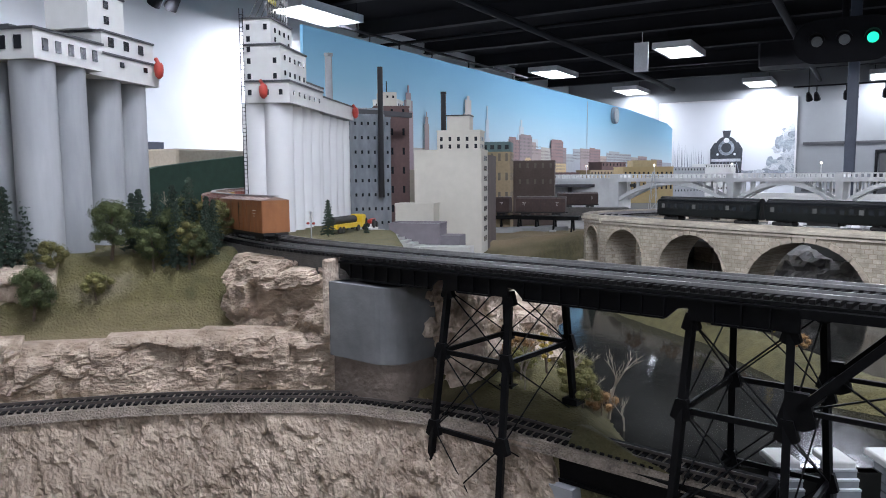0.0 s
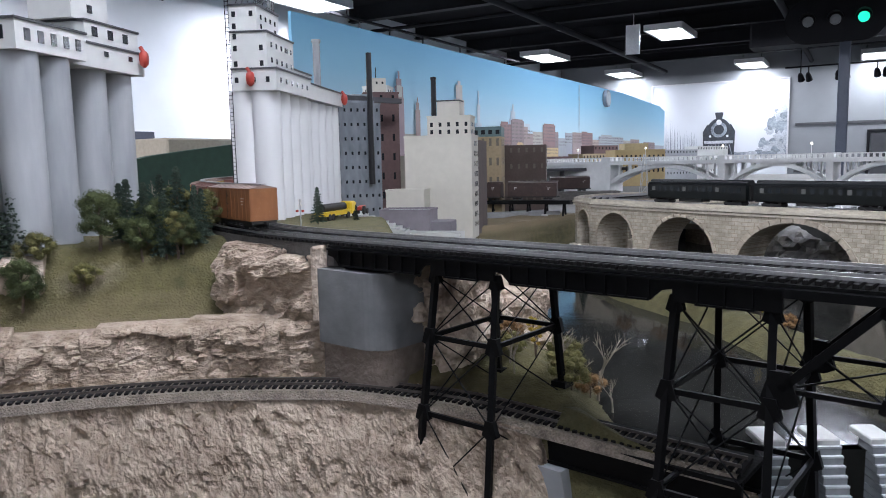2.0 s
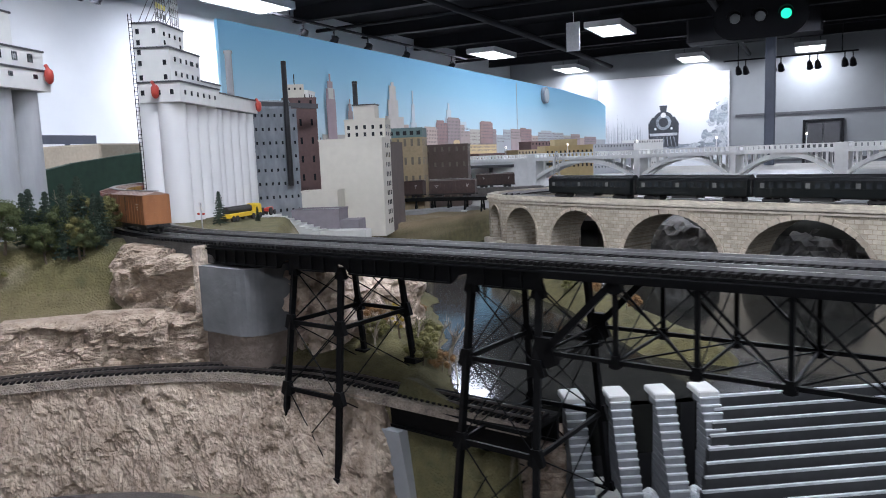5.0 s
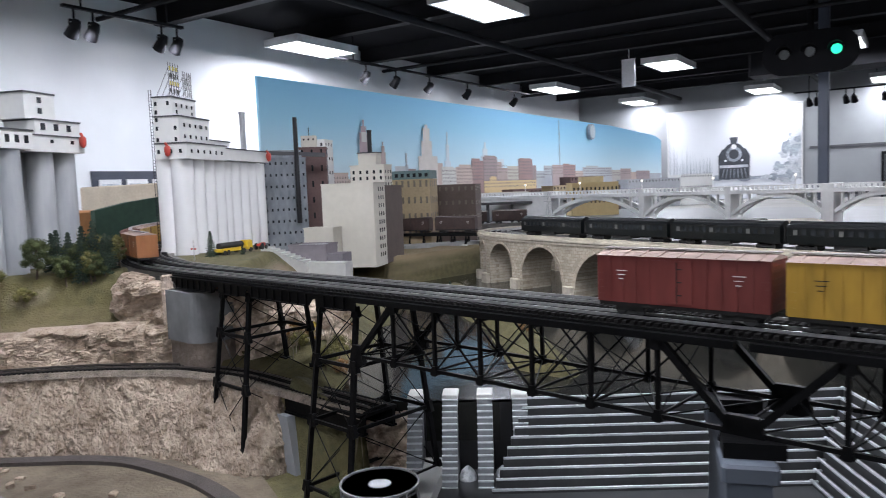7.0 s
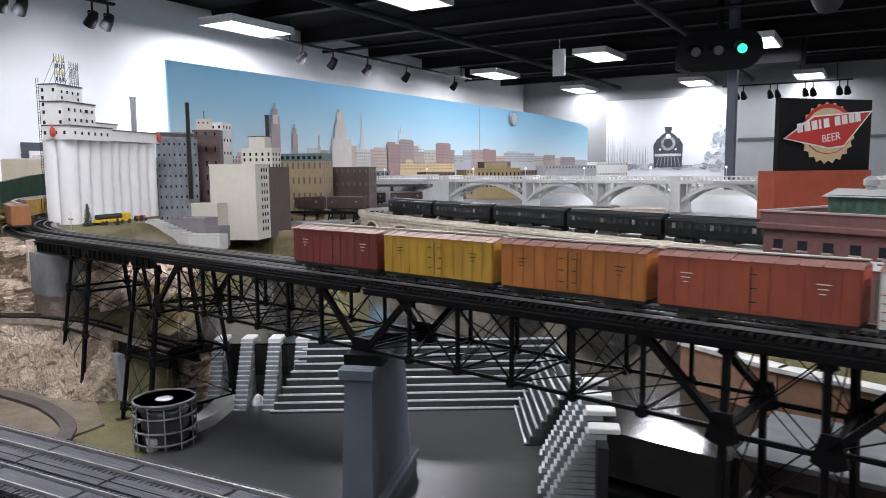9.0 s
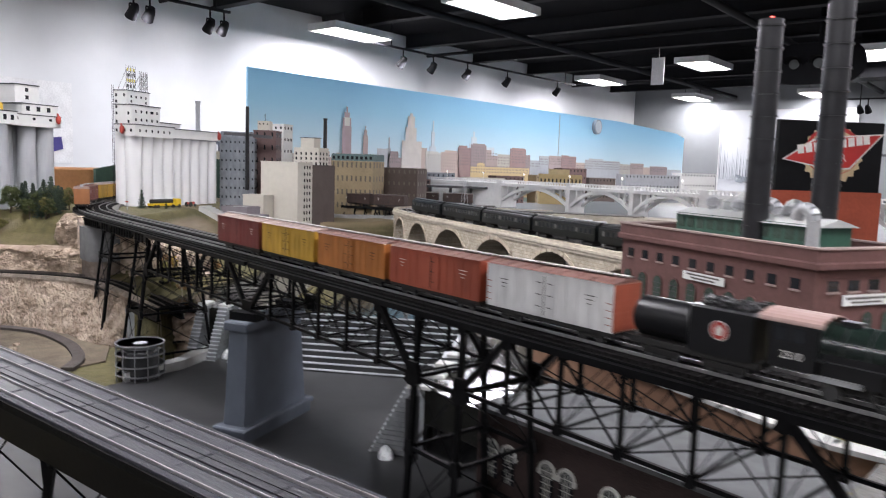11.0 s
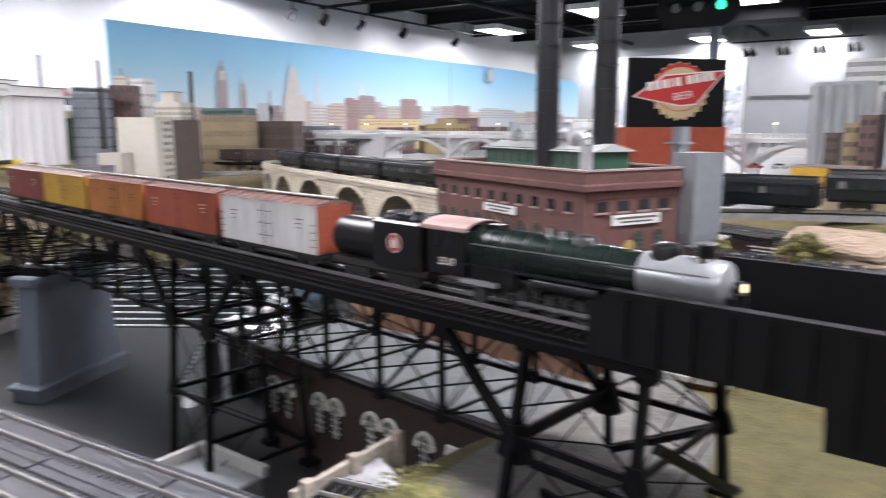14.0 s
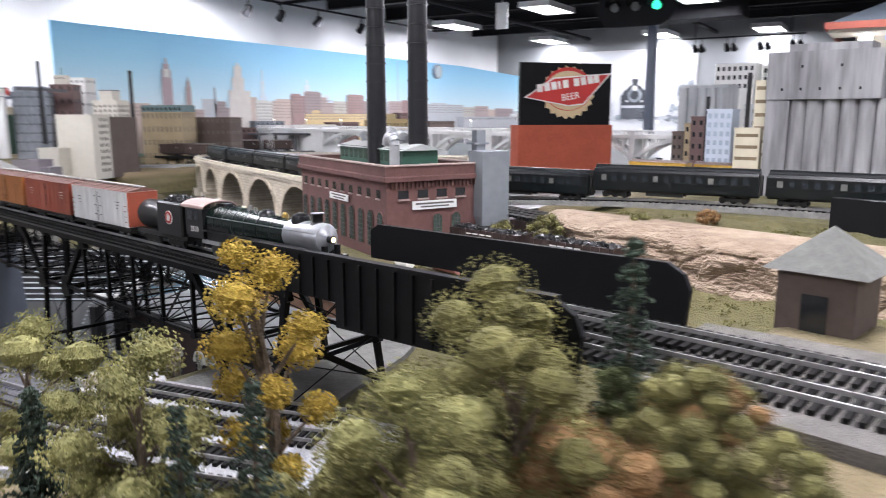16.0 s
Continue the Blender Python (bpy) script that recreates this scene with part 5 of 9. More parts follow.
for i in range(4):
    window(e2, -0.059, 0.03 + i * 0.036, 1.950, 0.016, 0.026, -90)
for i in range(3):
    window(e2, 0.232 + i * 0.056, 0.039, 1.998, 0.018, 0.022)
for i in range(3):
    window(e2, 0.165 + i * 0.09, 0.029, 1.950, 0.014, 0.012)
for z in (2.05, 2.085):
    window(e2, 0.24, 0.054, z, 0.016, 0.018)
red_duct(e2, 0.375, 0.012, 1.955)


# ---------------------------------------------------------------- city buildings
def building(name, label, x, y, turn, w, d, z0, h, mat, floors=0, cols=0, side_cols=0, win=(0.009, 0.014), roof_h=0.008, cap=None, roof_mat=None, joined=False, top=0.02, floor_h=None, wmat=None):
    """x, y is the near left corner; the front faces -y before the turn."""
    t = thing(name, label, "building", pose(x, y, 0, 0, 0, turn))
    part("wall", Shape().span(0, w, 0, d, z0, z0 + h), mat, t)
    part("parapet", Shape().span(-0.002, w + 0.002, -0.002, 0.004, z0 + h, z0 + h + roof_h).span(-0.002, w + 0.002, d - 0.004, d + 0.002, z0 + h, z0 + h + roof_h).span(-0.002, 0.004, 0.004, d - 0.004, z0 + h, z0 + h + roof_h).span(w - 0.004, w + 0.002, 0.004, d - 0.004, z0 + h, z0 + h + roof_h), cap or mat, t)
    part("roof", Shape().span(0.004, w - 0.004, 0.004, d - 0.004, z0 + h, z0 + h + 0.002), roof_mat or GREYROOF, t)
    fh = floor_h or (h - top) / max(1, floors)
    js = {}
    for f in range(floors):
        z = z0 + h - top - fh * f
        row = Shape()
        for c in range(cols):
            xx = (c + 0.5) * w / cols
            if joined:
                row.span(xx - win[0] / 2, xx + win[0] / 2, -0.0012, 0.001, z - win[1] / 2, z + win[1] / 2)
            else:
                window(t, xx, 0, z, *win, mat=wmat)
        for c in range(side_cols):
            yy = (c + 0.5) * d / side_cols
            if joined:
                row.span(w - 0.001, w + 0.0012, yy - win[0] / 2, yy + win[0] / 2, z - win[1] / 2, z + win[1] / 2)
            else:
                window(t, w, yy, z, *win, turn=90, mat=wmat)
        if joined and row.v:
            tagged(part("window_row", row, wmat or DARKWIN, t), kind="stuff")
    return t


# cream concrete warehouse with the brown annexe
cb = building("warehouse", "blank cream concrete warehouse with a windowed end wall", -2.37, 2.744, 18.3, 0.267, 0.165, 1.38, 0.40, CREAM)
for f in range(9):
    for c in range(3):
        window(cb, 0.267, 0.075 + c * 0.03, 1.755 - f * 0.04, 0.012, 0.02, 90)
bt = part("annexe", Shape().span(0.212, 0.262, 0.168, 0.45, 1.38, 1.772), BROWNB, cb, "dark brown brick annexe")
up = building("office_block", "cream stepped office block with rows of square windows", -2.455, 3.065, 18, 0.19, 0.12, 1.40, 0.475, CREAM, 3, 5, 3, (0.012, 0.018), top=0.03, floor_h=0.032)
part("penthouse", Shape().span(0.04, 0.14, 0.02, 0.1, 1.875, 1.945), CREAM, up)
part("penthouse_cap", Shape().span(0.036, 0.144, 0.016, 0.104, 1.945, 1.95), TRIM_DARK, up)
sk = thing("chimney", "tall black smokestack behind the office block", "chimney", pose(-2.697, 3.539, 1.38))
part("shaft", Shape().rod((0, 0, 0), (0, 0, 0.722), 0.016, 0.013, 16), CHIMNEY, sk, smooth=True)
part("rim", Shape().rod((0, 0, 0.716), (0, 0, 0.728), 0.015, n=16), CHIMNEY, sk, smooth=True)
# loading sheds before the warehouse
sd = building("loading_shed", "low cream loading shed beside the warehouse", -2.38, 2.62, 18, 0.15, 0.1, 1.38, 0.195, CREAM)
sd2 = building("stepped_shed", "grey lilac stepped loading shed", -2.25, 2.385, 18, 0.18, 0.12, 1.38, 0.137, material("lilac grey paint", (0.19, 0.17, 0.185), 0.8))
part("lower_step", Shape().span(0.18, 0.25, 0.01, 0.11, 1.38, 1.482), material("lilac grey shed", (0.17, 0.155, 0.17), 0.8), sd2)
for k in range(9):
    part("stair", Shape().span(-0.085 + k * 0.024, -0.061 + k * 0.024, -0.09, -0.004, 1.38, 1.522 - k * 0.0085), CONCRETE, sd2, "pale concrete stair block")
part("terrace_wall", Shape().span(0.131, 0.30, -0.08, -0.004, 1.38, 1.452), CONCRETE, sd2)
st = building("stone_mill", "blue grey stone mill with rows of small windows", -2.663, 2.643, 50, 0.215, 0.17, 1.38, 0.54, BLUEGREY, 9, 8, 5, (0.008, 0.013))
part("curved_roof", Shape().rod((0.0, 0.08, 1.92), (0.2, 0.08, 1.92), 0.05, n=18), BLUEGREY, st, smooth=True)
part("tall_chimney", Shape().rod((0.17, -0.014, 1.6), (0.17, -0.014, 2.125), 0.013, 0.011, 14), CHIMNEY, st, "thin black chimney", smooth=True)
part("conveyor", Shape().bar((0.02, 0.05, 1.955), (0.32, 0.05, 1.94), 0.03, 0.02), TRIM_DARK, st)
rm = building("brick_mill", "maroon brick mill with tall windows", -2.67, 2.90, 40, 0.15, 0.16, 1.38, 0.60, MAROON, 7, 3, 5, (0.010, 0.03))
part("tower", Shape().span(0.02, 0.10, 0.03, 0.11, 1.98, 2.05), CREAM, rm)
for k in range(3):
    window(rm, 0.035 + 0.025 * k, 0.03, 2.03, 0.008, 0.01)
part("finial", Shape().rod((0.06, 0.07, 2.05), (0.06, 0.07, 2.1), 0.002), DUCT, rm)
wt = building("white_tower_block", "pale narrow tower block with square windows", -2.87, 3.17, 20, 0.12, 0.12, 1.38, 0.66, HEADHOUSE, 8, 3, 3, (0.012, 0.018))
tb = building("tan_block", "tan brick block with rows of tall windows", -2.75, 3.65, 20, 0.34, 0.2, 1.38, 0.42, TAN, 4, 9, 4, (0.013, 0.04), wmat=material("dull brown mill window", (0.13, 0.11, 0.085), 0.4))
part("upper_storey", Shape().span(0.0, 0.34, 0.004, 0.196, 1.81, 1.86), material("faded teal storey", (0.11, 0.17, 0.17), 0.7, vary=0.2, scale=20), tb)
for k in range(9):
    window(tb, (k + 0.5) * 0.34 / 9, 0.004, 1.832, 0.02, 0.022)
bb = building("brown_block", "dark brown brick block", -2.62, 4.05, 20, 0.3, 0.2, 1.38, 0.38, BROWNB, 4, 7, 4, (0.012, 0.026), wmat=bpy.data.materials["dull brown mill window"])
for k, (x, y, w, h, mt, fl, cl) in enumerate(((-3.3, 4.3, 0.3, 0.36, CREAM, 4, 6), (-3.2, 4.8, 0.35, 0.30, MAROON, 3, 7), (-3.3, 5.35, 0.3, 0.36, BLUEGREY, 4, 6), (-3.2, 5.9, 0.4, 0.32, CREAM, 3, 8), (-3.3, 6.5, 0.35, 0.34, MAROON, 4, 7),
                                             (-3.1, 7.0, 0.5, 0.36, TAN, 3, 12), (-3.25, 7.8, 0.35, 0.45, MAROON, 5, 7), (-3.2, 8.4, 0.4, 0.34, BROWNB, 3, 8), (-3.0, 9.0, 0.9, 0.40, GREYCONC, 3, 16), (-2.6, 9.9, 0.6, 0.44, HEADHOUSE, 3, 12))):
    building("city_building", "small model city building below the painted skyline", x, y, 62, w, 0.2, 1.36, h, mt, fl, cl, 4, (0.014, 0.024))
gs = building("government_block", "yellow ochre civic building with a columned front", -2.55, 6.2, 35, 0.42, 0.25, 1.38, 0.36, material("yellow ochre stone", (0.50, 0.38, 0.19), 0.8, vary=0.1, scale=12), 2, 11, 5, (0.014, 0.05), joined=False, floor_h=0.09, top=0.06)
part("upper_storey", Shape().span(0.1, 0.3, 0.06, 0.2, 1.74, 1.80), material("ochre stone", (0.5, 0.4, 0.22), 0.8), gs)

# ---------------------------------------------------------------- stone arch viaduct
def masonry():
    mt = material("coursed buff masonry", (0.47, 0.41, 0.32), 0.92, scale=20, bump=0.3, bump_scale=110, second=(0.66, 0.60, 0.49))
    nt = mt.node_tree
    n, l = nt.nodes, nt.links
    bs = n["Principled BSDF"]
    src = bs.inputs["Base Color"].links[0].from_socket
    tc = n.new("ShaderNodeTexCoord")
    mp = n.new("ShaderNodeMapping")
    mp.inputs["Rotation"].default_value = (radians(90), 0, 0)
    br = n.new("ShaderNodeTexBrick")
    br.inputs["Scale"].default_value, br.inputs["Brick Width"].default_value, br.inputs["Row Height"].default_value = 20, 0.5, 0.28
    br.inputs["Mortar Size"].default_value = 0.02
    br.inputs["Color1"].default_value, br.inputs["Color2"].default_value, br.inputs["Mortar"].default_value = (1, 1, 1, 1), (0.72, 0.70, 0.66, 1), (0.55, 0.5, 0.45, 1)
    l.new(tc.outputs["Object"], mp.inputs["Vector"])
    l.new(mp.outputs["Vector"], br.inputs["Vector"])
    mx = n.new("ShaderNodeMix")
    mx.data_type, mx.blend_type = "RGBA", "MULTIPLY"
    mx.inputs["Factor"].default_value = 0.8
    l.new(src, mx.inputs["A"])
    l.new(br.outputs["Color"], mx.inputs["B"])
    l.new(mx.outputs["Result"], bs.inputs["Base Color"])
    return mt


MASONRY = masonry()
VM = pose(-0.99, 2.925, 0, 0, 0, -25.1)
va = thing("stone_viaduct", "buff stone arch railway viaduct curving over the river", "viaduct", VM)
VW = 0.17


def arch_bay(x0, x1, half, spring, crown, top, m=None, z0=1.16, depth=VW):
    """One bay of wall from x0 to x1 with an arched opening."""
    c = (x0 + x1) / 2
    pts = [(x0, z0), (c - half, z0), (c - half, spring)]
    n = 16
    arc = [(c - half * math.cos(math.pi * i / n), spring + (crown - spring) * math.sin(math.pi * i / n)) for i in range(n + 1)]
    s = Shape(m if m is not None else Matrix.Identity(4))
    for y, flip in ((0, False), (depth, True)):
        s.add([(x0, y, z0), (c - half, y, z0), (c - half, y, spring), (x0, y, spring), (x0, y, top), (c - half, y, top)], [(0, 1, 2, 3), (3, 2, 5, 4)])
        s.add([(x1, y, z0), (c + half, y, z0), (c + half, y, spring), (x1, y, spring), (x1, y, top), (c + half, y, top)], [(0, 1, 2, 3), (3, 2, 5, 4)])
        for a, b in zip(arc, arc[1:]):
            s.add([(a[0], y, a[1]), (b[0], y, b[1]), (b[0], y, top), (a[0], y, top)], [(0, 1, 2, 3)])
    for a, b in zip([(c - half, z0)] + arc, arc + [(c + half, z0)]):
        s.add([(a[0], 0, a[1]), (b[0], 0, b[1]), (b[0], depth, b[1]), (a[0], depth, a[1])], [(0, 1, 2, 3)])
    s.add([(x0, 0, top), (x1, 0, top), (x1, depth, top), (x0, depth, top)], [(0, 1, 2, 3)])
    part("arch_bay", s, MASONRY, va)
    for i in range(n):
        a0, a1 = math.pi * (i + 0.06) / n, math.pi * (i + 0.94) / n
        q = []
        for ang, k in ((a0, 1.0), (a1, 1.0), (a1, 1.09), (a0, 1.09)):
            q.append((c - half * k * math.cos(ang), spring + ((crown - spring) * (1.0 if k == 1 else 1.0) + (half * 0.09 if k > 1 else 0)) * math.sin(ang)))
        part("voussoir", Shape(m if m is not None else Matrix.Identity(4)).plate(q, -0.004, 0.002), STONE2, va)
    part("pier_foot", Shape(m if m is not None else Matrix.Identity(4)).bevel(x0 - 0.03, x0 + 0.03, -0.02, depth + 0.02, z0, 1.30, 0.004), STONE, va)


for k in range(-0, 5):
    arch_bay(k * 0.485 - 0.2425, k * 0.485 + 0.2425, 0.205, 1.29, 1.463, 1.49)
BEND = [(-0.2425, 0.0), (-0.64, 0.012), (-0.93, 0.045), (-1.10, 0.12), (-1.19, 0.25), (-1.22, 0.42), (-1.18, 0.66), (-1.05, 0.92), (-0.85, 1.18)]
for (a, b), (c, e) in zip(BEND, BEND[1:]):
    ln = math.hypot(c - a, e - b)
    m = pose(c, e, 0, 0, 0, math.degrees(math.atan2(b - e, a - c)))
    arch_bay(0, ln, ln * 0.37, 1.460 - ln * 0.37, 1.460, 1.49, m)
line = [(2.18, 0.0)] + BEND
for z0, z1, o in ((1.478, 1.486, 0.006), (1.49, 1.500, 0.010), (1.500, 1.512, 0.004)):
    s = Shape()
    for (a, b), (c, e) in zip(line, line[1:]):
        ln = math.hypot(c - a, e - b)
        m = pose(c, e, 0, 0, 0, math.degrees(math.atan2(b - e, a - c)))
        s.span(-0.01, ln + 0.01, -o, 0.004 if z1 < 1.49 else (0.016 if z1 > 1.505 else 0.02), z0, z1, m)
    part("string_course", s, STONE, va)
deckp = Shape()
for (a, b), (c, e) in zip(line, line[1:]):
    ln = math.hypot(c - a, e - b)
    deckp.span(-0.02, ln + 0.02, 0.016, VW, 1.486, 1.497, pose(c, e, 0, 0, 0, math.degrees(math.atan2(b - e, a - c))))
part("deck", deckp, BALLAST, va)
VT = [(2.6, 0.06, 1.497), (1.5, 0.06, 1.497), (0.5, 0.06, 1.497), (-0.3, 0.062, 1.497), (-0.64, 0.075, 1.497), (-0.90, 0.105, 1.497), (-1.04, 0.17, 1.497), (-1.12, 0.28, 1.497), (-1.15, 0.43, 1.497), (-1.11, 0.65, 1.497), (-0.99, 0.88, 1.497), (-0.80, 1.13, 1.497), (-0.4, 1.55, 1.497)]
railway("railway_track", VT, "track on the stone viaduct", m=VM, gap=0.016)
railway("railway_track", [(x + 0.065 * step(-0.6, -1.1, x), y + 0.07 - 0.06 * step(-0.9, -1.12, x), z) for x, y, z in VT], "second track on the stone viaduct", m=VM, gap=0.016)
solo("embankment", Shape(VM).prism([(-0.98, 0.95), (-0.80, 0.9), (-0.55, 1.3), (-0.1, 1.7), (-0.3, 1.9), (-0.75, 1.40)], 1.36, 1.494), STONE, "stone embankment behind the viaduct's curve", "embankment")

# ---------------------------------------------------------------- white arch road bridge
wb = thing("arch_road_bridge", "long white concrete road bridge with open spandrel arches and balustrade", "bridge", TR)
PIERS = [-1.58, -0.80, -0.20, 0.38, 0.96, 1.54, 2.12]
W0, W1 = 3.69, 3.86
part("deck", Shape().span(-2.6, 2.4, W0 - 0.014, W1 + 0.014, 1.638, 1.662), WHITEBR, wb)
for v in (W0 - 0.008, W1 + 0.002):
    s = Shape().span(-2.6, 2.4, v, v + 0.006, 1.682, 1.688)
    for i in range(166):
        u = -2.6 + i * 0.03
        s.span(u, u + 0.012, v + 0.001, v + 0.005, 1.662, 1.682)
    part("balustrade", s, WHITEBR, wb)
for i, u in enumerate(PIERS):
    w = 0.035 if i in (0, 3, 6) else 0.02
    part("pier", Shape().bevel(u - w, u + w, W0 - 0.012, W1 + 0.012, 1.36, 1.69, 0.003), WHITEBR, wb)
for u0, u1 in zip(PIERS, PIERS[1:]):
    n = 20
    for v in (W0, W1 - 0.03):
        s = Shape()
        arc = [(u0 + 0.02 + (u1 - u0 - 0.04) * i / n, 1.50 + 0.118 * (1 - (2 * i / n - 1) ** 2)) for i in range(n + 1)]
        for a, b in zip(arc, arc[1:]):
            th0, th1 = 0.026, 0.026
            s.add([(a[0], v, a[1]), (b[0], v, b[1]), (b[0], v, b[1] + th1), (a[0], v, a[1] + th0), (a[0], v + 0.03, a[1]), (b[0], v + 0.03, b[1]), (b[0], v + 0.03, b[1] + th1), (a[0], v + 0.03, a[1] + th0)],
                  [(0, 1, 2, 3), (7, 6, 5, 4), (0, 4, 5, 1), (3, 2, 6, 7), (1, 5, 6, 2), (0, 3, 7, 4)])
        part("arch_rib", s, WHITEBR, wb)
        for k in range(2, n - 1, 2):
            a = arc[k]
            if a[1] + 0.028 < 1.638:
                part("spandrel_column", Shape().span(a[0] - 0.006, a[0] + 0.006, v + 0.004, v + 0.026, a[1] + 0.01, 1.645), WHITEBR, wb)
part("approach_wall", Shape().span(-2.6, -1.6, W0, W1, 1.36, 1.645), WHITEBR, wb)
for i in range(9):
    u = -2.3 + i * 0.5
    t = thing("street_lamp", "small white globe street lamp on the road bridge", "street lamp", TR @ pose(u, W0 + 0.005, 1.688), "bridge street lamps")
    part("post", Shape().rod((0, 0, 0), (0, 0, 0.05), 0.002, n=6), WHITEBR, t)
    part("globe", Shape().lathe([(0.001, 0.048), (0.006, 0.052), (0.007, 0.058), (0.005, 0.063), (0.001, 0.065)], 10), glowing("warm street globe", (1, 0.93, 0.8), 1.6), t, smooth=True)

# ---------------------------------------------------------------- power house
PHM = pose(0.489, 1.90, 0, 0, 0, -27.4)
ph_ = thing("power_house", "dark red brick power house with two tall black chimneys", "power house", PHM)
FW, FD, FZ0, FZ1 = 0.643, 0.29, 1.385, 1.612
part("wall", Shape().span(0, FW, 0, FD, FZ0, FZ1), BRICK, ph_)
part("cornice", Shape().bevel(-0.012, FW + 0.012, -0.012, FD + 0.012, 1.608, 1.622, 0.003), BRICK, ph_)
part("parapet", Shape().span(-0.006, FW + 0.006, -0.006, 0.006, 1.622, 1.648).span(-0.006, FW + 0.006, FD - 0.006, FD + 0.006, 1.622, 1.648).span(-0.006, 0.006, 0.006, FD - 0.006, 1.622, 1.648).span(FW - 0.006, FW + 0.006, 0.006, FD - 0.006, 1.622, 1.648), BRICK, ph_)
part("coping", Shape().span(-0.009, FW + 0.009, -0.009, 0.009, 1.648, 1.652).span(-0.009, FW + 0.009, FD - 0.009, FD + 0.009, 1.648, 1.652).span(FW - 0.009, FW + 0.009, 0.009, FD - 0.009, 1.648, 1.652).span(-0.009, 0.009, 0.009, FD - 0.009, 1.648, 1.652), material("pale coping", (0.34, 0.25, 0.23), 0.8), ph_)
part("roof", Shape().span(0.006, FW - 0.006, 0.006, FD - 0.006, 1.616, 1.628), GREYROOF, ph_)
for i in range(22):
    window(ph_, FW, 0.014 + i * 0.0125, 1.598, 0.005, 0.016, 90, BRICK, 0.006)
GREENPANE = material("green factory glass", (0.05, 0.075, 0.06), 0.2, vary=0.4, scale=80)


def arched(parent, x, y, z0, w, h, turn, bars=True):
    """Arched factory window: dark pane, brick surround, glazing bars."""
    m = pose(x, y, 0, 0, 0, turn)
    n = 8
    def outline(k):
        r = w / 2 + k
        return [(-r, z0 - k * 0.3), (r, z0 - k * 0.3)] + [(r * math.cos(math.pi * i / n), z0 + h - w / 2 + r * math.sin(math.pi * i / n)) for i in range(n + 1)]
    fr = part("window", Shape(m).plate(outline(0.0028), -0.003, 0.0), BRICK, parent)
    part("pane", Shape(m).plate(outline(0), -0.0042, -0.0031), GREENPANE, fr)
    for k in range(1, 7):
        z = z0 + k * (h - 0.004) / 7
        part("glazing_bar", Shape(m).span(-w / 2, w / 2, -0.0055, -0.0043, z - 0.0006, z + 0.0006), TRIM_DARK, fr)
    for xx in (-w / 6, w / 6):
        part("glazing_bar", Shape(m).span(xx - 0.0006, xx + 0.0006, -0.0057, -0.0043, z0, z0 + h - 0.003), TRIM_DARK, fr)


for i in range(10):
    arched(ph_, 0.035 + i * 0.0635, 0, 1.425, 0.030, 0.098, 0)
for i in range(10):
    window(ph_, 0.04 + i * 0.0615, 0, 1.572, 0.024, 0.022, 0, DARKWIN, 0.001)
    part("sill", Shape().span(0.027 + i * 0.0615, 0.053 + i * 0.0615, -0.004, 0.001, 1.556, 1.560), bpy.data.materials["pale coping"], ph_)
for i in range(4):
    window(ph_, FW, 0.05 + i * 0.06, 1.572, 0.032, 0.022, 90, DARKWIN, 0.001)
    part("sill", Shape().span(FW - 0.001, FW + 0.005, 0.032 + i * 0.06, 0.068 + i * 0.06, 1.556, 1.560), bpy.data.materials["pale coping"], ph_)
for yy in (0.155, 0.215):
    arched(ph_, FW, yy, 1.43, 0.028, 0.085, 90)
part("door", Shape().span(FW, FW + 0.004, 0.015, 0.075, 1.387, 1.468), GREENROOF, ph_, "dark green double door")
BANNER = material("white banner cloth", (0.72, 0.72, 0.70), 0.8, vary=0.05, scale=20)
PRINT = material("dark banner print", (0.12, 0.11, 0.10), 0.8)
bn = part("banner", Shape().span(0.26, 0.40, -0.006, -0.004, 1.532, 1.552), BANNER, ph_, "white banner with dark lettering bars")
part("lettering_bar", Shape().span(0.275, 0.385, -0.0068, -0.006, 1.544, 1.548).span(0.29, 0.37, -0.0068, -0.006, 1.536, 1.540), PRINT, bn)
bn = part("banner", Shape().span(FW + 0.004, FW + 0.006, 0.075, 0.215, 1.530, 1.553), BANNER, ph_, "white banner with dark lettering bars")
part("lettering_bar", Shape().span(FW + 0.006, FW + 0.0068, 0.085, 0.205, 1.543, 1.548).span(FW + 0.006, FW + 0.0068, 0.10, 0.19, 1.535, 1.539), PRINT, bn)
cl = part("clerestory", Shape().span(0.10, 0.545, 0.10, 0.215, 1.628, 1.688), GREENROOF, ph_, "dark green glazed clerestory")
rf = Shape()
rf.add([(0.088, 0.09, 1.684), (0.557, 0.09, 1.684), (0.557, 0.158, 1.702), (0.088, 0.158, 1.702), (0.088, 0.226, 1.684), (0.557, 0.226, 1.684)], [(0, 1, 2, 3), (3, 2, 5, 4), (0, 3, 4), (1, 5, 2), (0, 4, 5, 1)])
part("clerestory_roof", rf, GREYROOF, cl)
for i in range(12):
    window(ph_, 0.12 + i * 0.036, 0.10, 1.664, 0.024, 0.026, 0, GREENPANE, 0.001)
for x in (0.17, 0.26, 0.35, 0.44):
    part("roof_vent", Shape().lathe([(0.012, 1.69), (0.012, 1.708), (0.018, 1.711), (0.018, 1.724), (0.008, 1.732), (0.001, 1.733)], 16, pose(x, 0.158, 0)), GALV, ph_, "galvanised roof vent", smooth=True)
part("roof_tank", Shape().lathe([(0.05, 1.63), (0.05, 1.72), (0.053, 1.722), (0.004, 1.745), (0.001, 1.75)], 24, pose(0.20, 0.235, 0)), GREYROOF, ph_, "grey round roof tank", smooth=True)


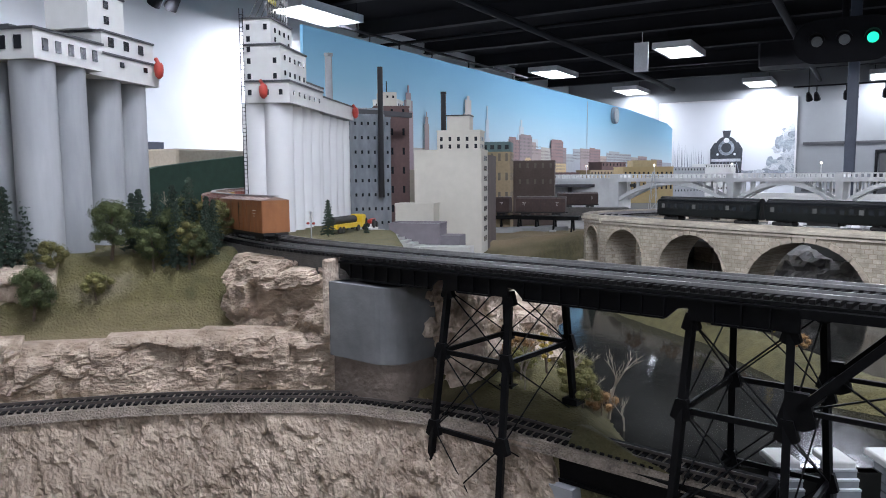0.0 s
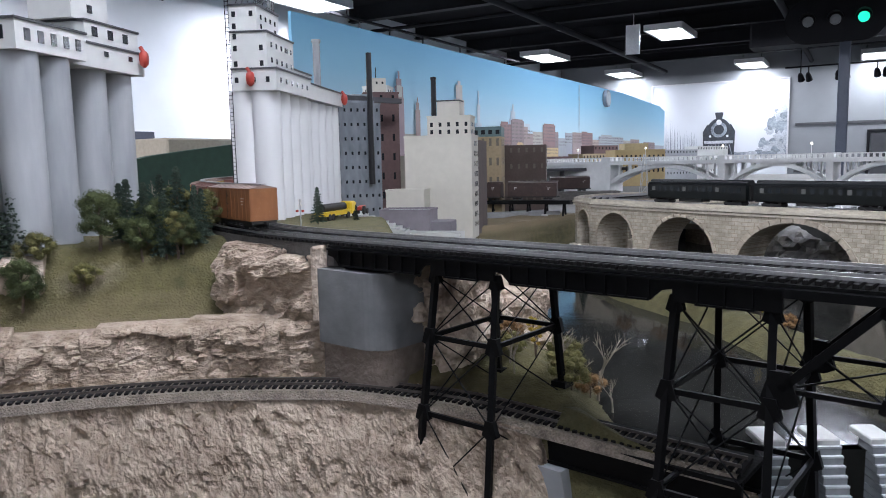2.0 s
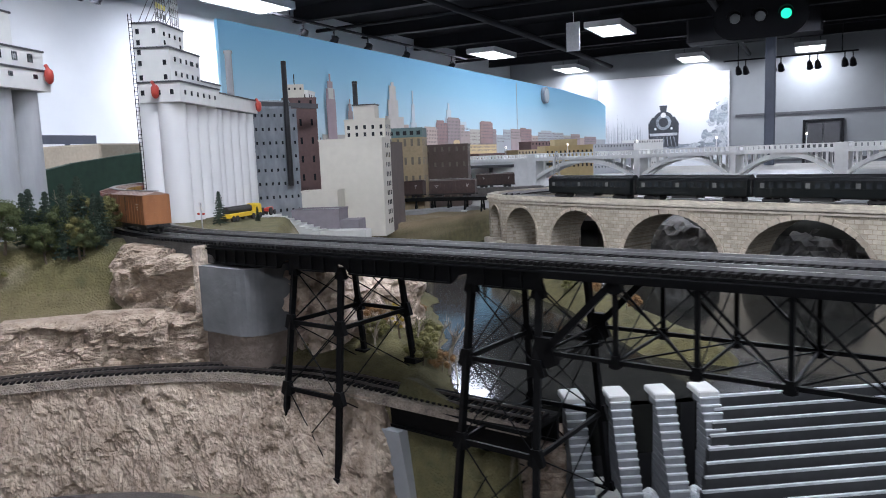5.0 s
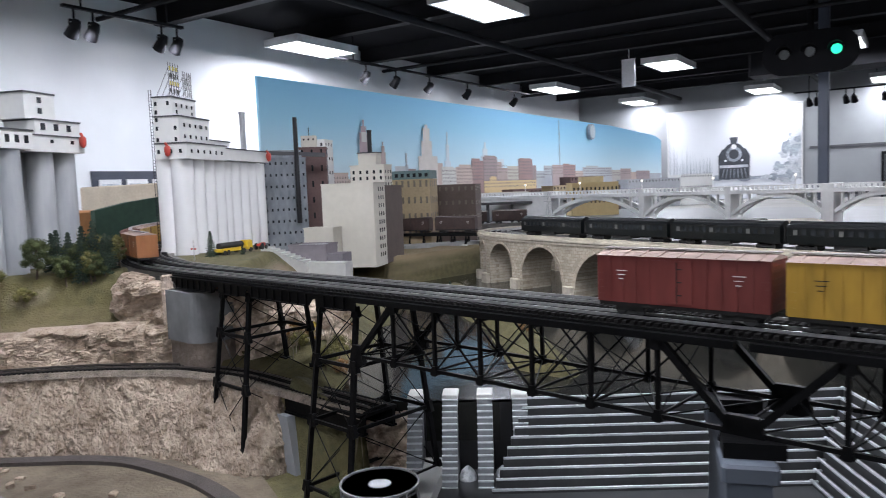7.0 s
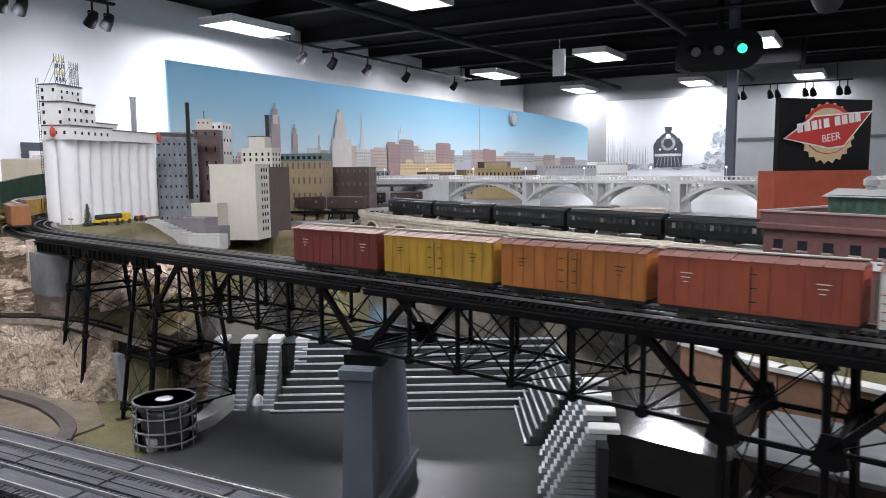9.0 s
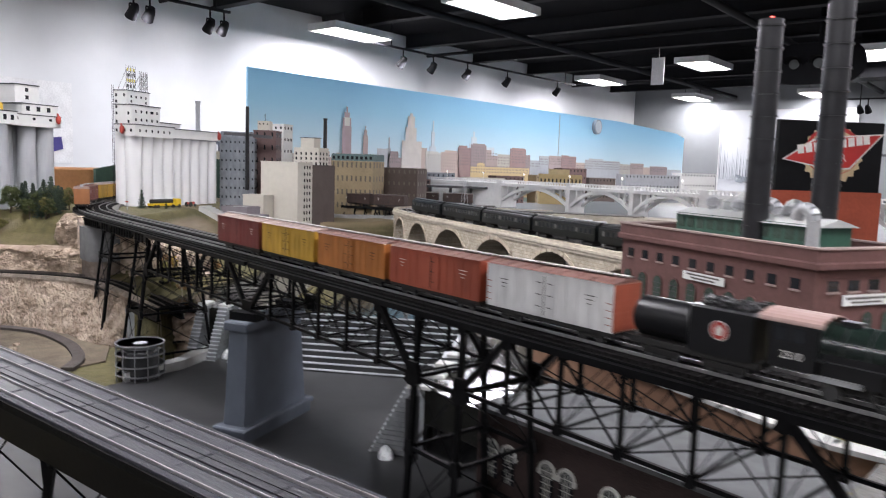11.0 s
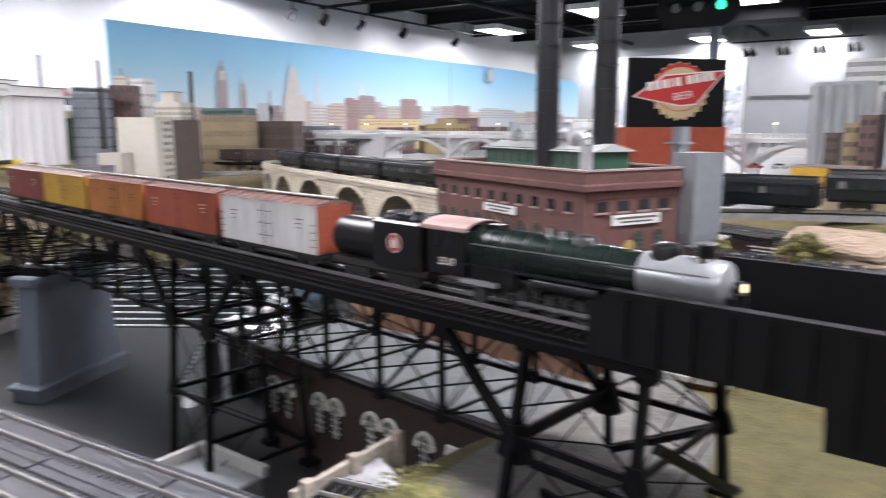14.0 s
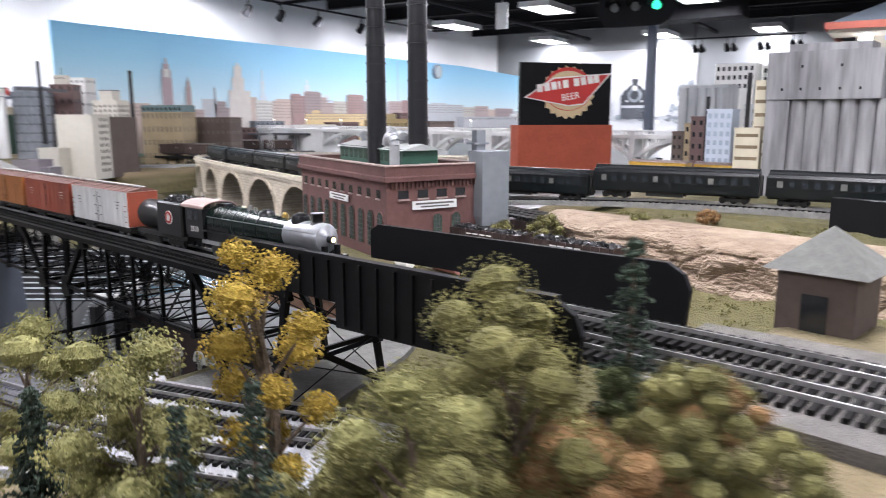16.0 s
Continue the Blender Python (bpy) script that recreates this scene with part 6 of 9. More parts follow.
def cowl(x, y, turn=0):
    """A ventilator with a bent hood."""
    m = pose(x, y, 0, 0, 0, turn)
    s = Shape(m)
    for i in range(7):
        a, b = math.pi / 2 * i / 6 * 1.7, math.pi / 2 * (i + 1) / 6 * 1.7
        s.rod((-0.022 + 0.022 * math.cos(a), 0, 1.70 + 0.026 * math.sin(a)), (-0.022 + 0.022 * math.cos(b), 0, 1.70 + 0.026 * math.sin(b)), 0.014, 0.0145, 14)
    s.rod((0, 0, 1.628), (0, 0, 1.70), 0.014, n=14)
    s.span(-0.02, 0.02, -0.02, 0.02, 1.626, 1.64)
    part("vent_cowl", s, GALV, ph_, "bent white ventilator hood", smooth=True)


cowl(0.575, 0.06)
cowl(0.42, 0.20)
cowl(0.33, 0.22)
for k, (cx, cy, top) in enumerate(((0.372, 0.105, 2.155), (0.500, 0.175, 2.18))):
    s = Shape().rod((cx, cy, 1.62), (cx, cy, top), 0.029, 0.027, 24)
    ch = part("chimney", s, CHIMNEY, ph_, "black riveted chimney", smooth=True)
    for j in range(10):
        z = 1.67 + j * 0.052
        part("chimney_band", Shape().rod((cx, cy, z), (cx, cy, z + 0.004), 0.0305, n=24), CHIMNEY, ch, smooth=True)
    part("beacon", Shape().rod((cx, cy, top), (cx, cy, top + 0.008), 0.004, n=10), glowing("red beacon", (1.0, 0.12, 0.1), 2.0), ch, "red warning light")
# grey hopper and coal cars beside it
hp = thing("hopper_tower", "grey sheet-metal hopper tower beside the power house", "hopper tower", pose(1.162, 1.862, 0, 0, 0, -27.4))
HOP = material("blue grey sheet metal", (0.20, 0.215, 0.235), 0.6, vary=0.12, scale=14)
part("bin", Shape().span(0, 0.072, 0, 0.09, 1.50, 1.683), HOP, hp)
part("chute", Shape().add([(0, 0, 1.5), (0.072, 0, 1.5), (0.072, 0.09, 1.5), (0, 0.09, 1.5), (0.035, 0.025, 1.42), (0.065, 0.025, 1.42), (0.065, 0.06, 1.42), (0.035, 0.06, 1.42)], [(0, 1, 5, 4), (1, 2, 6, 5), (2, 3, 7, 6), (3, 0, 4, 7), (4, 5, 6, 7)]), HOP, hp)
part("leg_shaft", Shape().span(-0.03, -0.004, 0.03, 0.06, 1.39, 1.74), HOP, hp)
part("walkway", Shape().span(-0.045, 0.0, 0.02, 0.07, 1.70, 1.705), HOP, hp)
for x, y in ((0.0, 0.0), (0.062, 0.0), (0.0, 0.08), (0.062, 0.08)):
    part("foot", Shape().span(x, x + 0.01, y, y + 0.01, 1.38, 1.50), HOP, hp)

# ---------------------------------------------------------------- brick mill below the trestle, quay and pump blocks
BM = TR @ pose(1.945, 0.205, 0, 0, 0, 2.0)
bm_ = thing("riverside_mill", "dark brown brick riverside mill with white-rimmed arched windows", "mill building", BM)
BRN = material("dark brown mill brick", (0.032, 0.019, 0.017), 0.85, vary=0.25, scale=40, bump=0.15, bump_scale=300)
part("wall", Shape().span(0, 0.70, 0, 0.235, 1.05, 1.30), BRN, bm_)
part("roof", Shape().span(-0.008, 0.708, -0.006, 0.241, 1.30, 1.308), material("flat grey felt roof", (0.115, 0.118, 0.122), 0.9, vary=0.25, scale=9, bump=0.05, spec=0.2), bm_)
RIM = material("pale stone window rim", (0.52, 0.52, 0.48), 0.8)
for i, x in enumerate((0.043, 0.089, 0.187, 0.233, 0.329, 0.375, 0.458)):
    m = pose(x, 0, 0.014)
    n = 10
    def ol(k, z0=1.155, w=0.03, h=0.075):
        r = w / 2 + k
        return [(-r, z0), (r, z0)] + [(r * math.cos(math.pi * j / n), z0 + h - w / 2 + r * math.sin(math.pi * j / n)) for j in range(n + 1)]
    wdw = part("window", Shape(m).plate(ol(0), -0.002, 0.001), DARKWIN, bm_)
    s = Shape(m)
    for j in range(n):
        a, b = math.pi * j / n, math.pi * (j + 1) / n
        s.plate([((0.015 + k) * math.cos(t), 1.215 + (0.015 + k) * math.sin(t)) for t, k in ((a, 0), (b, 0), (b, 0.005), (a, 0.005))], -0.005, 0.001)
    s.span(-0.022, -0.013, -0.005, 0.001, 1.206, 1.215).span(0.013, 0.022, -0.005, 0.001, 1.206, 1.215)
    part("window_rim", s, RIM, wdw, "pale arched stone rim")
    for k in range(5):
        part("glazing_bar", Shape(m).span(-0.014, 0.014, -0.003, -0.002, 1.166 + k * 0.012, 1.167 + k * 0.012), RIM, wdw)
    for xx in (-0.006, 0.0, 0.006):
        part("glazing_bar", Shape(m).span(xx - 0.0006, xx + 0.0006, -0.0033, -0.002, 1.156, 1.228), RIM, wdw)
part("gateway", Shape(pose(0.038, 0, 0.012)).plate([(0.47, 1.06), (0.56, 1.06), (0.56, 1.205), (0.55, 1.222), (0.48, 1.222), (0.47, 1.205)], -0.003, 0.001), TRIM_DARK, bm_)
part("gateway_rim", Shape(pose(0.038, 0, 0.012)).plate([(0.462, 1.19), (0.47, 1.19), (0.478, 1.222), (0.552, 1.222), (0.56, 1.19), (0.568, 1.19), (0.56, 1.23), (0.47, 1.23)], -0.005, 0.001), RIM, bm_)
qy = thing("quay_wall", "brown timber quay wall with a pale capping", "quay wall", TR)
QM = material("orange brown quay boards", (0.24, 0.13, 0.08), 0.8, vary=0.2, scale=20)
for (a, b), (c, e) in zip(QUAY[1:4], QUAY[2:5]):
    ln = math.hypot(c - a, e - b)
    m = pose(a, b, 0, 0, 0, math.degrees(math.atan2(e - b, c - a)))
    part("wall", Shape(m).span(0, ln, -0.02, 0.01, 1.15, 1.345), QM, qy)
    part("capping", Shape(m).span(-0.005, ln + 0.005, -0.026, 0.014, 1.345, 1.354), CONCRETE, qy)
pb = thing("pump_house_roof", "pale flat pump house with a round vent at the water's edge", "pump house", TR @ pose(2.06, -0.12, 0, 0, 0, 8))
part("slab", Shape().bevel(0, 0.16, 0, 0.14, 1.06, 1.165, 0.004), GREYCONC, pb)
part("kerb", Shape().span(-0.006, 0.166, 0.134, 0.146, 1.165, 1.185).span(-0.006, 0.006, 0, 0.134, 1.165, 1.185), CONCRETE, pb)
part("tank", Shape().lathe([(0.05, 1.06), (0.05, 1.15), (0.046, 1.155), (0.001, 1.156)], 24, pose(0.17, -0.03, 0)), CONCRETE, pb, smooth=True)
solo("lock_wall", Shape(TR @ pose(2.28, -0.16, 0, 0, 0, 38)).span(0, 0.24, 0, 0.03, 1.06, 1.19), CONCRETE, "white lock wall slanting through the pool", "lock wall")

# caged tank at the foot of the towers
ct = thing("caged_tank", "dark round tank inside a grey hooped cage", "tank", TR @ pose(0.650, -0.062, 0))
part("tank", Shape().lathe([(0.056, 1.05), (0.056, 1.175), (0.052, 1.182), (0.045, 1.188), (0.001, 1.19)], 28), material("black tank", (0.02, 0.021, 0.023), 0.4), ct, smooth=True)
part("tank_lid", Shape().lathe([(0.049, 1.186), (0.049, 1.192), (0.030, 1.200), (0.001, 1.204)], 28), GREYCONC, ct, smooth=True)
CG = material("grey cage bar", (0.20, 0.205, 0.21), 0.5)
for z in (1.075, 1.105, 1.135, 1.17, 1.203):
    part("hoop", Shape().lathe([(0.0713, z - 0.0018), (0.0749, z - 0.0018), (0.0749, z + 0.0018), (0.0713, z + 0.0018), (0.0713, z - 0.0018)], 32), CG, ct)
for i in range(12):
    a = 6.28319 * i / 12
    part("upright", Shape().rod((0.073 * math.cos(a), 0.073 * math.sin(a), 1.04), (0.073 * math.cos(a), 0.073 * math.sin(a), 1.205), 0.0017, n=5), CG, ct)
    part("bracket", Shape().rod((0.073 * math.cos(a), 0.073 * math.sin(a), 1.19), (0.05 * math.cos(a), 0.05 * math.sin(a), 1.175), 0.0014, n=5), CG, ct)

# ---------------------------------------------------------------- beer sign on its brick stand
SGM = pose(0.307, 3.952, 0, 0, 0, 47.5)
bs_ = thing("brewery_sign", "black billboard with a red diamond on an orange brick base", "billboard", SGM)
part("base", Shape().span(-0.01, 0.60, 0.0, 0.12, 1.40, 1.727), ORANGEBRICK, bs_)
part("panel", Shape().span(0, 0.58, 0.0, 0.03, 1.727, 2.085), FASCIA, bs_)
CAPC = material("cream bottle cap", (0.62, 0.48, 0.28), 0.6, vary=0.1, scale=10)
SRED = material("sign red", (0.55, 0.035, 0.03), 0.5, vary=0.08, scale=10)
SWHITE = material("sign white", (0.8, 0.78, 0.74), 0.6)
cxs, czs = 0.30, 1.915
capo = [(cxs + (0.155 if i % 2 else 0.138) * 1.12 * math.cos(6.28319 * i / 42), czs + (0.155 if i % 2 else 0.138) * math.sin(6.28319 * i / 42)) for i in range(42)]
part("bottle_cap", Shape().plate(capo, -0.004, 0.0), CAPC, bs_, "cream bottle cap shape")
part("cap_disc", Shape().plate([(cxs + 0.155 * math.cos(6.28319 * i / 40), czs + 0.02 + 0.125 * math.sin(6.28319 * i / 40)) for i in range(40)], -0.007, -0.004), SRED, bs_, "red cap disc")
part("cap_rim", Shape().plate([(cxs + 0.145 * math.cos(6.28319 * i / 40), czs + 0.012 + 0.113 * math.sin(6.28319 * i / 40)) for i in range(40)], -0.0085, -0.007), CAPC, bs_)
part("diamond_edge", Shape().plate([(0.02, 1.885), (0.20, 2.0), (0.575, 2.03), (0.40, 1.845), (0.30, 1.835)], -0.0105, -0.0085), SWHITE, bs_)
part("diamond", Shape().plate([(0.035, 1.887), (0.205, 1.993), (0.558, 2.022), (0.395, 1.853), (0.30, 1.843)], -0.012, -0.0105), SRED, bs_, "red diamond")
tilt = pose(0.30, -0.0125, 1.945, 0, -9, 0)
lb = Shape(tilt)
for i, x in enumerate((-0.20, -0.155, -0.11, -0.065, -0.035, 0.035, 0.08, 0.125, 0.165)):
    lb.span(x, x + (0.034 if i != 3 else 0.014), -0.0015, 0.0, 0.0, 0.045)
part("lettering_bar", lb, SWHITE, bs_, "row of white letter bars")


def lettering(text, size, m, mat, parent, name="lettering", thick=0.0006):
    cu = bpy.data.curves.new(name, "FONT")
    cu.body, cu.size, cu.extrude, cu.align_x = text, size, thick, "CENTER"
    tmp = bpy.data.objects.new(name, cu)
    scene.collection.objects.link(tmp)
    me = bpy.data.meshes.new_from_object(tmp.evaluated_get(bpy.context.evaluated_depsgraph_get()))
    bpy.data.objects.remove(tmp)
    me.materials.append(mat)
    ob = new(name, me)
    ob.parent = parent
    ob.matrix_basis = m
    return ob


lettering("BEER", 0.055, pose(0.315, -0.0135, 1.875, 90, -9, 0), SWHITE, bs_)

# ---------------------------------------------------------------- trains
def poly_at(pts, s):
    """Place and heading at distance s along even points."""
    gap = (pts[1] - pts[0]).length
    i = min(len(pts) - 2, max(0, int(s / gap)))
    p = pts[i].lerp(pts[i + 1], min(1, max(0, s / gap - i)))
    d = pts[i + 1] - pts[i]
    return p, math.degrees(math.atan2(d.y, d.x))


UNDER = material("grimy black underframe", (0.018, 0.017, 0.016), 0.7, vary=0.3, scale=60)
WHEEL = material("worn wheel steel", (0.10, 0.10, 0.10), 0.45, metal=0.7)
CATWALK = material("grey roof walk", (0.30, 0.28, 0.27), 0.8)


def truck(parent, x):
    t = part("truck", Shape().span(x - 0.022, x + 0.022, -0.020, -0.017, 0.007, 0.014).span(x - 0.022, x + 0.022, 0.017, 0.020, 0.007, 0.014).span(x - 0.005, x + 0.005, -0.019, 0.019, 0.008, 0.018), UNDER, parent)
    for dx in (-0.015, 0.015):
        part("wheelset", Shape(pose(x + dx, 0, 0)).rod((0, -0.018, 0.0088), (0, -0.014, 0.0088), 0.0088, n=16).rod((0, 0.014, 0.0088), (0, 0.018, 0.0088), 0.0088, n=16).rod((0, -0.014, 0.0088), (0, 0.014, 0.0088), 0.002, n=6), WHEEL, t)


def boxcar(colour_mat, end_mat, roof_mat, label, L=0.248, W=0.062, H=0.068, reefer=False):
    t = thing("boxcar", label, "boxcar")
    z0 = 0.021
    b = part("body", Shape().span(-L / 2, L / 2, -W / 2, W / 2, z0, z0 + H), colour_mat, t)
    rf = Shape()
    rf.add([(-L / 2 - 0.002, -W / 2 - 0.002, z0 + H), (L / 2 + 0.002, -W / 2 - 0.002, z0 + H), (L / 2 + 0.002, 0, z0 + H + 0.007), (-L / 2 - 0.002, 0, z0 + H + 0.007), (-L / 2 - 0.002, W / 2 + 0.002, z0 + H), (L / 2 + 0.002, W / 2 + 0.002, z0 + H)],
           [(0, 1, 2, 3), (3, 2, 5, 4), (0, 3, 4), (1, 5, 2), (0, 4, 5, 1)])
    part("roof", rf, roof_mat, t)
    for i in range(9):
        x = -L / 2 + (i + 0.5) * L / 9
        part("roof_rib", Shape().bar((x, -W / 2, z0 + H + 0.0005), (x, 0, z0 + H + 0.0075), 0.003, 0.0018).bar((x, 0, z0 + H + 0.0075), (x, W / 2, z0 + H + 0.0005), 0.003, 0.0018), roof_mat, t)
    part("roof_walk", Shape().span(-L / 2 - 0.004, L / 2 + 0.004, -0.006, 0.006, z0 + H + 0.008, z0 + H + 0.0098), CATWALK, t)
    for sx in (-1, 1):
        e = part("end", Shape().span(sx * L / 2 - (0.001 if sx > 0 else 0.0015), sx * L / 2 + (0.0015 if sx > 0 else 0.001), -W / 2 + 0.001, W / 2 - 0.001, z0 + 0.001, z0 + H - 0.001), end_mat, t)
        for k in range(7):
            part("end_rib", Shape().span(sx * L / 2 - 0.002, sx * L / 2 + 0.002, -W / 2 + 0.004, W / 2 - 0.004, z0 + 0.008 + k * 0.0085, z0 + 0.0105 + k * 0.0085), end_mat, e)
        part("ladder", Shape().span(sx * (L / 2 - 0.006) - 0.004, sx * (L / 2 - 0.006) + 0.004, -W / 2 - 0.0016, -W / 2 - 0.0008, z0 + 0.01, z0 + 0.0112).span(sx * (L / 2 - 0.006) - 0.004, sx * (L / 2 - 0.006) + 0.004, -W / 2 - 0.0016, -W / 2 - 0.0008, z0 + 0.02, z0 + 0.0212).span(sx * (L / 2 - 0.006) - 0.004, sx * (L / 2 - 0.006) + 0.004, -W / 2 - 0.0016, -W / 2 - 0.0008, z0 + 0.03, z0 + 0.0312).span(sx * (L / 2 - 0.006) - 0.004, sx * (L / 2 - 0.006) + 0.004, -W / 2 - 0.0016, -W / 2 - 0.0008, z0 + 0.04, z0 + 0.0412), end_mat, t)
        part("coupler", Shape().bar((sx * L / 2, 0, z0 - 0.004), (sx * (L / 2 + 0.013), 0, z0 - 0.004), 0.005, 0.005), UNDER, t)
        truck(t, sx * (L / 2 - 0.045))
    part("sill", Shape().span(-L / 2, L / 2, -W / 2 + 0.003, W / 2 - 0.003, z0 - 0.006, z0), UNDER, t)
    for sy in (-1, 1):
        y0, y1 = (-W / 2 - 0.0016, -W / 2) if sy < 0 else (W / 2, W / 2 + 0.0016)
        dw = 0.03 if reefer else 0.044
        d_ = part("door", Shape().span(-dw / 2, dw / 2, y0, y1, z0 + 0.004, z0 + H - 0.005), colour_mat, t)
        h0, h1 = (y0 - 0.0008, y0) if sy < 0 else (y1, y1 + 0.0008)
        part("door_seam", Shape().span(-0.0005, 0.0005, h0, h1, z0 + 0.004, z0 + H - 0.005), UNDER, d_)
        for hx in (-dw / 2 + 0.004, dw / 2 - 0.004) if reefer else (0.004,):
            for hz_ in (0.016, 0.034, 0.052):
                part("hinge", Shape().span(hx - 0.004, hx + 0.004, h0, h1, z0 + hz_ - 0.0007, z0 + hz_ + 0.0007), UNDER, d_)
        if not reefer:
            part("door_track", Shape().span(-dw / 2 - 0.03, dw / 2, h0, h1, z0 + H - 0.006, z0 + H - 0.0045), colour_mat, d_)
        yy0, yy1 = (-W / 2 - 0.0008, -W / 2) if sy < 0 else (W / 2, W / 2 + 0.0008)
        for i in range(1, 12):
            x = -L / 2 + i * L / 12
            if abs(x) > dw / 2 + 0.004:
                part("side_rib", Shape().span(x - 0.0006, x + 0.0006, yy0, yy1, z0 + 0.001, z0 + H - 0.001), colour_mat, t)
        for cx in (-0.085, 0.085):
            for k in range(3):
                part("lettering_bar", Shape().span(cx - 0.008 + 0.002 * k, cx + 0.009 - 0.003 * k, yy0 - 0.0005 if sy < 0 else yy1, yy0 if sy < 0 else yy1 + 0.0005, z0 + 0.046 - k * 0.006, z0 + 0.0472 - k * 0.006), UNDER if reefer else SWHITE, t)
    return t


def carpaint(name, c):
    return material(name, c, 0.5, vary=0.28, scale=22, bump=0.05, bump_scale=300, stretch=(1, 1, 0.3))


P_WHITE, P_REDOX, P_ORANGE, P_YELLOW, P_DKRED, P_TAN = (carpaint(n, c) for n, c in (("aluminium white car paint", (0.66, 0.66, 0.65)), ("oxide red car paint", (0.27, 0.06, 0.032)), ("orange car paint", (0.36, 0.13, 0.03)), ("yellow car paint", (0.46, 0.27, 0.035)), ("dark red car paint", (0.15, 0.03, 0.025)), ("brown orange car paint", (0.32, 0.13, 0.05))))
R_PALE = material("pale dusty car roof", (0.30, 0.22, 0.19), 0.7, vary=0.2, scale=30)
R_BROWN = material("brown car roof", (0.14, 0.065, 0.052), 0.7, vary=0.2, scale=30)
specs = [(P_WHITE, P_REDOX, R_BROWN, "white wooden reefer car with red ends", True), (P_REDOX, P_REDOX, R_BROWN, "oxide red boxcar with a small white emblem", False), (P_ORANGE, P_ORANGE, R_BROWN, "orange wooden reefer car with brown roof", True), (P_YELLOW, P_YELLOW, R_PALE, "yellow wooden reefer car with a pale roof", True),
         (P_DKRED, P_DKRED, R_PALE, "dark red boxcar with a pale roof", False), (P_TAN, P_TAN, R_PALE, "brown orange boxcar with wooden sides", False), (P_DKRED, P_DKRED, R_BROWN, "dark red boxcar with a brown roof", False), (P_YELLOW, P_YELLOW, R_PALE, "yellow wooden reefer car with a pale roof", True), (P_YELLOW, P_DKRED, R_PALE, "yellow reefer car with dark ends", True),
         (P_REDOX, P_REDOX, R_BROWN, "oxide red boxcar with a small white emblem", False)]
LINE = curve_points([Vector(p) for p in TRAINLINE], 0.01)
RAILZ = 0.0095
FRONT = 3.00                          # where the engine's front stands along the trestle
TENDER_END = FRONT - 0.581


def place_on(line, s, m=TR):
    p, a = poly_at(line, s)
    return m @ pose(p.x, p.y, p.z + RAILZ, 0, 0, a + 180)


def s_of(u):
    return min(range(len(LINE)), key=lambda i: abs(LINE[i].x - u) + (10 if LINE[i].x < -0.3 else 0)) * 0.01


S0 = s_of(TENDER_END)
built = {}
for k, (a, b, c, lab, rf) in enumerate(specs):
    key = (a.name, b.name, c.name, rf)
    # five cars behind the engine, the rest of the cut on the curve by the elevators
    m = place_on(LINE, S0 + 0.014 + 0.128 + k * 0.2685 + (0.0 if k < 5 else 1.57))
    if key not in built:
        built[key] = boxcar(a, b, c, lab, reefer=rf)
        tagged(built[key], group="freight train cars")
        built[key].matrix_basis = m
    else:
        copy_thing(built[key], m)

# steam locomotive: x forward from the back of its tender
LM = place_on(LINE, S0) @ Matrix.Scale(0.96, 4)
lo = thing("steam_locomotive", "large black and green steam locomotive with silver smokebox", "locomotive", LM)
LBLACK = material("satin black engine paint", (0.008, 0.008, 0.009), 0.3, vary=0.25, scale=40)
LGREEN = material("dark green boiler jacket", (0.008, 0.015, 0.012), 0.22, vary=0.2, scale=30)
LSILVER = material("graphite silver smokebox", (0.42, 0.43, 0.45), 0.35, metal=0.6, vary=0.12, scale=40)
LROOF = material("oxide cab roof", (0.30, 0.20, 0.18), 0.42, vary=0.2, scale=40)
STEEL = material("bright valve gear steel", (0.5, 0.5, 0.5), 0.3, metal=0.9)
# tender
part("tender_frame", Shape().span(0.008, 0.195, -0.026, 0.026, 0.018, 0.026), UNDER, lo)
part("tender_tank", Shape(pose(0, 0, 0.053)).lathe([(0.004, 0.006), (0.022, 0.008), (0.0275, 0.014), (0.0275, 0.10)], 28, axis="x"), LBLACK, lo, smooth=True)
part("coal_bunker", Shape().bevel(0.098, 0.188, -0.031, 0.031, 0.026, 0.086, 0.003), LBLACK, lo)
coal = Shape()
for i in range(90):
    coal.box(0, 0, 0, rnd(0.004, 0.008), rnd(0.004, 0.008), rnd(0.004, 0.007), pose(rnd(0.106, 0.182), rnd(-0.024, 0.024), 0.086 + rnd(0, 0.006), rnd(0, 90), rnd(0, 90), rnd(0, 90)))
tagged(part("coal_load", coal, material("coal", (0.02, 0.02, 0.021), 0.35, vary=0.4, scale=80), lo), kind="stuff")
EMB = material("red herald ring", (0.45, 0.05, 0.04), 0.5)
for sy in (-1, 1):
    em = part("herald", Shape().rod((0.143, sy * 0.031, 0.058), (0.143, sy * 0.0318, 0.058), 0.0125, n=24), SWHITE, lo, "round red and white herald")
    part("herald_ring", Shape().rod((0.143, sy * 0.0318, 0.058), (0.143, sy * 0.0323, 0.058), 0.0112, n=24), EMB, em)
    part("herald_centre", Shape().plate([(0.139, 0.052), (0.147, 0.052), (0.149, 0.060), (0.143, 0.066), (0.138, 0.060)], *sorted((sy * 0.0323, sy * 0.0327))), SWHITE, em)
for x in (0.035, 0.055, 0.075, 0.125, 0.145, 0.165):
    part("tender_wheelset", Shape(pose(x, 0, 0)).rod((0, -0.018, 0.0092), (0, -0.014, 0.0092), 0.0092, n=16).rod((0, 0.014, 0.0092), (0, 0.018, 0.0092), 0.0092, n=16), WHEEL, lo)
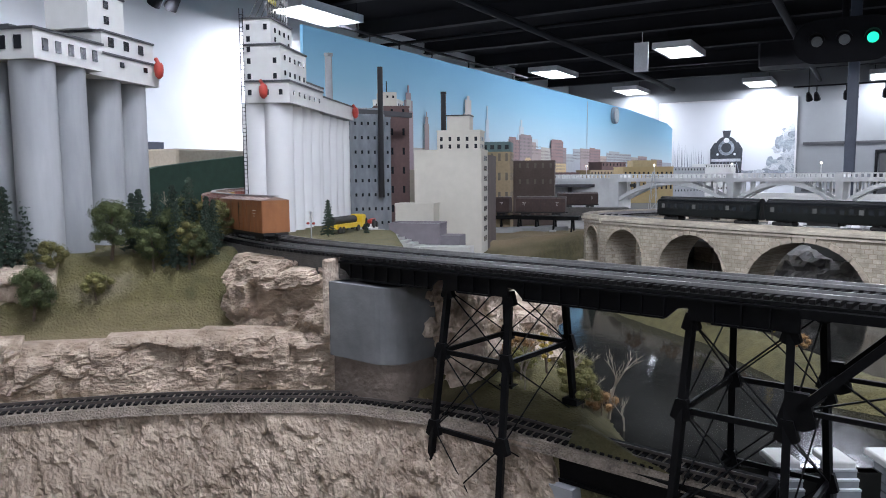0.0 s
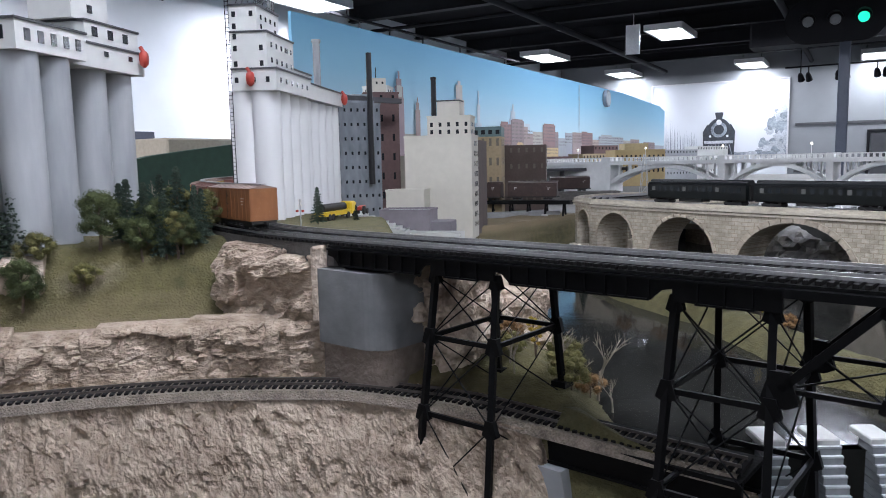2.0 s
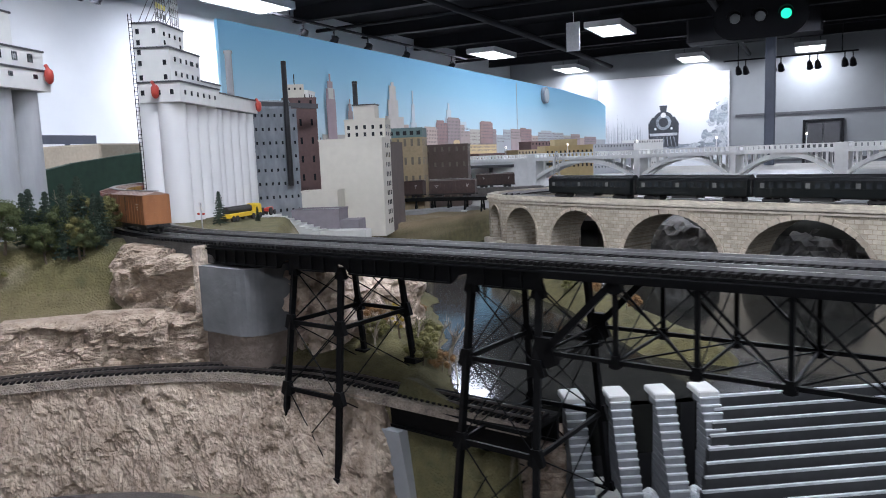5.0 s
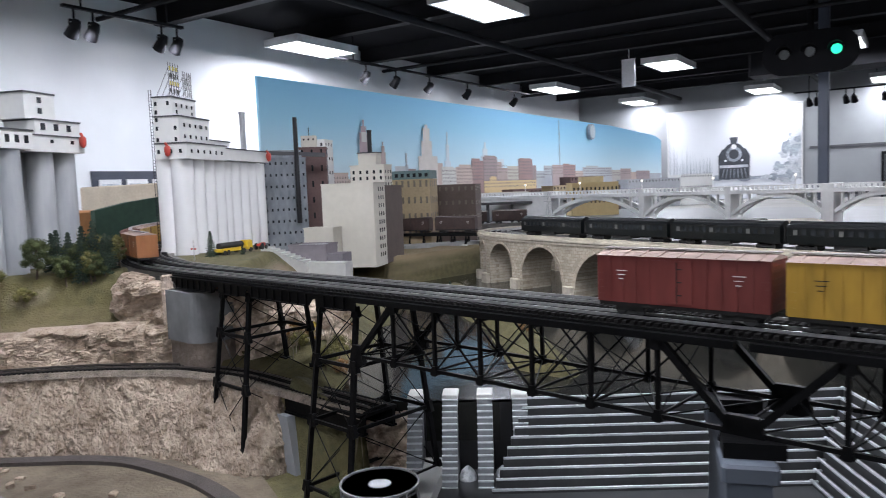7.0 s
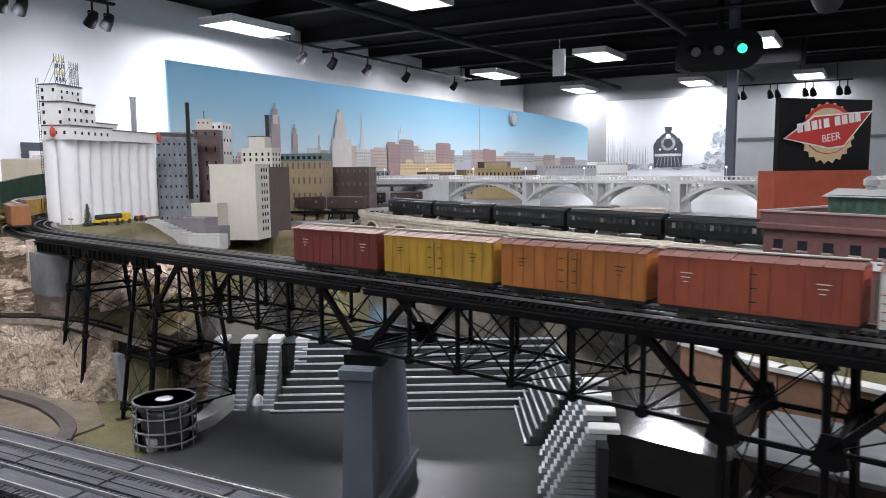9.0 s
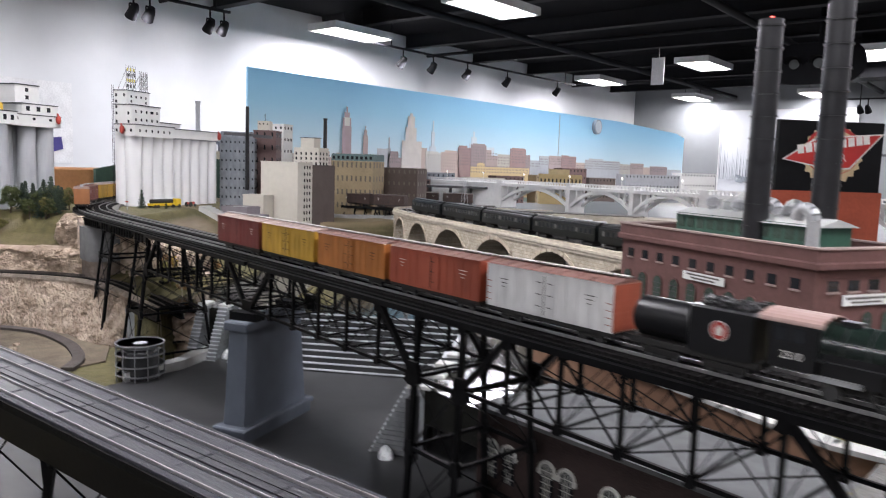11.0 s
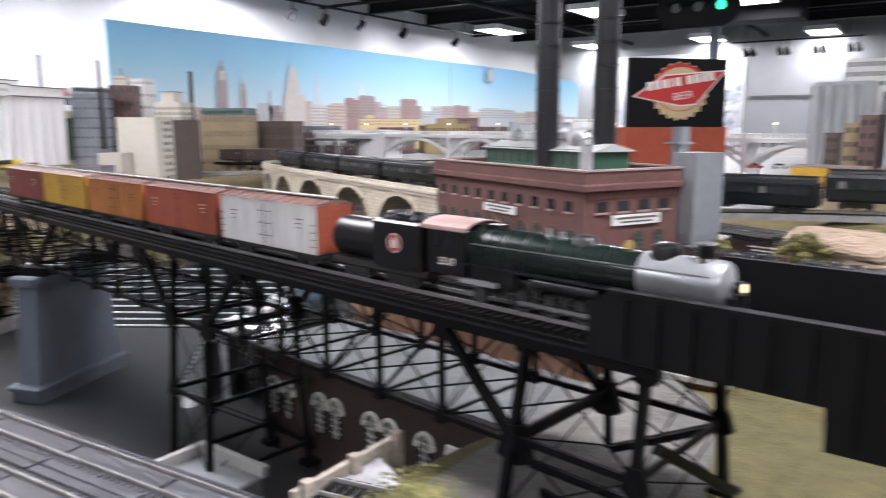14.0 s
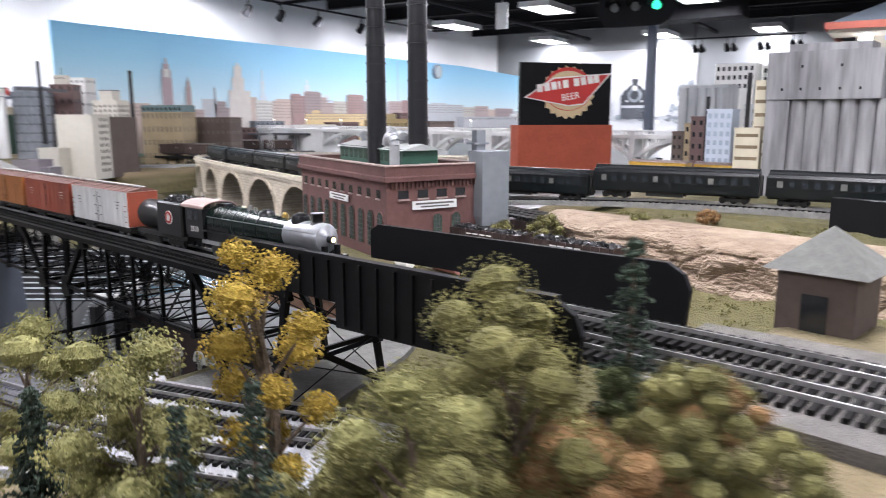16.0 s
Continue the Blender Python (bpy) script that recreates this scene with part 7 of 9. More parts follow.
for x0, x1 in ((0.026, 0.084), (0.116, 0.174)):
    for sy in (-0.0215, 0.0195):
        part("tender_truck", Shape().bevel(x0, x1, sy, sy + 0.002, 0.006, 0.0155, 0.001), UNDER, lo)
# cab
part("cab", Shape().span(0.205, 0.262, -0.032, -0.030, 0.034, 0.083).span(0.205, 0.262, 0.030, 0.032, 0.034, 0.083).span(0.258, 0.262, -0.030, 0.030, 0.03, 0.083).span(0.205, 0.262, -0.03, 0.03, 0.03, 0.034), LBLACK, lo)
cr = Shape()
n = 10
arc = [(0.0335 * math.cos(math.pi * i / n), 0.083 + 0.011 * math.sin(math.pi * i / n)) for i in range(n + 1)]
for (y0, z0), (y1, z1) in zip(arc, arc[1:]):
    cr.add([(0.193, y0, z0), (0.267, y0, z0), (0.267, y1, z1), (0.193, y1, z1), (0.193, y0, z0 + 0.0015), (0.267, y0, z0 + 0.0015), (0.267, y1, z1 + 0.0015), (0.193, y1, z1 + 0.0015)], [(0, 1, 2, 3), (7, 6, 5, 4), (0, 4, 5, 1), (2, 6, 7, 3), (0, 3, 7, 4), (1, 5, 6, 2)])
part("cab_roof", cr, LROOF, lo, "dull oxide cab roof", smooth=True)
for sy in (-1, 1):
    for x in (0.220, 0.240):
        w_ = new("cab_window", Shape().span(x - 0.007, x + 0.007, *sorted((sy * 0.032, sy * 0.0325)), 0.062, 0.079).mesh("cab_window", DARKWIN))
        w_.parent = lo
num = pose(0.234, -0.0324, 0.042, 90, 0, 0)
lettering("2510", 0.013, num, SWHITE, lo, "cab_number", 0.0002)
lettering("2510", 0.013, pose(0.234, 0.0324, 0.042, 90, 0, 180), SWHITE, lo, "cab_number", 0.0002)
# boiler
part("firebox", Shape().bevel(0.262, 0.335, -0.027, 0.027, 0.026, 0.062, 0.004), LBLACK, lo)
part("boiler", Shape(pose(0, 0, 0.0605)).lathe([(0.0275, 0.262), (0.0275, 0.335), (0.0245, 0.40), (0.0225, 0.475)], 32, axis="x"), LGREEN, lo, smooth=True)
for x in (0.285, 0.312, 0.34, 0.372, 0.405, 0.44, 0.474):
    rr = 0.0281 if x < 0.336 else 0.0278 - 0.0039 * (x - 0.335) / 0.1
    part("boiler_band", Shape(pose(0, 0, 0.0605)).lathe([(rr, x), (rr, x + 0.002)], 32, axis="x"), LBLACK, lo, smooth=True)
part("smokebox", Shape(pose(0, 0, 0.0605)).lathe([(0.0228, 0.475), (0.0228, 0.552), (0.021, 0.556), (0.015, 0.558), (0.006, 0.562), (0.001, 0.563)], 32, axis="x"), LSILVER, lo, "graphite silver smokebox", smooth=True)
part("smokestack", Shape(pose(0.535, 0, 0)).lathe([(0.012, 0.080), (0.0085, 0.084), (0.0085, 0.094), (0.0105, 0.097), (0.0095, 0.098)], 18), LBLACK, lo, smooth=True)
part("sand_dome", Shape(pose(0.495, 0, 0)).lathe([(0.015, 0.078), (0.0145, 0.086), (0.013, 0.091), (0.006, 0.094), (0.001, 0.0945)], 18), LBLACK, lo, smooth=True)
part("steam_dome", Shape(pose(0.405, 0, 0)).lathe([(0.014, 0.080), (0.013, 0.087), (0.008, 0.0915), (0.001, 0.092)], 18), LBLACK, lo, smooth=True)
part("turret", Shape().span(0.275, 0.295, -0.008, 0.008, 0.086, 0.092), LBLACK, lo)
part("safety_valves", Shape().rod((0.355, 0.004, 0.084), (0.355, 0.004, 0.094), 0.0022).rod((0.361, -0.004, 0.084), (0.361, -0.004, 0.094), 0.0022).rod((0.375, 0, 0.084), (0.375, 0, 0.092), 0.003), STEEL, lo)
part("bell", Shape(pose(0.455, 0, 0)).lathe([(0.006, 0.084), (0.005, 0.088), (0.003, 0.091), (0.001, 0.092)], 14), material("brass bell", (0.28, 0.19, 0.06), 0.4, metal=0.9), lo, smooth=True)
part("headlight", Shape(pose(0, 0, 0.0605)).rod((0.558, 0, 0.0), (0.571, 0, 0.0), 0.006, n=18), LBLACK, lo, smooth=True)
part("headlight_lens", Shape(pose(0, 0, 0.0605)).rod((0.571, 0, 0), (0.572, 0, 0), 0.0042, n=18), glowing("warm headlight", (1, 0.75, 0.45), 1.2), lo, "lit warm headlight")
for sy in (-1, 1):
    part("running_board", Shape().span(0.262, 0.53, *sorted((sy * 0.023, sy * 0.034)), 0.0455, 0.0475), LBLACK, lo)
    part("handrail", Shape().rod((0.27, sy * 0.0285, 0.071), (0.55, sy * 0.0245, 0.071), 0.0007, n=5), STEEL, lo)
    part("air_tank", Shape().rod((0.36, sy * 0.030, 0.0385), (0.44, sy * 0.030, 0.0385), 0.006, n=14), LBLACK, lo, smooth=True)
    part("ash_apron", Shape().span(0.255, 0.31, *sorted((sy * 0.025, sy * 0.031)), 0.024, 0.030), GALV, lo)
    part("cylinder", Shape().rod((0.502, sy * 0.027, 0.021), (0.54, sy * 0.027, 0.021), 0.0095, n=18).rod((0.498, sy * 0.026, 0.036), (0.544, sy * 0.026, 0.036), 0.007, n=16), LBLACK, lo, smooth=True)
    for x in (0.335, 0.374, 0.413, 0.452):
        s = Shape()
        for i in range(20):
            a, b = 6.28319 * i / 20, 6.28319 * (i + 1) / 20
            s.bar((x + 0.0172 * math.cos(a), sy * 0.0165, 0.0186 + 0.0172 * math.sin(a)), (x + 0.0172 * math.cos(b), sy * 0.0165, 0.0186 + 0.0172 * math.sin(b)), 0.004, 0.0028)
        for i in range(12):
            a = 6.28319 * i / 12
            s.rod((x, sy * 0.0165, 0.0186), (x + 0.016 * math.cos(a), sy * 0.0165, 0.0186 + 0.016 * math.sin(a)), 0.0009, n=4)
        s.rod((x, sy * 0.0145, 0.0186), (x, sy * 0.02, 0.0186), 0.0045, n=12)
        part("driving_wheel", s, WHEEL, lo)
    part("side_rod", Shape().bar((0.335, sy * 0.0215, 0.0115), (0.452, sy * 0.0215, 0.0115), 0.0018, 0.0038), STEEL, lo)
    part("main_rod", Shape().bar((0.413, sy * 0.0235, 0.0115), (0.495, sy * 0.0235, 0.0205), 0.0018, 0.0036), STEEL, lo)
    part("valve_rod", Shape().bar((0.425, sy * 0.0255, 0.036), (0.495, sy * 0.0255, 0.034), 0.0015, 0.0028).bar((0.43, sy * 0.0255, 0.013), (0.43, sy * 0.0255, 0.04), 0.0015, 0.0028), STEEL, lo)
    for x, rr in ((0.275, 0.0105), (0.495, 0.0085), (0.55, 0.0085)):
        part("truck_wheel", Shape().rod((x, sy * 0.0145, rr), (x, sy * 0.0185, rr), rr, n=18), WHEEL, lo)
part("engine_frame", Shape().span(0.27, 0.565, -0.012, 0.012, 0.012, 0.034), UNDER, lo)
part("pilot_beam", Shape().span(0.566, 0.574, -0.031, 0.031, 0.021, 0.031), LBLACK, lo)
pl = Shape()
for i in range(13):
    y = -0.027 + i * 0.0045
    pl.bar((0.574, y, 0.022), (0.600 - abs(y) * 0.45, y * 0.9, 0.004), 0.0018, 0.0018)
pl.bar((0.602, 0.0, 0.004), (0.585, -0.026, 0.004), 0.003, 0.003).bar((0.602, 0, 0.004), (0.585, 0.026, 0.004), 0.003, 0.003)
part("pilot", pl, LBLACK, lo)
part("front_steps", Shape().span(0.556, 0.566, -0.033, -0.026, 0.010, 0.034).span(0.556, 0.566, 0.026, 0.033, 0.010, 0.034).bar((0.566, -0.01, 0.031), (0.548, -0.012, 0.05), 0.002, 0.002).bar((0.566, 0.01, 0.031), (0.548, 0.012, 0.05), 0.002, 0.002), LBLACK, lo)
part("air_pump", Shape().rod((0.565, -0.012, 0.032), (0.565, -0.012, 0.052), 0.005, n=12).rod((0.565, 0.012, 0.032), (0.565, 0.012, 0.052), 0.005, n=12), LBLACK, lo, smooth=True)


def coach(label, L=0.44, W=0.062):
    t = thing("passenger_coach", label, "passenger coach")
    CG_ = COACH
    part("body", Shape().span(-L / 2, L / 2, -W / 2, W / 2, 0.024, 0.074), CG_, t)
    s = Shape()
    n = 10
    prof = [(W / 2 + 0.001, 0.074), (W / 2 - 0.006, 0.082), (W / 2 - 0.016, 0.084), (W / 2 - 0.017, 0.089), (W / 2 - 0.024, 0.093)]
    prof = prof + [(-y, z) for y, z in reversed(prof)]
    k = len(prof)
    s.add([(x, y, z) for x in (-L / 2, L / 2) for y, z in prof], [(i, i + 1, k + i + 1, k + i) for i in range(k - 1)] + [tuple(range(k)), tuple(range(2 * k - 1, k - 1, -1)), (k - 1, 0, k, 2 * k - 1)])
    part("clerestory_roof", s, COACHROOF, t)
    for sy in (-1, 1):
        tu = 0 if sy < 0 else 180
        for i in range(14):
            x = -L / 2 + 0.03 + i * (L - 0.06) / 13
            # every fifth window is paler, its inside light put into the colour
            window(t, x, sy * W / 2, 0.058, 0.014, 0.016, tu, COACHWIN if i % 5 else COACHLIT, 0.0008)
        part("letter_board", Shape().span(-L / 2, L / 2, *sorted((sy * W / 2, sy * (W / 2 + 0.0008))), 0.0685, 0.0735), COACHROOF, t)
        part("belt_rail", Shape().span(-L / 2, L / 2, *sorted((sy * W / 2, sy * (W / 2 + 0.0012))), 0.047, 0.0485), COACHROOF, t)
        part("truss_box", Shape().span(-0.07, 0.03, *sorted((sy * 0.014, sy * 0.026)), 0.010, 0.023), UNDER, t)
    part("underframe", Shape().span(-L / 2, L / 2, -0.02, 0.02, 0.018, 0.024), UNDER, t)
    for sx in (-1, 1):
        x = sx * (L / 2 - 0.06)
        part("truck", Shape().span(x - 0.036, x + 0.036, -0.021, -0.018, 0.006, 0.014).span(x - 0.036, x + 0.036, 0.018, 0.021, 0.006, 0.014).rod((x - 0.028, -0.018, 0.0088), (x - 0.028, 0.018, 0.0088), 0.0088, n=14).rod((x, -0.018, 0.0088), (x, 0.018, 0.0088), 0.0088, n=14).rod((x + 0.028, -0.018, 0.0088), (x + 0.028, 0.018, 0.0088), 0.0088, n=14), UNDER, t)
        part("vestibule", Shape().span(*sorted((sx * L / 2, sx * (L / 2 + 0.007))), -0.013, 0.013, 0.024, 0.076), UNDER, t)
    return t


COACH = material("dark pullman green", (0.005, 0.0075, 0.008), 0.3, vary=0.2, scale=20)
COACHROOF = material("black coach roof", (0.008, 0.009, 0.010), 0.35, vary=0.2, scale=20)
COACHWIN = material("coach window glass", (0.03, 0.035, 0.04), 0.12)
# lit coach window as a plain pale colour, without a lamp
COACHLIT = material("pale coach blind", (0.15, 0.15, 0.14), 0.4)
INV = VM.inverted()
# the passenger line runs on behind the power house to the right
passline = [Vector((*(VM @ Vector(p)).to_2d(), 1.497)) for p in ((-0.64, 0.075, 0), (-0.45, 0.067, 0), (-0.3, 0.062, 0), (0.5, 0.06, 0), (1.2, 0.06, 0), (1.7, 0.06, 0), (2.05, 0.10, 0))]
passline += [Vector((1.20, 2.125, 1.520)), Vector((1.62, 2.10, 1.54)), Vector((2.10, 2.11, 1.54)), Vector((2.9, 2.02, 1.54)), Vector((3.4, 1.93, 1.54))]
PL = curve_points(passline, 0.01)
first = None
for k in range(11):
    s = 0.235 + k * 0.462
    p, a = poly_at(PL, s)
    m = pose(p.x, p.y, p.z + RAILZ, 0, 0, a)
    if first is None:
        first = coach("black green heavyweight passenger coach with a clerestory roof")
        tagged(first, group="passenger train cars")
        first.matrix_basis = m
    else:
        copy_thing(first, m)
railway("railway_track", [tuple(p) for p in passline[6:]], "ballasted passenger track behind the hillside", m=Matrix.Identity(4), ballast=BALLAST_LT, gap=0.016)

# ---------------------------------------------------------------- waters, banks and rocks round the viaduct
solo("water", Shape().prism([(-2.15, 4.7), (-1.9, 4.2), (-0.83, 3.10), (0.3, 2.57), (1.05, 2.28), (1.5, 3.6), (1.3, 7.2), (-2.6, 7.6), (-2.7, 6.0)], 1.38, 1.452), material("grey rippled river resin", (0.075, 0.078, 0.075), 0.42, vary=0.3, scale=7, bump=0.15, bump_scale=30, spec=0.3), "grey still river reach behind the viaduct", "water", "structure")
GREYROCK = material("grey wet rock", (0.16, 0.155, 0.15), 0.75, scale=9, bump=0.7, bump_scale=40, second=(0.42, 0.41, 0.40))
for k in range(6):
    rock_mass("rock", VM @ pose(-0.2 + k * 0.45, 0.30 + rnd(-0.02, 0.05), 1.20, 0, 0, rnd(-10, 10)), 0.50, rnd(0.19, 0.24), 0.16, "rough grey rock bank behind the viaduct arches", GREYROCK, seed=100 + k, rough=0.05, cell=0.018)
rn = thing("brick_ruin", "low red brick ruin with two dark arched openings", "ruin", VM @ pose(1.33, 0.12, 0, 0, 0, 0))
part("wall", Shape().span(-0.12, 0.12, 0.05, 0.08, 1.24, 1.43), ORANGEBRICK, rn)
for x in (-0.05, 0.05):
    part("opening", Shape().plate([(x - 0.03, 1.30)] + [(x + 0.03 * math.cos(math.pi * (1 - i / 8)), 1.35 + 0.03 * math.sin(math.pi * i / 8)) for i in range(9)] + [(x + 0.03, 1.30)], 0.046, 0.05), material("black opening", (0.01, 0.01, 0.01), 0.9), rn)
for k in range(7):
    t = Vector((-1.30, 4.05)).lerp(Vector((-0.62, 3.85)), k / 6)
    g = thing("dam_pier", "white slanted dam pier standing in the river", "dam pier", pose(t.x, t.y, 0, 0, 0, -15), "dam piers")
    part("block", Shape().add([(-0.018, -0.05, 1.44), (0.018, -0.05, 1.44), (0.018, 0.05, 1.44), (-0.018, 0.05, 1.44), (-0.018, -0.02, 1.50), (0.018, -0.02, 1.50), (0.018, 0.05, 1.50), (-0.018, 0.05, 1.50)], [(3, 2, 1, 0), (4, 5, 6, 7), (0, 1, 5, 4), (1, 2, 6, 5), (2, 3, 7, 6), (3, 0, 4, 7)]), WHITEBR, g)
# lattice power mast on the river
mast = thing("lattice_mast", "thin white lattice power mast by the viaduct", "power mast", pose(-1.75, 4.0, 1.44))
for sx, sy in ((-1, -1), (1, -1), (1, 1), (-1, 1)):
    part("leg", Shape().rod((sx * 0.025, sy * 0.025, 0), (sx * 0.004, sy * 0.004, 0.26), 0.0016, n=5), GALV, mast)
for k in range(5):
    a, b = 0.025 - k * 0.0042, 0.025 - (k + 1) * 0.0042
    part("brace", Shape().rod((-a, -a, k * 0.052), (b, -b, (k + 1) * 0.052), 0.001, n=4), GALV, mast)
    part("brace", Shape().rod((a, -a, k * 0.052), (b, b, (k + 1) * 0.052), 0.001, n=4), GALV, mast)
part("cross_arm", Shape().bar((-0.05, 0, 0.235), (0.05, 0, 0.235), 0.002, 0.003).bar((-0.035, 0, 0.205), (0.035, 0, 0.205), 0.002, 0.003), GALV, mast)

# low black timber trestle and dark freight cars left of the viaduct
lt = thing("timber_trestle", "low black timber trestle on pale footings", "trestle", pose(-2.78, 3.70, 0, 0, 0, 10))
part("deck", Shape().span(0, 0.72, -0.04, 0.04, 1.46, 1.478), DECK_BLACK, lt)
for k in range(8):
    x = 0.04 + k * 0.092
    part("bent", Shape().bar((x, -0.045, 1.385), (x, -0.02, 1.46), 0.008, 0.008).bar((x, 0.045, 1.385), (x, 0.02, 1.46), 0.008, 0.008).bar((x, -0.04, 1.40), (x, 0.03, 1.45), 0.004, 0.006).bar((x, 0.04, 1.40), (x, -0.03, 1.45), 0.004, 0.006), DECK_BLACK, lt)
    if k % 2 == 0:
        part("footing", Shape().bevel(x - 0.016, x + 0.016, -0.06, -0.03, 1.36, 1.41, 0.003), CONCRETE, lt)
DARKCAR = material("sooty brown car paint", (0.05, 0.03, 0.025), 0.7, vary=0.3, scale=30)
dk = boxcar(DARKCAR, DARKCAR, DARKCAR, "sooty brown boxcar on the low trestle")
dk.matrix_basis = pose(-2.55, 3.74, 1.478, 0, 0, 10)
for k, (x, y, a) in enumerate(((-2.27, 3.80, 14), (-2.9, 4.45, 32), (-2.66, 4.6, 32), (-2.42, 4.76, 32))):
    copy_thing(dk, pose(x, y, 1.478, 0, 0, a))
solo("roadbed", Shape(pose(-2.66, 4.6, 0, 0, 0, 32)).span(-0.5, 0.6, -0.06, 0.06, 1.38, 1.478), BALLAST, "grey track bed by the river road", "roadbed")
ov = thing("road_overpass", "flat dark road overpass on short columns", "overpass", pose(-3.0, 4.95, 0, 0, 0, 28))
part("deck", Shape().span(0, 0.9, 0, 0.16, 1.60, 1.62), TRIM_DARK, ov)
for k in range(5):
    part("column", Shape().span(0.05 + k * 0.19, 0.075 + k * 0.19, 0.06, 0.09, 1.38, 1.60), TRIM_DARK, ov)
solo("road", Shape(pose(-2.75, 3.2, 0, 0, 0, 52)).span(0, 0.9, -0.06, 0.06, 1.40, 1.4215), material("grey model road", (0.30, 0.30, 0.30), 0.9, vary=0.15, scale=20), "grey model street beside the warehouse", "road", "structure")

# ---------------------------------------------------------------- left end: hill, pictures, lorry
gh = Shape()
gh.add([(-3.4, y, z) for y, z in ((2.2, 1.5), (2.2, 1.70), (2.38, 1.735), (2.6, 1.76), (2.86, 1.787), (3.1, 1.79), (3.3, 1.76), (3.3, 1.5))] + [(-3.44, y, z) for y, z in ((2.2, 1.5), (2.2, 1.70), (2.38, 1.735), (2.6, 1.76), (2.86, 1.787), (3.1, 1.79), (3.3, 1.76), (3.3, 1.5))],
       [tuple(range(8)), tuple(range(15, 7, -1))] + [(i, (i + 1) % 8, 8 + (i + 1) % 8, 8 + i) for i in range(8)])
solo("hill_cutout", gh, material("dark green hill paint", (0.022, 0.05, 0.035), 0.9, vary=0.25, scale=12), "dark green painted hill board behind the elevators", "hill board")
solo("display_case", Shape().bevel(-5.4, -4.4, 3.3, 4.6, 0.08, 1.86, 0.01), material("tan display cabinet", (0.42, 0.36, 0.28), 0.7), "tan display cabinet behind the layout", "cabinet")
solo("brown_crate", Shape().bevel(-3.9, -3.5, 1.7, 2.6, 0.08, 1.70, 0.01), material("orange brown board", (0.32, 0.15, 0.06), 0.7), "orange brown wooden screen behind the layout", "screen")
pbd = thing("picture_board", "dark display board with framed railway photographs on the white wall", "display board", pose(-8.03, 5.0, 0))
part("board", Shape().span(-0.02, 0.0, 0, 1.15, 1.2, 2.1), material("dark blue board", (0.05, 0.055, 0.075), 0.7), pbd)
for k in range(6):
    y, z = 0.08 + (k % 3) * 0.36, 1.68 - (k // 3) * 0.40
    fr = part("picture_frame", Shape().span(0, 0.02, y, y + 0.28, z, z + 0.32), FIXTURE, pbd, "pale framed photograph")
    part("photograph", Shape().span(0.02, 0.023, y + 0.03, y + 0.25, z + 0.05, z + 0.27), PHOTO_TREE, fr)
pw = thing("engine_poster", "white poster with a purple engine drawing and yellow disc", "poster", pose(-8.04, 3.3, 0))
PURPLE = material("purple poster ink", (0.06, 0.05, 0.22), 0.7)
part("sheet", Shape().span(-0.01, 0.0, -0.6, 0.74, 1.68, 2.66), material("white poster paper", (0.8, 0.8, 0.8), 0.7), pw)
def yz(parent, name, pts, x0, x1, mat):
    n = len(pts)
    s = Shape().add([(x0, y, z) for y, z in pts] + [(x1, y, z) for y, z in pts], [tuple(range(n)), tuple(range(2 * n - 1, n - 1, -1))] + [(i, (i + 1) % n, n + (i + 1) % n, n + i) for i in range(n)])
    return part(name, s, mat, parent)
yz(pw, "drawing", [(-0.1, 2.45), (0.2, 2.45), (0.2, 2.55), (-0.1, 2.55)], 0.001, 0.003, PURPLE)
yz(pw, "drawing", [(-0.05, 2.2), (0.13, 2.2), (0.13, 2.45), (-0.05, 2.45)], 0.001, 0.003, PURPLE)
yz(pw, "drawing", [(-0.3, 2.12), (0.46, 2.08), (0.5, 2.2), (0.1, 2.28), (-0.3, 2.2)], 0.0035, 0.005, PURPLE)
yz(pw, "drawing", [(0.12 + 0.36 * math.cos(a / 12), 1.95 + 0.36 * math.sin(a / 12)) for a in range(0, 76)], 0.0055, 0.007, PURPLE)
yz(pw, "drawing", [(0.12 + 0.29 * math.cos(a / 12), 1.95 + 0.29 * math.sin(a / 12)) for a in range(0, 76)], 0.0075, 0.009, FIXTURE)
yz(pw, "disc", [(0.02 + 0.13 * math.cos(a / 6), 2.38 + 0.13 * math.sin(a / 6)) for a in range(0, 38)], 0.0095, 0.011, material("yellow disc ink", (0.8, 0.5, 0.08), 0.7))
yz(pw, "drawing", [(0.3, 1.75), (0.62, 1.85), (0.6, 2.0), (0.45, 1.98), (0.42, 1.88), (0.3, 1.84)], 0.0095, 0.011, PURPLE)

tk = thing("flatbed_lorry", "yellow flatbed lorry with a black load on the plateau", "lorry", pose(-2.10, 1.95, 1.531, 0, 0, 100))
YEL = material("yellow lorry paint", (0.62, 0.42, 0.02), 0.4)
part("bed", Shape().bevel(-0.085, 0.06, -0.02, 0.02, 0.012, 0.024, 0.001), YEL, tk)
part("load", Shape().rod((-0.08, 0, 0.033), (0.05, 0, 0.033), 0.012, n=12), UNDER, tk)
part("cab", Shape().bevel(0.062, 0.095, -0.02, 0.02, 0.010, 0.046, 0.004), YEL, tk)
part("windscreen", Shape().span(0.094, 0.0955, -0.016, 0.016, 0.028, 0.042), DARKWIN, tk)
for x in (-0.07, -0.05, 0.04, 0.08):
    for sy in (-1, 1):
        part("wheel", Shape().rod((x, sy * 0.016, 0.009), (x, sy * 0.022, 0.009), 0.009, n=14), UNDER, tk)
rt = thing("tractor", "small red tractor beside the lorry", "tractor", pose(-2.135, 2.12, 1.531, 0, 0, 110))
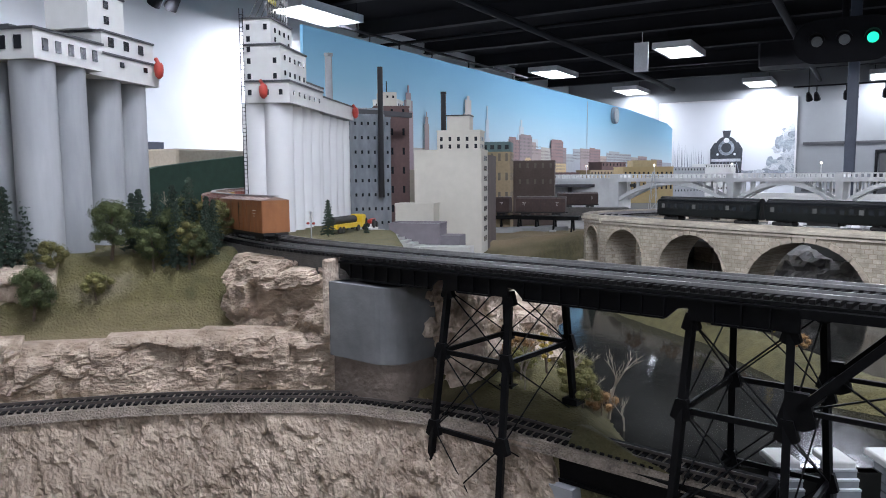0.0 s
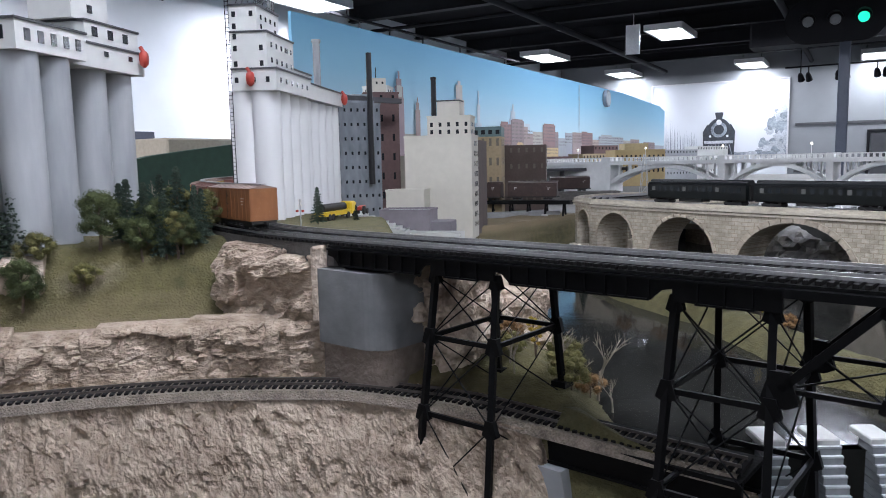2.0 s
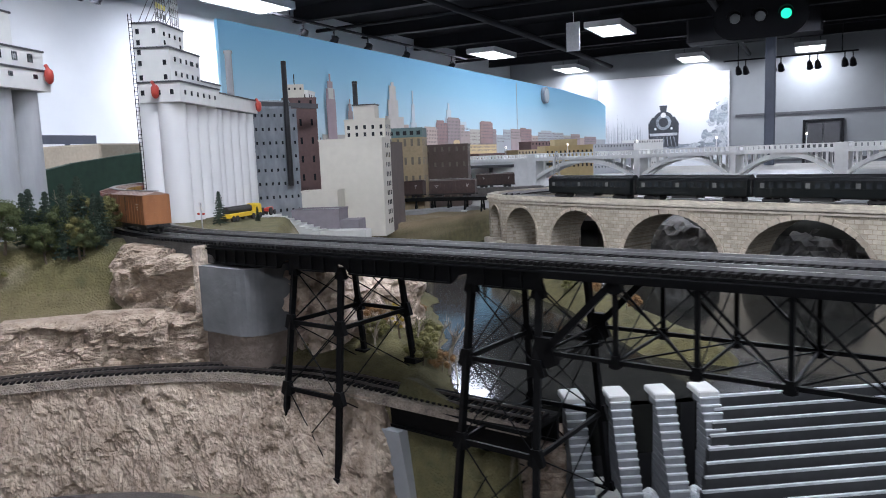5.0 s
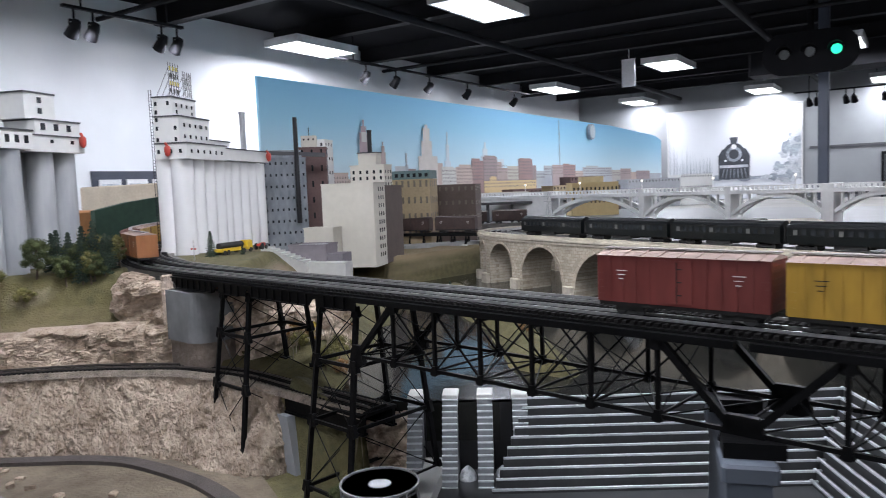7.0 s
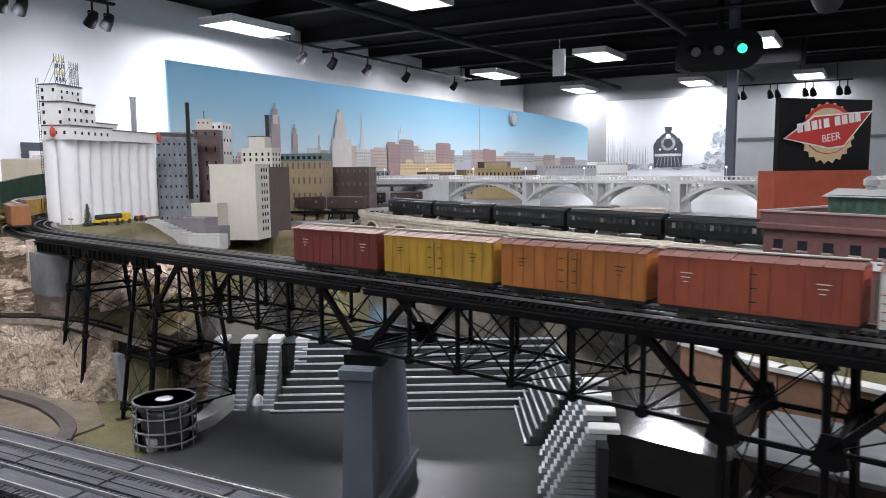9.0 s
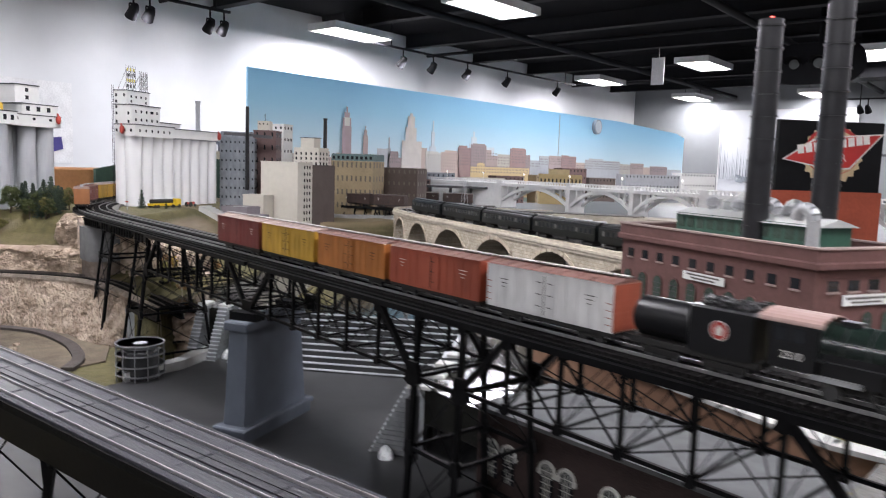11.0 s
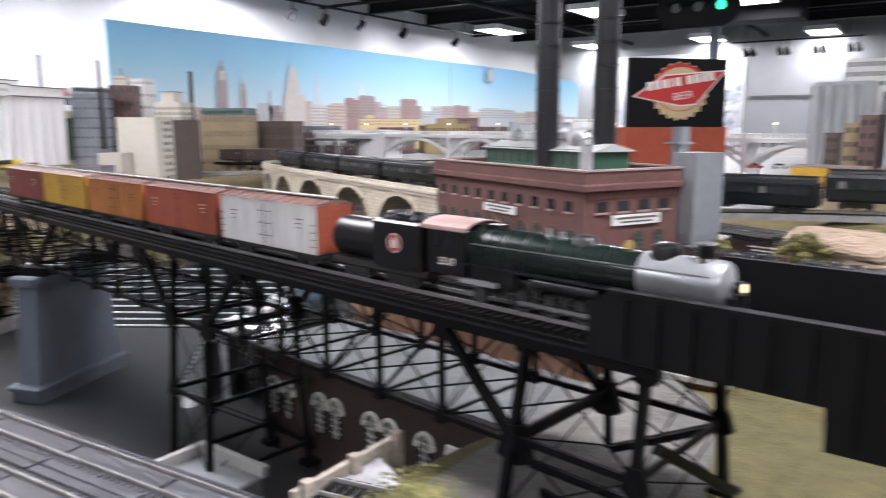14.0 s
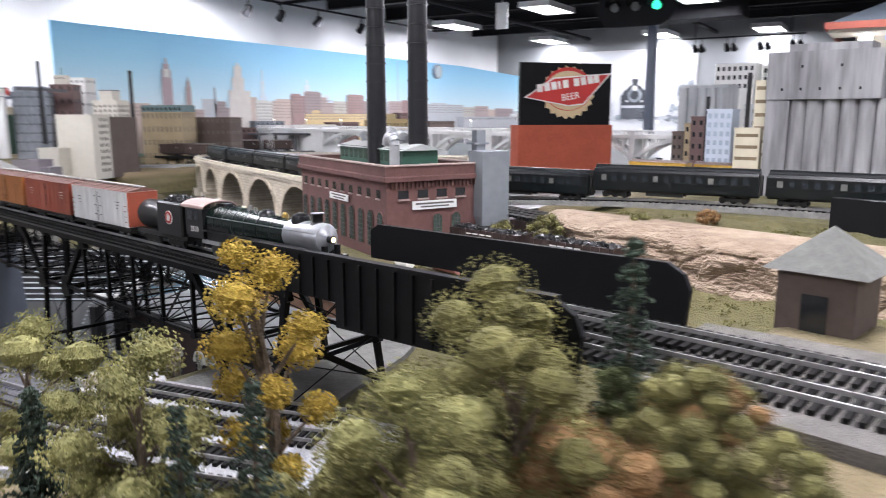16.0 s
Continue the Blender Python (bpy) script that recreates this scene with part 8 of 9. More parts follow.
part("hood", Shape().bevel(0.0, 0.03, -0.008, 0.008, 0.012, 0.026, 0.002), RED, rt)
part("seat", Shape().bevel(-0.02, -0.004, -0.008, 0.008, 0.014, 0.024, 0.002), RED, rt)
for x, rr in ((-0.012, 0.013), (0.022, 0.008)):
    for sy in (-1, 1):
        part("wheel", Shape().rod((x, sy * 0.011, rr), (x, sy * 0.016, rr), rr, n=14), UNDER, rt)
xs = thing("crossing_signal", "small crossbuck crossing signal with red lamps", "crossing signal", pose(-2.03, 1.72, 1.53))
part("post", Shape().rod((0, 0, 0), (0, 0, 0.07), 0.0018, n=6), GALV, xs)
part("crossbuck", Shape().bar((-0.012, 0.008, 0.052), (0.012, -0.008, 0.068), 0.002, 0.004).bar((-0.012, 0.008, 0.068), (0.012, -0.008, 0.052), 0.002, 0.004), SWHITE, xs)
for sx in (-1, 1):
    part("lamp", Shape().rod((sx * 0.009, -0.004, 0.04), (sx * 0.009, 0.001, 0.04), 0.003, n=10), RED, xs)

# ---------------------------------------------------------------- right-hand town
def concrete_elevator():
    m = pose(1.80, 2.86, 0, 0, 0, -8)
    t = thing("concrete_elevator", "weathered grey concrete elevator with tall silos below a blank headhouse", "grain elevator", m)
    WC = material("streaked grey concrete", (0.15, 0.146, 0.156), 0.85, vary=0.3, scale=16, stretch=(1, 1, 0.12), second=(0.36, 0.355, 0.365))
    for i in range(7):
        part("silo", Shape().lathe([(0.027, 1.50), (0.027, 1.835)], 20, pose(0.09 + i * 0.053, 0.03, 0)), WC, t, smooth=True)
    part("side_bin", Shape().span(-0.01, 0.066, 0.0, 0.16, 1.50, 1.835), WC, t)
    part("headhouse", Shape().span(-0.012, 0.34, -0.004, 0.17, 1.836, 1.995), WC, t)
    part("headhouse", Shape().span(0.05, 0.30, 0.01, 0.15, 1.995, 2.02), WC, t)
    for i in range(5):
        window(t, 0.04 + i * 0.06, -0.004, 1.87, 0.007, 0.009)
        if i % 2:
            window(t, 0.04 + i * 0.06, -0.004, 1.945, 0.007, 0.009)
    part("side_block", Shape().span(0.40, 0.55, -0.02, 0.2, 1.50, 1.85), GREYCONC, t)
    part("tower", Shape().span(0.46, 0.56, 0.02, 0.16, 1.85, 2.06), WC, t)
    for i in range(6):
        part("outer_silo", Shape().lathe([(0.03, 1.50), (0.03, 1.90)], 20, pose(0.58 + i * 0.06, -0.02, 0)), SILO, t, smooth=True)
    part("gallery", Shape().span(0.55, 0.95, -0.055, 0.06, 1.90, 1.94), SILO, t)
    return t


concrete_elevator()
BROWNBAND = material("brown window band", (0.20, 0.15, 0.09), 0.5, vary=0.3, scale=60)
CREAM2 = material("pale cream hotel paint", (0.60, 0.55, 0.42), 0.85, vary=0.08, scale=14)
building("corner_hotel", "cream office block with dark square windows", 1.735, 2.97, -6, 0.075, 0.09, 1.50, 0.40, CREAM2, 6, 1, 1, (0.066, 0.013), floor_h=0.048, wmat=BROWNBAND)
building("corner_hotel", "low cream office block with a brown side wall", 1.68, 2.93, -6, 0.09, 0.03, 1.50, 0.23, CREAM2, 5, 1, 0, (0.078, 0.012), floor_h=0.042, wmat=BROWNBAND)
PBLUE = material("pale blue office paint", (0.48, 0.54, 0.62), 0.8, vary=0.08, scale=14)
building("office_tower", "pale blue office tower with window rows", 1.52, 3.2, -6, 0.10, 0.1, 1.50, 0.30, PBLUE, 7, 4, 0, (0.014, 0.02), floor_h=0.036, wmat=material("pale office glass", (0.30, 0.36, 0.44), 0.3))
building("office_tower", "grey office slab behind the blue tower", 1.64, 3.35, -6, 0.10, 0.1, 1.50, 0.32, GREYCONC, 6, 4, 0, (0.012, 0.016))
building("brick_store", "red brown brick store building", 1.42, 3.36, -6, 0.09, 0.1, 1.50, 0.27, MAROON, 5, 3, 0, (0.012, 0.02))
building("brick_store", "tan brown brick store building", 1.36, 3.5, -6, 0.08, 0.1, 1.50, 0.24, TAN, 4, 3, 0, (0.012, 0.02))
building("brick_store", "narrow brown brick store building", 1.28, 3.6, -6, 0.05, 0.1, 1.50, 0.20, BROWNB, 4, 2, 0, (0.010, 0.016))
ge = building("grey_elevator", "pale grey elevator block in the town's distance", 1.13, 4.3, -6, 0.26, 0.2, 1.50, 0.44, SILO)
for k in range(5):
    part("silo", Shape().lathe([(0.026, 1.50), (0.026, 1.93)], 16, pose(0.026 + k * 0.052, -0.01, 0)), SILO, ge, smooth=True)
building("white_mill", "white mill block with a grid of dark windows", 1.24, 4.65, -6, 0.22, 0.15, 1.50, 0.57, HEADHOUSE, 3, 7, 0, (0.016, 0.024), floor_h=0.05)
building("white_mill", "white annexe with a grid of dark windows", 1.48, 4.75, -6, 0.12, 0.15, 1.50, 0.56, HEADHOUSE, 3, 3, 0, (0.016, 0.024), floor_h=0.05)
chp = thing("smoke_pipe", "thin black smoke pipe between the town buildings", "chimney", pose(1.50, 3.3, 1.5))
part("pipe", Shape().rod((0, 0, 0), (0, 0, 0.36), 0.008, n=12), CHIMNEY, chp, smooth=True)
chq = copy_thing(chp, pose(1.70, 3.05, 1.58))
for k in range(3):
    y_ = copy_thing(built[("yellow car paint", "yellow car paint", "pale dusty car roof", True)], pose(1.36 + k * 0.28, 3.12 - k * 0.05, 1.502, 0, 0, -10))
railway("railway_track", [(1.1, 3.16, 1.4935), (1.6, 3.07, 1.4935), (2.2, 2.96, 1.4935)], "town siding with pale ballast", m=Matrix.Identity(4), gap=0.02)
# grey truck deck and lorries by the far bridge
for k in range(4):
    v_ = thing("toy_car", "small red and white toy car by the bridge", "car", pose(0.85 + k * 0.12, 4.5 + k * 0.03, 1.50, 0, 0, 10 + k * 7), "toy cars")
    cm = RED if k % 2 == 0 else SWHITE
    part("body", Shape().bevel(-0.04, 0.04, -0.017, 0.017, 0.006, 0.02, 0.003), cm, v_)
    part("cabin", Shape().bevel(-0.02, 0.016, -0.014, 0.014, 0.02, 0.03, 0.004), DARKWIN, v_)
    for x in (-0.024, 0.024):
        for sy in (-1, 1):
            part("wheel", Shape().rod((x, sy * 0.013, 0.007), (x, sy * 0.018, 0.007), 0.007, n=12), UNDER, v_)

# hillside rock face, black retaining wall and depot beyond the trestle's end
rock_mass("rock", TR @ pose(3.12, 0.93, 1.385, 0, 0, -7), 0.86, 0.145, 0.17, "tan layered hillside rock below the passenger track", material("tan hay-coloured rock", (0.22, 0.15, 0.105), 0.95, scale=10, bump=0.8, bump_scale=90, second=(0.40, 0.31, 0.23), stretch=(1, 1, 3)), seed=130, rough=0.030, cell=0.006, layers=14, blocky=0.25)
solo("retaining_wall", Shape(TR).prism([(3.33, 1.18), (4.9, 0.95), (4.9, 0.98), (3.33, 1.21)], 1.40, 1.60), FASCIA, "black retaining wall below the passenger track", "retaining wall")
dp = thing("depot", "small brown stone house with a grey pyramid roof beside the track", "house", TR @ pose(3.535, 0.36, 1.39, 0, 0, -4))
part("wall", Shape().span(-0.045, 0.045, -0.045, 0.045, 0.0, 0.21), BROWNB, dp)
part("roof", Shape().add([(-0.06, -0.06, 0.208), (0.06, -0.06, 0.208), (0.06, 0.06, 0.208), (-0.06, 0.06, 0.208), (0, 0, 0.26)], [(0, 1, 4), (1, 2, 4), (2, 3, 4), (3, 0, 4), (3, 2, 1, 0)]), material("weathered slate roof", (0.13, 0.13, 0.12), 0.85, vary=0.2, scale=30, bump=0.3), dp)
part("window", Shape().span(-0.015, 0.015, -0.047, -0.044, 0.13, 0.18), DARKWIN, dp)
part("window", Shape().span(-0.047, -0.044, -0.015, 0.015, 0.13, 0.18), DARKWIN, dp)

# coal hopper, tank bodies and siding beside the power house
HOPB = material("dark freight brown", (0.035, 0.02, 0.018), 0.6, vary=0.3, scale=30)


def hopper_car(label):
    t = thing("hopper_car", label, "hopper car")
    L, W = 0.23, 0.062
    s = Shape()
    s.span(-L / 2, L / 2, -W / 2, -W / 2 + 0.003, 0.03, 0.078).span(-L / 2, L / 2, W / 2 - 0.003, W / 2, 0.03, 0.078).span(-L / 2, -L / 2 + 0.003, -W / 2, W / 2, 0.04, 0.078).span(L / 2 - 0.003, L / 2, -W / 2, W / 2, 0.04, 0.078)
    part("body", s, HOPB, t)
    for i in range(10):
        x = -L / 2 + 0.012 + i * (L - 0.024) / 9
        part("side_post", Shape().span(x - 0.0015, x + 0.0015, -W / 2 - 0.002, -W / 2, 0.03, 0.078), HOPB, t)
    for x0 in (-0.05, 0.05):
        part("chute", Shape().add([(x0 - 0.05, -0.025, 0.035), (x0 + 0.05, -0.025, 0.035), (x0 + 0.05, 0.025, 0.035), (x0 - 0.05, 0.025, 0.035), (x0 - 0.012, -0.02, 0.012), (x0 + 0.012, -0.02, 0.012), (x0 + 0.012, 0.02, 0.012), (x0 - 0.012, 0.02, 0.012)], [(0, 1, 5, 4), (1, 2, 6, 5), (2, 3, 7, 6), (3, 0, 4, 7), (4, 5, 6, 7), (3, 2, 1, 0)]), HOPB, t)
    c = Shape()
    for i in range(120):
        c.box(0, 0, 0, rnd(0.006, 0.011), rnd(0.006, 0.011), 0.008, pose(rnd(-L / 2 + 0.006, L / 2 - 0.006), rnd(-0.024, 0.024), 0.072 + rnd(0, 0.008), rnd(0, 90), rnd(0, 90), 0))
    tagged(part("coal_load", c, bpy.data.materials["coal"], t), kind="stuff")
    part("load_bed", Shape().span(-L / 2 + 0.003, L / 2 - 0.003, -W / 2 + 0.003, W / 2 - 0.003, 0.04, 0.072), bpy.data.materials["coal"], t)
    for k in range(3):
        part("lettering_bar", Shape().span(-0.06 + 0.01 * k, 0.03 - 0.012 * k, -W / 2 - 0.0006, -W / 2, 0.066 - k * 0.008, 0.069 - k * 0.008), SWHITE, t)
    truck(t, -0.08)
    truck(t, 0.08)
    return t


hc = hopper_car("dark brown coal hopper car with white lettering bars")
hc.matrix_basis = pose(1.32, 1.70, 1.412, 0, 0, -12)
copy_thing(hc, pose(1.58, 1.645, 1.412, 0, 0, -12))
copy_thing(hc, pose(1.40, 1.90, 1.412, 0, 0, -12))
copy_thing(hc, pose(1.66, 1.845, 1.412, 0, 0, -12))
for dy in (0.0, 0.2):
    railway("railway_track", [(1.10, 1.747 + dy, 1.402), (1.5, 1.662 + dy, 1.402), (1.95, 1.567 + dy, 1.402)], "dark siding track beside the power house", m=Matrix.Identity(4))
tank = thing("tank_body", "loose white and dull red tank body lying on the ground", "tank body", pose(1.27, 1.555, 1.42, 0, 0, -18))
part("shell", Shape().rod((-0.03, 0, 0), (0.06, 0, 0), 0.02, n=18), material("dull pink red tank", (0.30, 0.12, 0.11), 0.6, vary=0.2, scale=30), tank, smooth=True)
part("end_cap", Shape().rod((-0.055, 0, 0), (-0.03, 0, 0), 0.0205, n=18), SWHITE, tank, smooth=True)
t2_ = thing("white_tank", "small white propane tank with a dome", "tank", pose(1.16, 1.54, 1.415, 0, 0, -20))
part("shell", Shape(pose(0, 0, 0)).lathe([(0.002, -0.03), (0.014, -0.026), (0.016, -0.015), (0.016, 0.015), (0.014, 0.026), (0.002, 0.03)], 18, axis="x"), SWHITE, t2_, smooth=True)
part("dome", Shape().rod((0, 0, 0.012), (0, 0, 0.032), 0.006, n=12), SWHITE, t2_, smooth=True)

solo("yard_slab", Shape(TR).prism([(2.66, -0.08), (2.62, 0.30), (2.60, 0.465), (2.70, 0.485), (2.78, 0.44), (2.85, 0.30), (2.93, 0.06), (2.90, -0.02)], 1.30, 1.3435), material("stained grey yard concrete", (0.085, 0.083, 0.078), 0.9, scale=14, bump=0.3, bump_scale=120, second=(0.16, 0.155, 0.145)), "stained grey concrete yard under the trestle's last tower", "yard", "structure")

# yard tracks below the trestle's far end
YARD = material("white grey yard ballast", (0.44, 0.44, 0.45), 0.95, vary=0.3, scale=120, bump=0.6, bump_scale=400)
solo("yard_bed", Shape(TR).prism([(2.50, -0.50), (2.62, -0.45), (2.95, -0.26), (3.12, -0.13), (3.2, -0.02), (3.2, 0.10), (2.9, 0.03), (2.66, -0.06), (2.575, -0.03), (2.598, -0.15), (2.50, -0.26)], 1.22, 1.350), YARD, "white grey ballasted yard bed", "yard bed", "structure")
for k in range(4):
    o = -0.078 * k
    railway("railway_track", [(2.60 - 0.4 * o, -0.127 + 0.9 * o, 1.3505), (2.66 - 0.4 * o, -0.105 + 0.9 * o, 1.3505), (2.86 - 0.4 * o, -0.03 + 0.9 * o, 1.3505), (3.0 - 0.4 * o, 0.035 + 0.9 * o, 1.3505)], "yard track in white ballast", singles=(2.3, 3.2) if k < 2 else None)
yw = thing("timber_wall", "pale weathered timber retaining wall at the yard's edge", "wall", TR)
for k in range(3):
    part("plank", Shape().bar((2.590, -0.165, 1.310 + 0.021 * k), (2.562, 0.012, 1.310 + 0.021 * k), 0.008, 0.019), material("weathered pale timber", (0.34, 0.30, 0.25), 0.9, vary=0.3, scale=60, bump=0.4, bump_scale=200), yw)
for f in (0.08, 0.5, 0.94):
    part("post", Shape().span(2.594 - 0.028 * f, 2.606 - 0.028 * f, -0.171 + 0.177 * f, -0.159 + 0.177 * f, 1.10, 1.372), bpy.data.materials["weathered pale timber"], yw)
gb = thing("white_shed", "small white shed with grey sides below the fascia", "shed", TR @ pose(3.16, 0.30, 1.30, 0, 0, 20))
part("wall", Shape().span(-0.03, 0.03, -0.03, 0.03, 0.0, 0.10), GREYCONC, gb)
part("roof", Shape().span(-0.035, 0.035, -0.035, 0.035, 0.10, 0.106), CONCRETE, gb)

# ---------------------------------------------------------------- booth and lights at the hall's far side
bo = thing("display_booth", "cream hall booth with a red-edged dark roof and blue lamps", "booth", pose(1.62, 8.5, 0.08))
part("wall", Shape().span(0.12, 5.6, 0.1, 3.0, 0, 2.50), material("cream booth wall", (0.36, 0.33, 0.28), 0.8, vary=0.06, scale=2), bo)
part("roof", Shape().add([(-0.1, -0.45, 2.56), (5.9, -0.45, 2.56), (5.9, 3.2, 2.56), (-0.1, 3.2, 2.56), (0.35, 0.6, 2.86), (5.4, 0.6, 2.86), (5.4, 2.6, 2.86), (0.35, 2.6, 2.86)], [(3, 2, 1, 0), (4, 5, 6, 7), (0, 1, 5, 4), (1, 2, 6, 5), (2, 3, 7, 6), (3, 0, 4, 7)]), material("dark booth shingles", (0.022, 0.028, 0.034), 0.9, vary=0.3, scale=10, bump=0.3, bump_scale=30, spec=0.15), bo)
part("eave_board", Shape().span(-0.12, 5.92, -0.48, -0.45, 2.50, 2.565).span(-0.12, -0.09, -0.45, 3.2, 2.50, 2.565), material("orange red eave paint", (0.22, 0.05, 0.03), 0.6, vary=0.1, scale=6), bo)
part("soffit", Shape().span(-0.09, 5.9, -0.45, 0.1, 2.47, 2.50), bpy.data.materials["cream booth wall"], bo)
BLUELAMP = glowing("blue lamp glass", (0.02, 0.10, 0.85), 1.6)
for k in range(6):
    part("blue_lamp", Shape().lathe([(0.005, 2.38), (0.036, 2.41), (0.038, 2.45), (0.02, 2.47)], 16, pose(0.42 + k * 0.5, -0.2, 0)), BLUELAMP, bo, "glowing blue lamp", smooth=True)
part("sign_lamp", Shape().span(0.16, 0.26, -0.2, -0.1, 2.38, 2.47), GLOW, bo, "small white lit lamp")
solo("track_rail", Shape().span(-2.3, 0.3, 17.78, 17.82, 3.5, 3.53).rod((-2.0, 17.8, 3.53), (-2.0, 17.8, 4.15), 0.01).rod((0.0, 17.8, 3.53), (0.0, 17.8, 4.15), 0.01), DUCT, "black lighting track before the grey far wall", "track rail")
for x in (-2.0, -1.85, -1.3, -1.15, -0.6, -0.45, 0.05, 0.2):
    spotlight(pose(x, 17.8, 3.5), "black track spotlight before the grey far wall", (0.1, 0.6, -0.6))

# ---------------------------------------------------------------- trees and shrubs
def flock(name, c, c2):
    return material(name, c, 0.95, vary=0.3, scale=60, bump=0.4, bump_scale=300, second=c2)


F_GREEN = flock("mid green flock", (0.038, 0.055, 0.020), (0.11, 0.13, 0.045))
F_OLIVE = flock("olive flock", (0.070, 0.070, 0.020), (0.21, 0.19, 0.065))
F_PALE = flock("pale sage flock", (0.13, 0.13, 0.042), (0.33, 0.31, 0.12))
F_YELLOW = flock("golden yellow flock", (0.30, 0.19, 0.02), (0.50, 0.36, 0.06))
F_DARK = flock("dark fir green flock", (0.018, 0.032, 0.022), (0.05, 0.075, 0.05))
F_RUST = flock("rust brown flock", (0.16, 0.085, 0.03), (0.30, 0.17, 0.07))
BARK = material("grey brown bark", (0.12, 0.09, 0.065), 0.95, vary=0.3, scale=80, bump=0.4, bump_scale=200)
DEADWOOD = material("pale dead wood", (0.26, 0.22, 0.17), 0.95, vary=0.3, scale=80)


def clump(s, c, r, n, size, flat=0.8):
    """A tuft of small ragged leaves round c."""
    for _ in range(n):
        d = Vector((random.gauss(0, 1), random.gauss(0, 1), random.gauss(0, 1)))
        if d.length < 1e-3:
            continue
        d.normalize()
        p = Vector(c) + Vector((d.x * r, d.y * r, d.z * r * flat)) * rnd(0.55, 1.05)
        a = Vector((rnd(-1, 1), rnd(-1, 1), rnd(-1, 1))).normalized()
        b = a.cross(d + Vector((0.01, 0.02, 0.03)))
        if b.length < 1e-3:
            continue
        b.normalize()
        k = size * rnd(0.6, 1.3)
        i = len(s.v)
        s.v += [tuple(p + a * k), tuple(p - a * k * 0.5 + b * k * 0.9), tuple(p - a * k * 0.6 - b * k * 0.8), tuple(p + d * k * 0.8)]
        s.f += [(i, i + 1, i + 2), (i, i + 3, i + 1), (i + 1, i + 3, i + 2), (i + 2, i + 3, i)]


def leafy_tree(h, w, leaf, label, clumps=16, n=70, size=0.0016, lean=0.0, category="tree"):
    t = thing("tree", label, category)
    tk, cr = Shape(), Shape()
    pts = [Vector((0, 0, -0.01)), Vector((lean * 0.3 + rnd(-0.004, 0.004), rnd(-0.004, 0.004), h * 0.25)), Vector((lean * 0.7, rnd(-0.008, 0.008), h * 0.5)), Vector((lean, rnd(-0.008, 0.008), h * 0.8))]
    rad = [h * 0.035, h * 0.027, h * 0.02, h * 0.008]
    for i in range(3):
        tk.rod(pts[i], pts[i + 1], rad[i], rad[i + 1], 7)
    for k in range(clumps):
        f = k / max(1, clumps - 1)
        z = h * (0.34 + 0.6 * f)
        spread = w * 0.5 * math.sin(math.pi * (0.22 + 0.68 * f)) * rnd(0.5, 1.0)
        a = k * 2.4 + rnd(-0.4, 0.4)
        base = pts[1].lerp(pts[3], min(1, f * 0.9))
        c = Vector((base.x + spread * math.cos(a), base.y + spread * math.sin(a), z))
        tk.rod(base + Vector((0, 0, -h * 0.04)), c, h * 0.010, h * 0.003, 5)
        r = w * rnd(0.15, 0.24)
        clump(cr, c, r, n, size)
        cr.lathe([(0.001, -0.5 * r), (0.46 * r, -0.34 * r), (0.66 * r, 0.02 * r), (0.48 * r, 0.36 * r), (0.001, 0.52 * r)], 7, pose(c.x, c.y, c.z, rnd(-20, 20), rnd(-20, 20), rnd(0, 90)))
    part("trunk", tk, BARK, t, smooth=True)
    tagged(part("crown", cr, leaf, t), kind="stuff")
    return t


def fir_tree(h, w, label, leaf=None, n=26):
    t = thing("fir_tree", label, "fir tree")
    part("trunk", Shape().rod((0, 0, -0.01), (0, 0, h * 0.97), h * 0.022, h * 0.004, 7), BARK, t, smooth=True)
    cr = Shape()
    tiers = 13
    for k in range(tiers):
        f = k / (tiers - 1)
        z, r = h * (0.12 + 0.86 * f), w * 0.5 * (1 - f) ** 0.85 + 0.003
        for j in range(7):
            a = j * 0.9 + k * 1.3 + rnd(-0.2, 0.2)
            rr = r * rnd(0.65, 1.1)
            for q in range(max(2, int(5 * (1 - f)) + 1)):
                g = (q + 1) / (max(2, int(5 * (1 - f)) + 1))
                clump(cr, (rr * g * math.cos(a), rr * g * math.sin(a), z - h * 0.05 * g), w * 0.045 + 0.003, 7, 0.0032, 0.5)
    tagged(part("needles", cr, leaf or F_DARK, t), kind="stuff")
    return t


def dead_tree(h, label):
    t = thing("dead_tree", label, "dead tree")
    s = Shape()
    def grow(p, d, ln, r, depth):
        q = p + d * ln
        s.rod(p, q, r, r * 0.6, 6)
        if depth > 0:
            for _ in range(3):
                e = (d + Vector((rnd(-0.8, 0.8), rnd(-0.8, 0.8), rnd(-0.1, 0.5)))).normalized()
                grow(p.lerp(q, rnd(0.55, 1.0)), e, ln * rnd(0.5, 0.75), r * 0.5, depth - 1)
    grow(Vector((0, 0, -0.01)), Vector((0.05, 0.03, 1)).normalized(), h * 0.5, h * 0.03, 3)
    part("branchwork", s, DEADWOOD, t, smooth=True)
    return t


def stand(u, v):
    return ground(u, v)


random.seed(7)
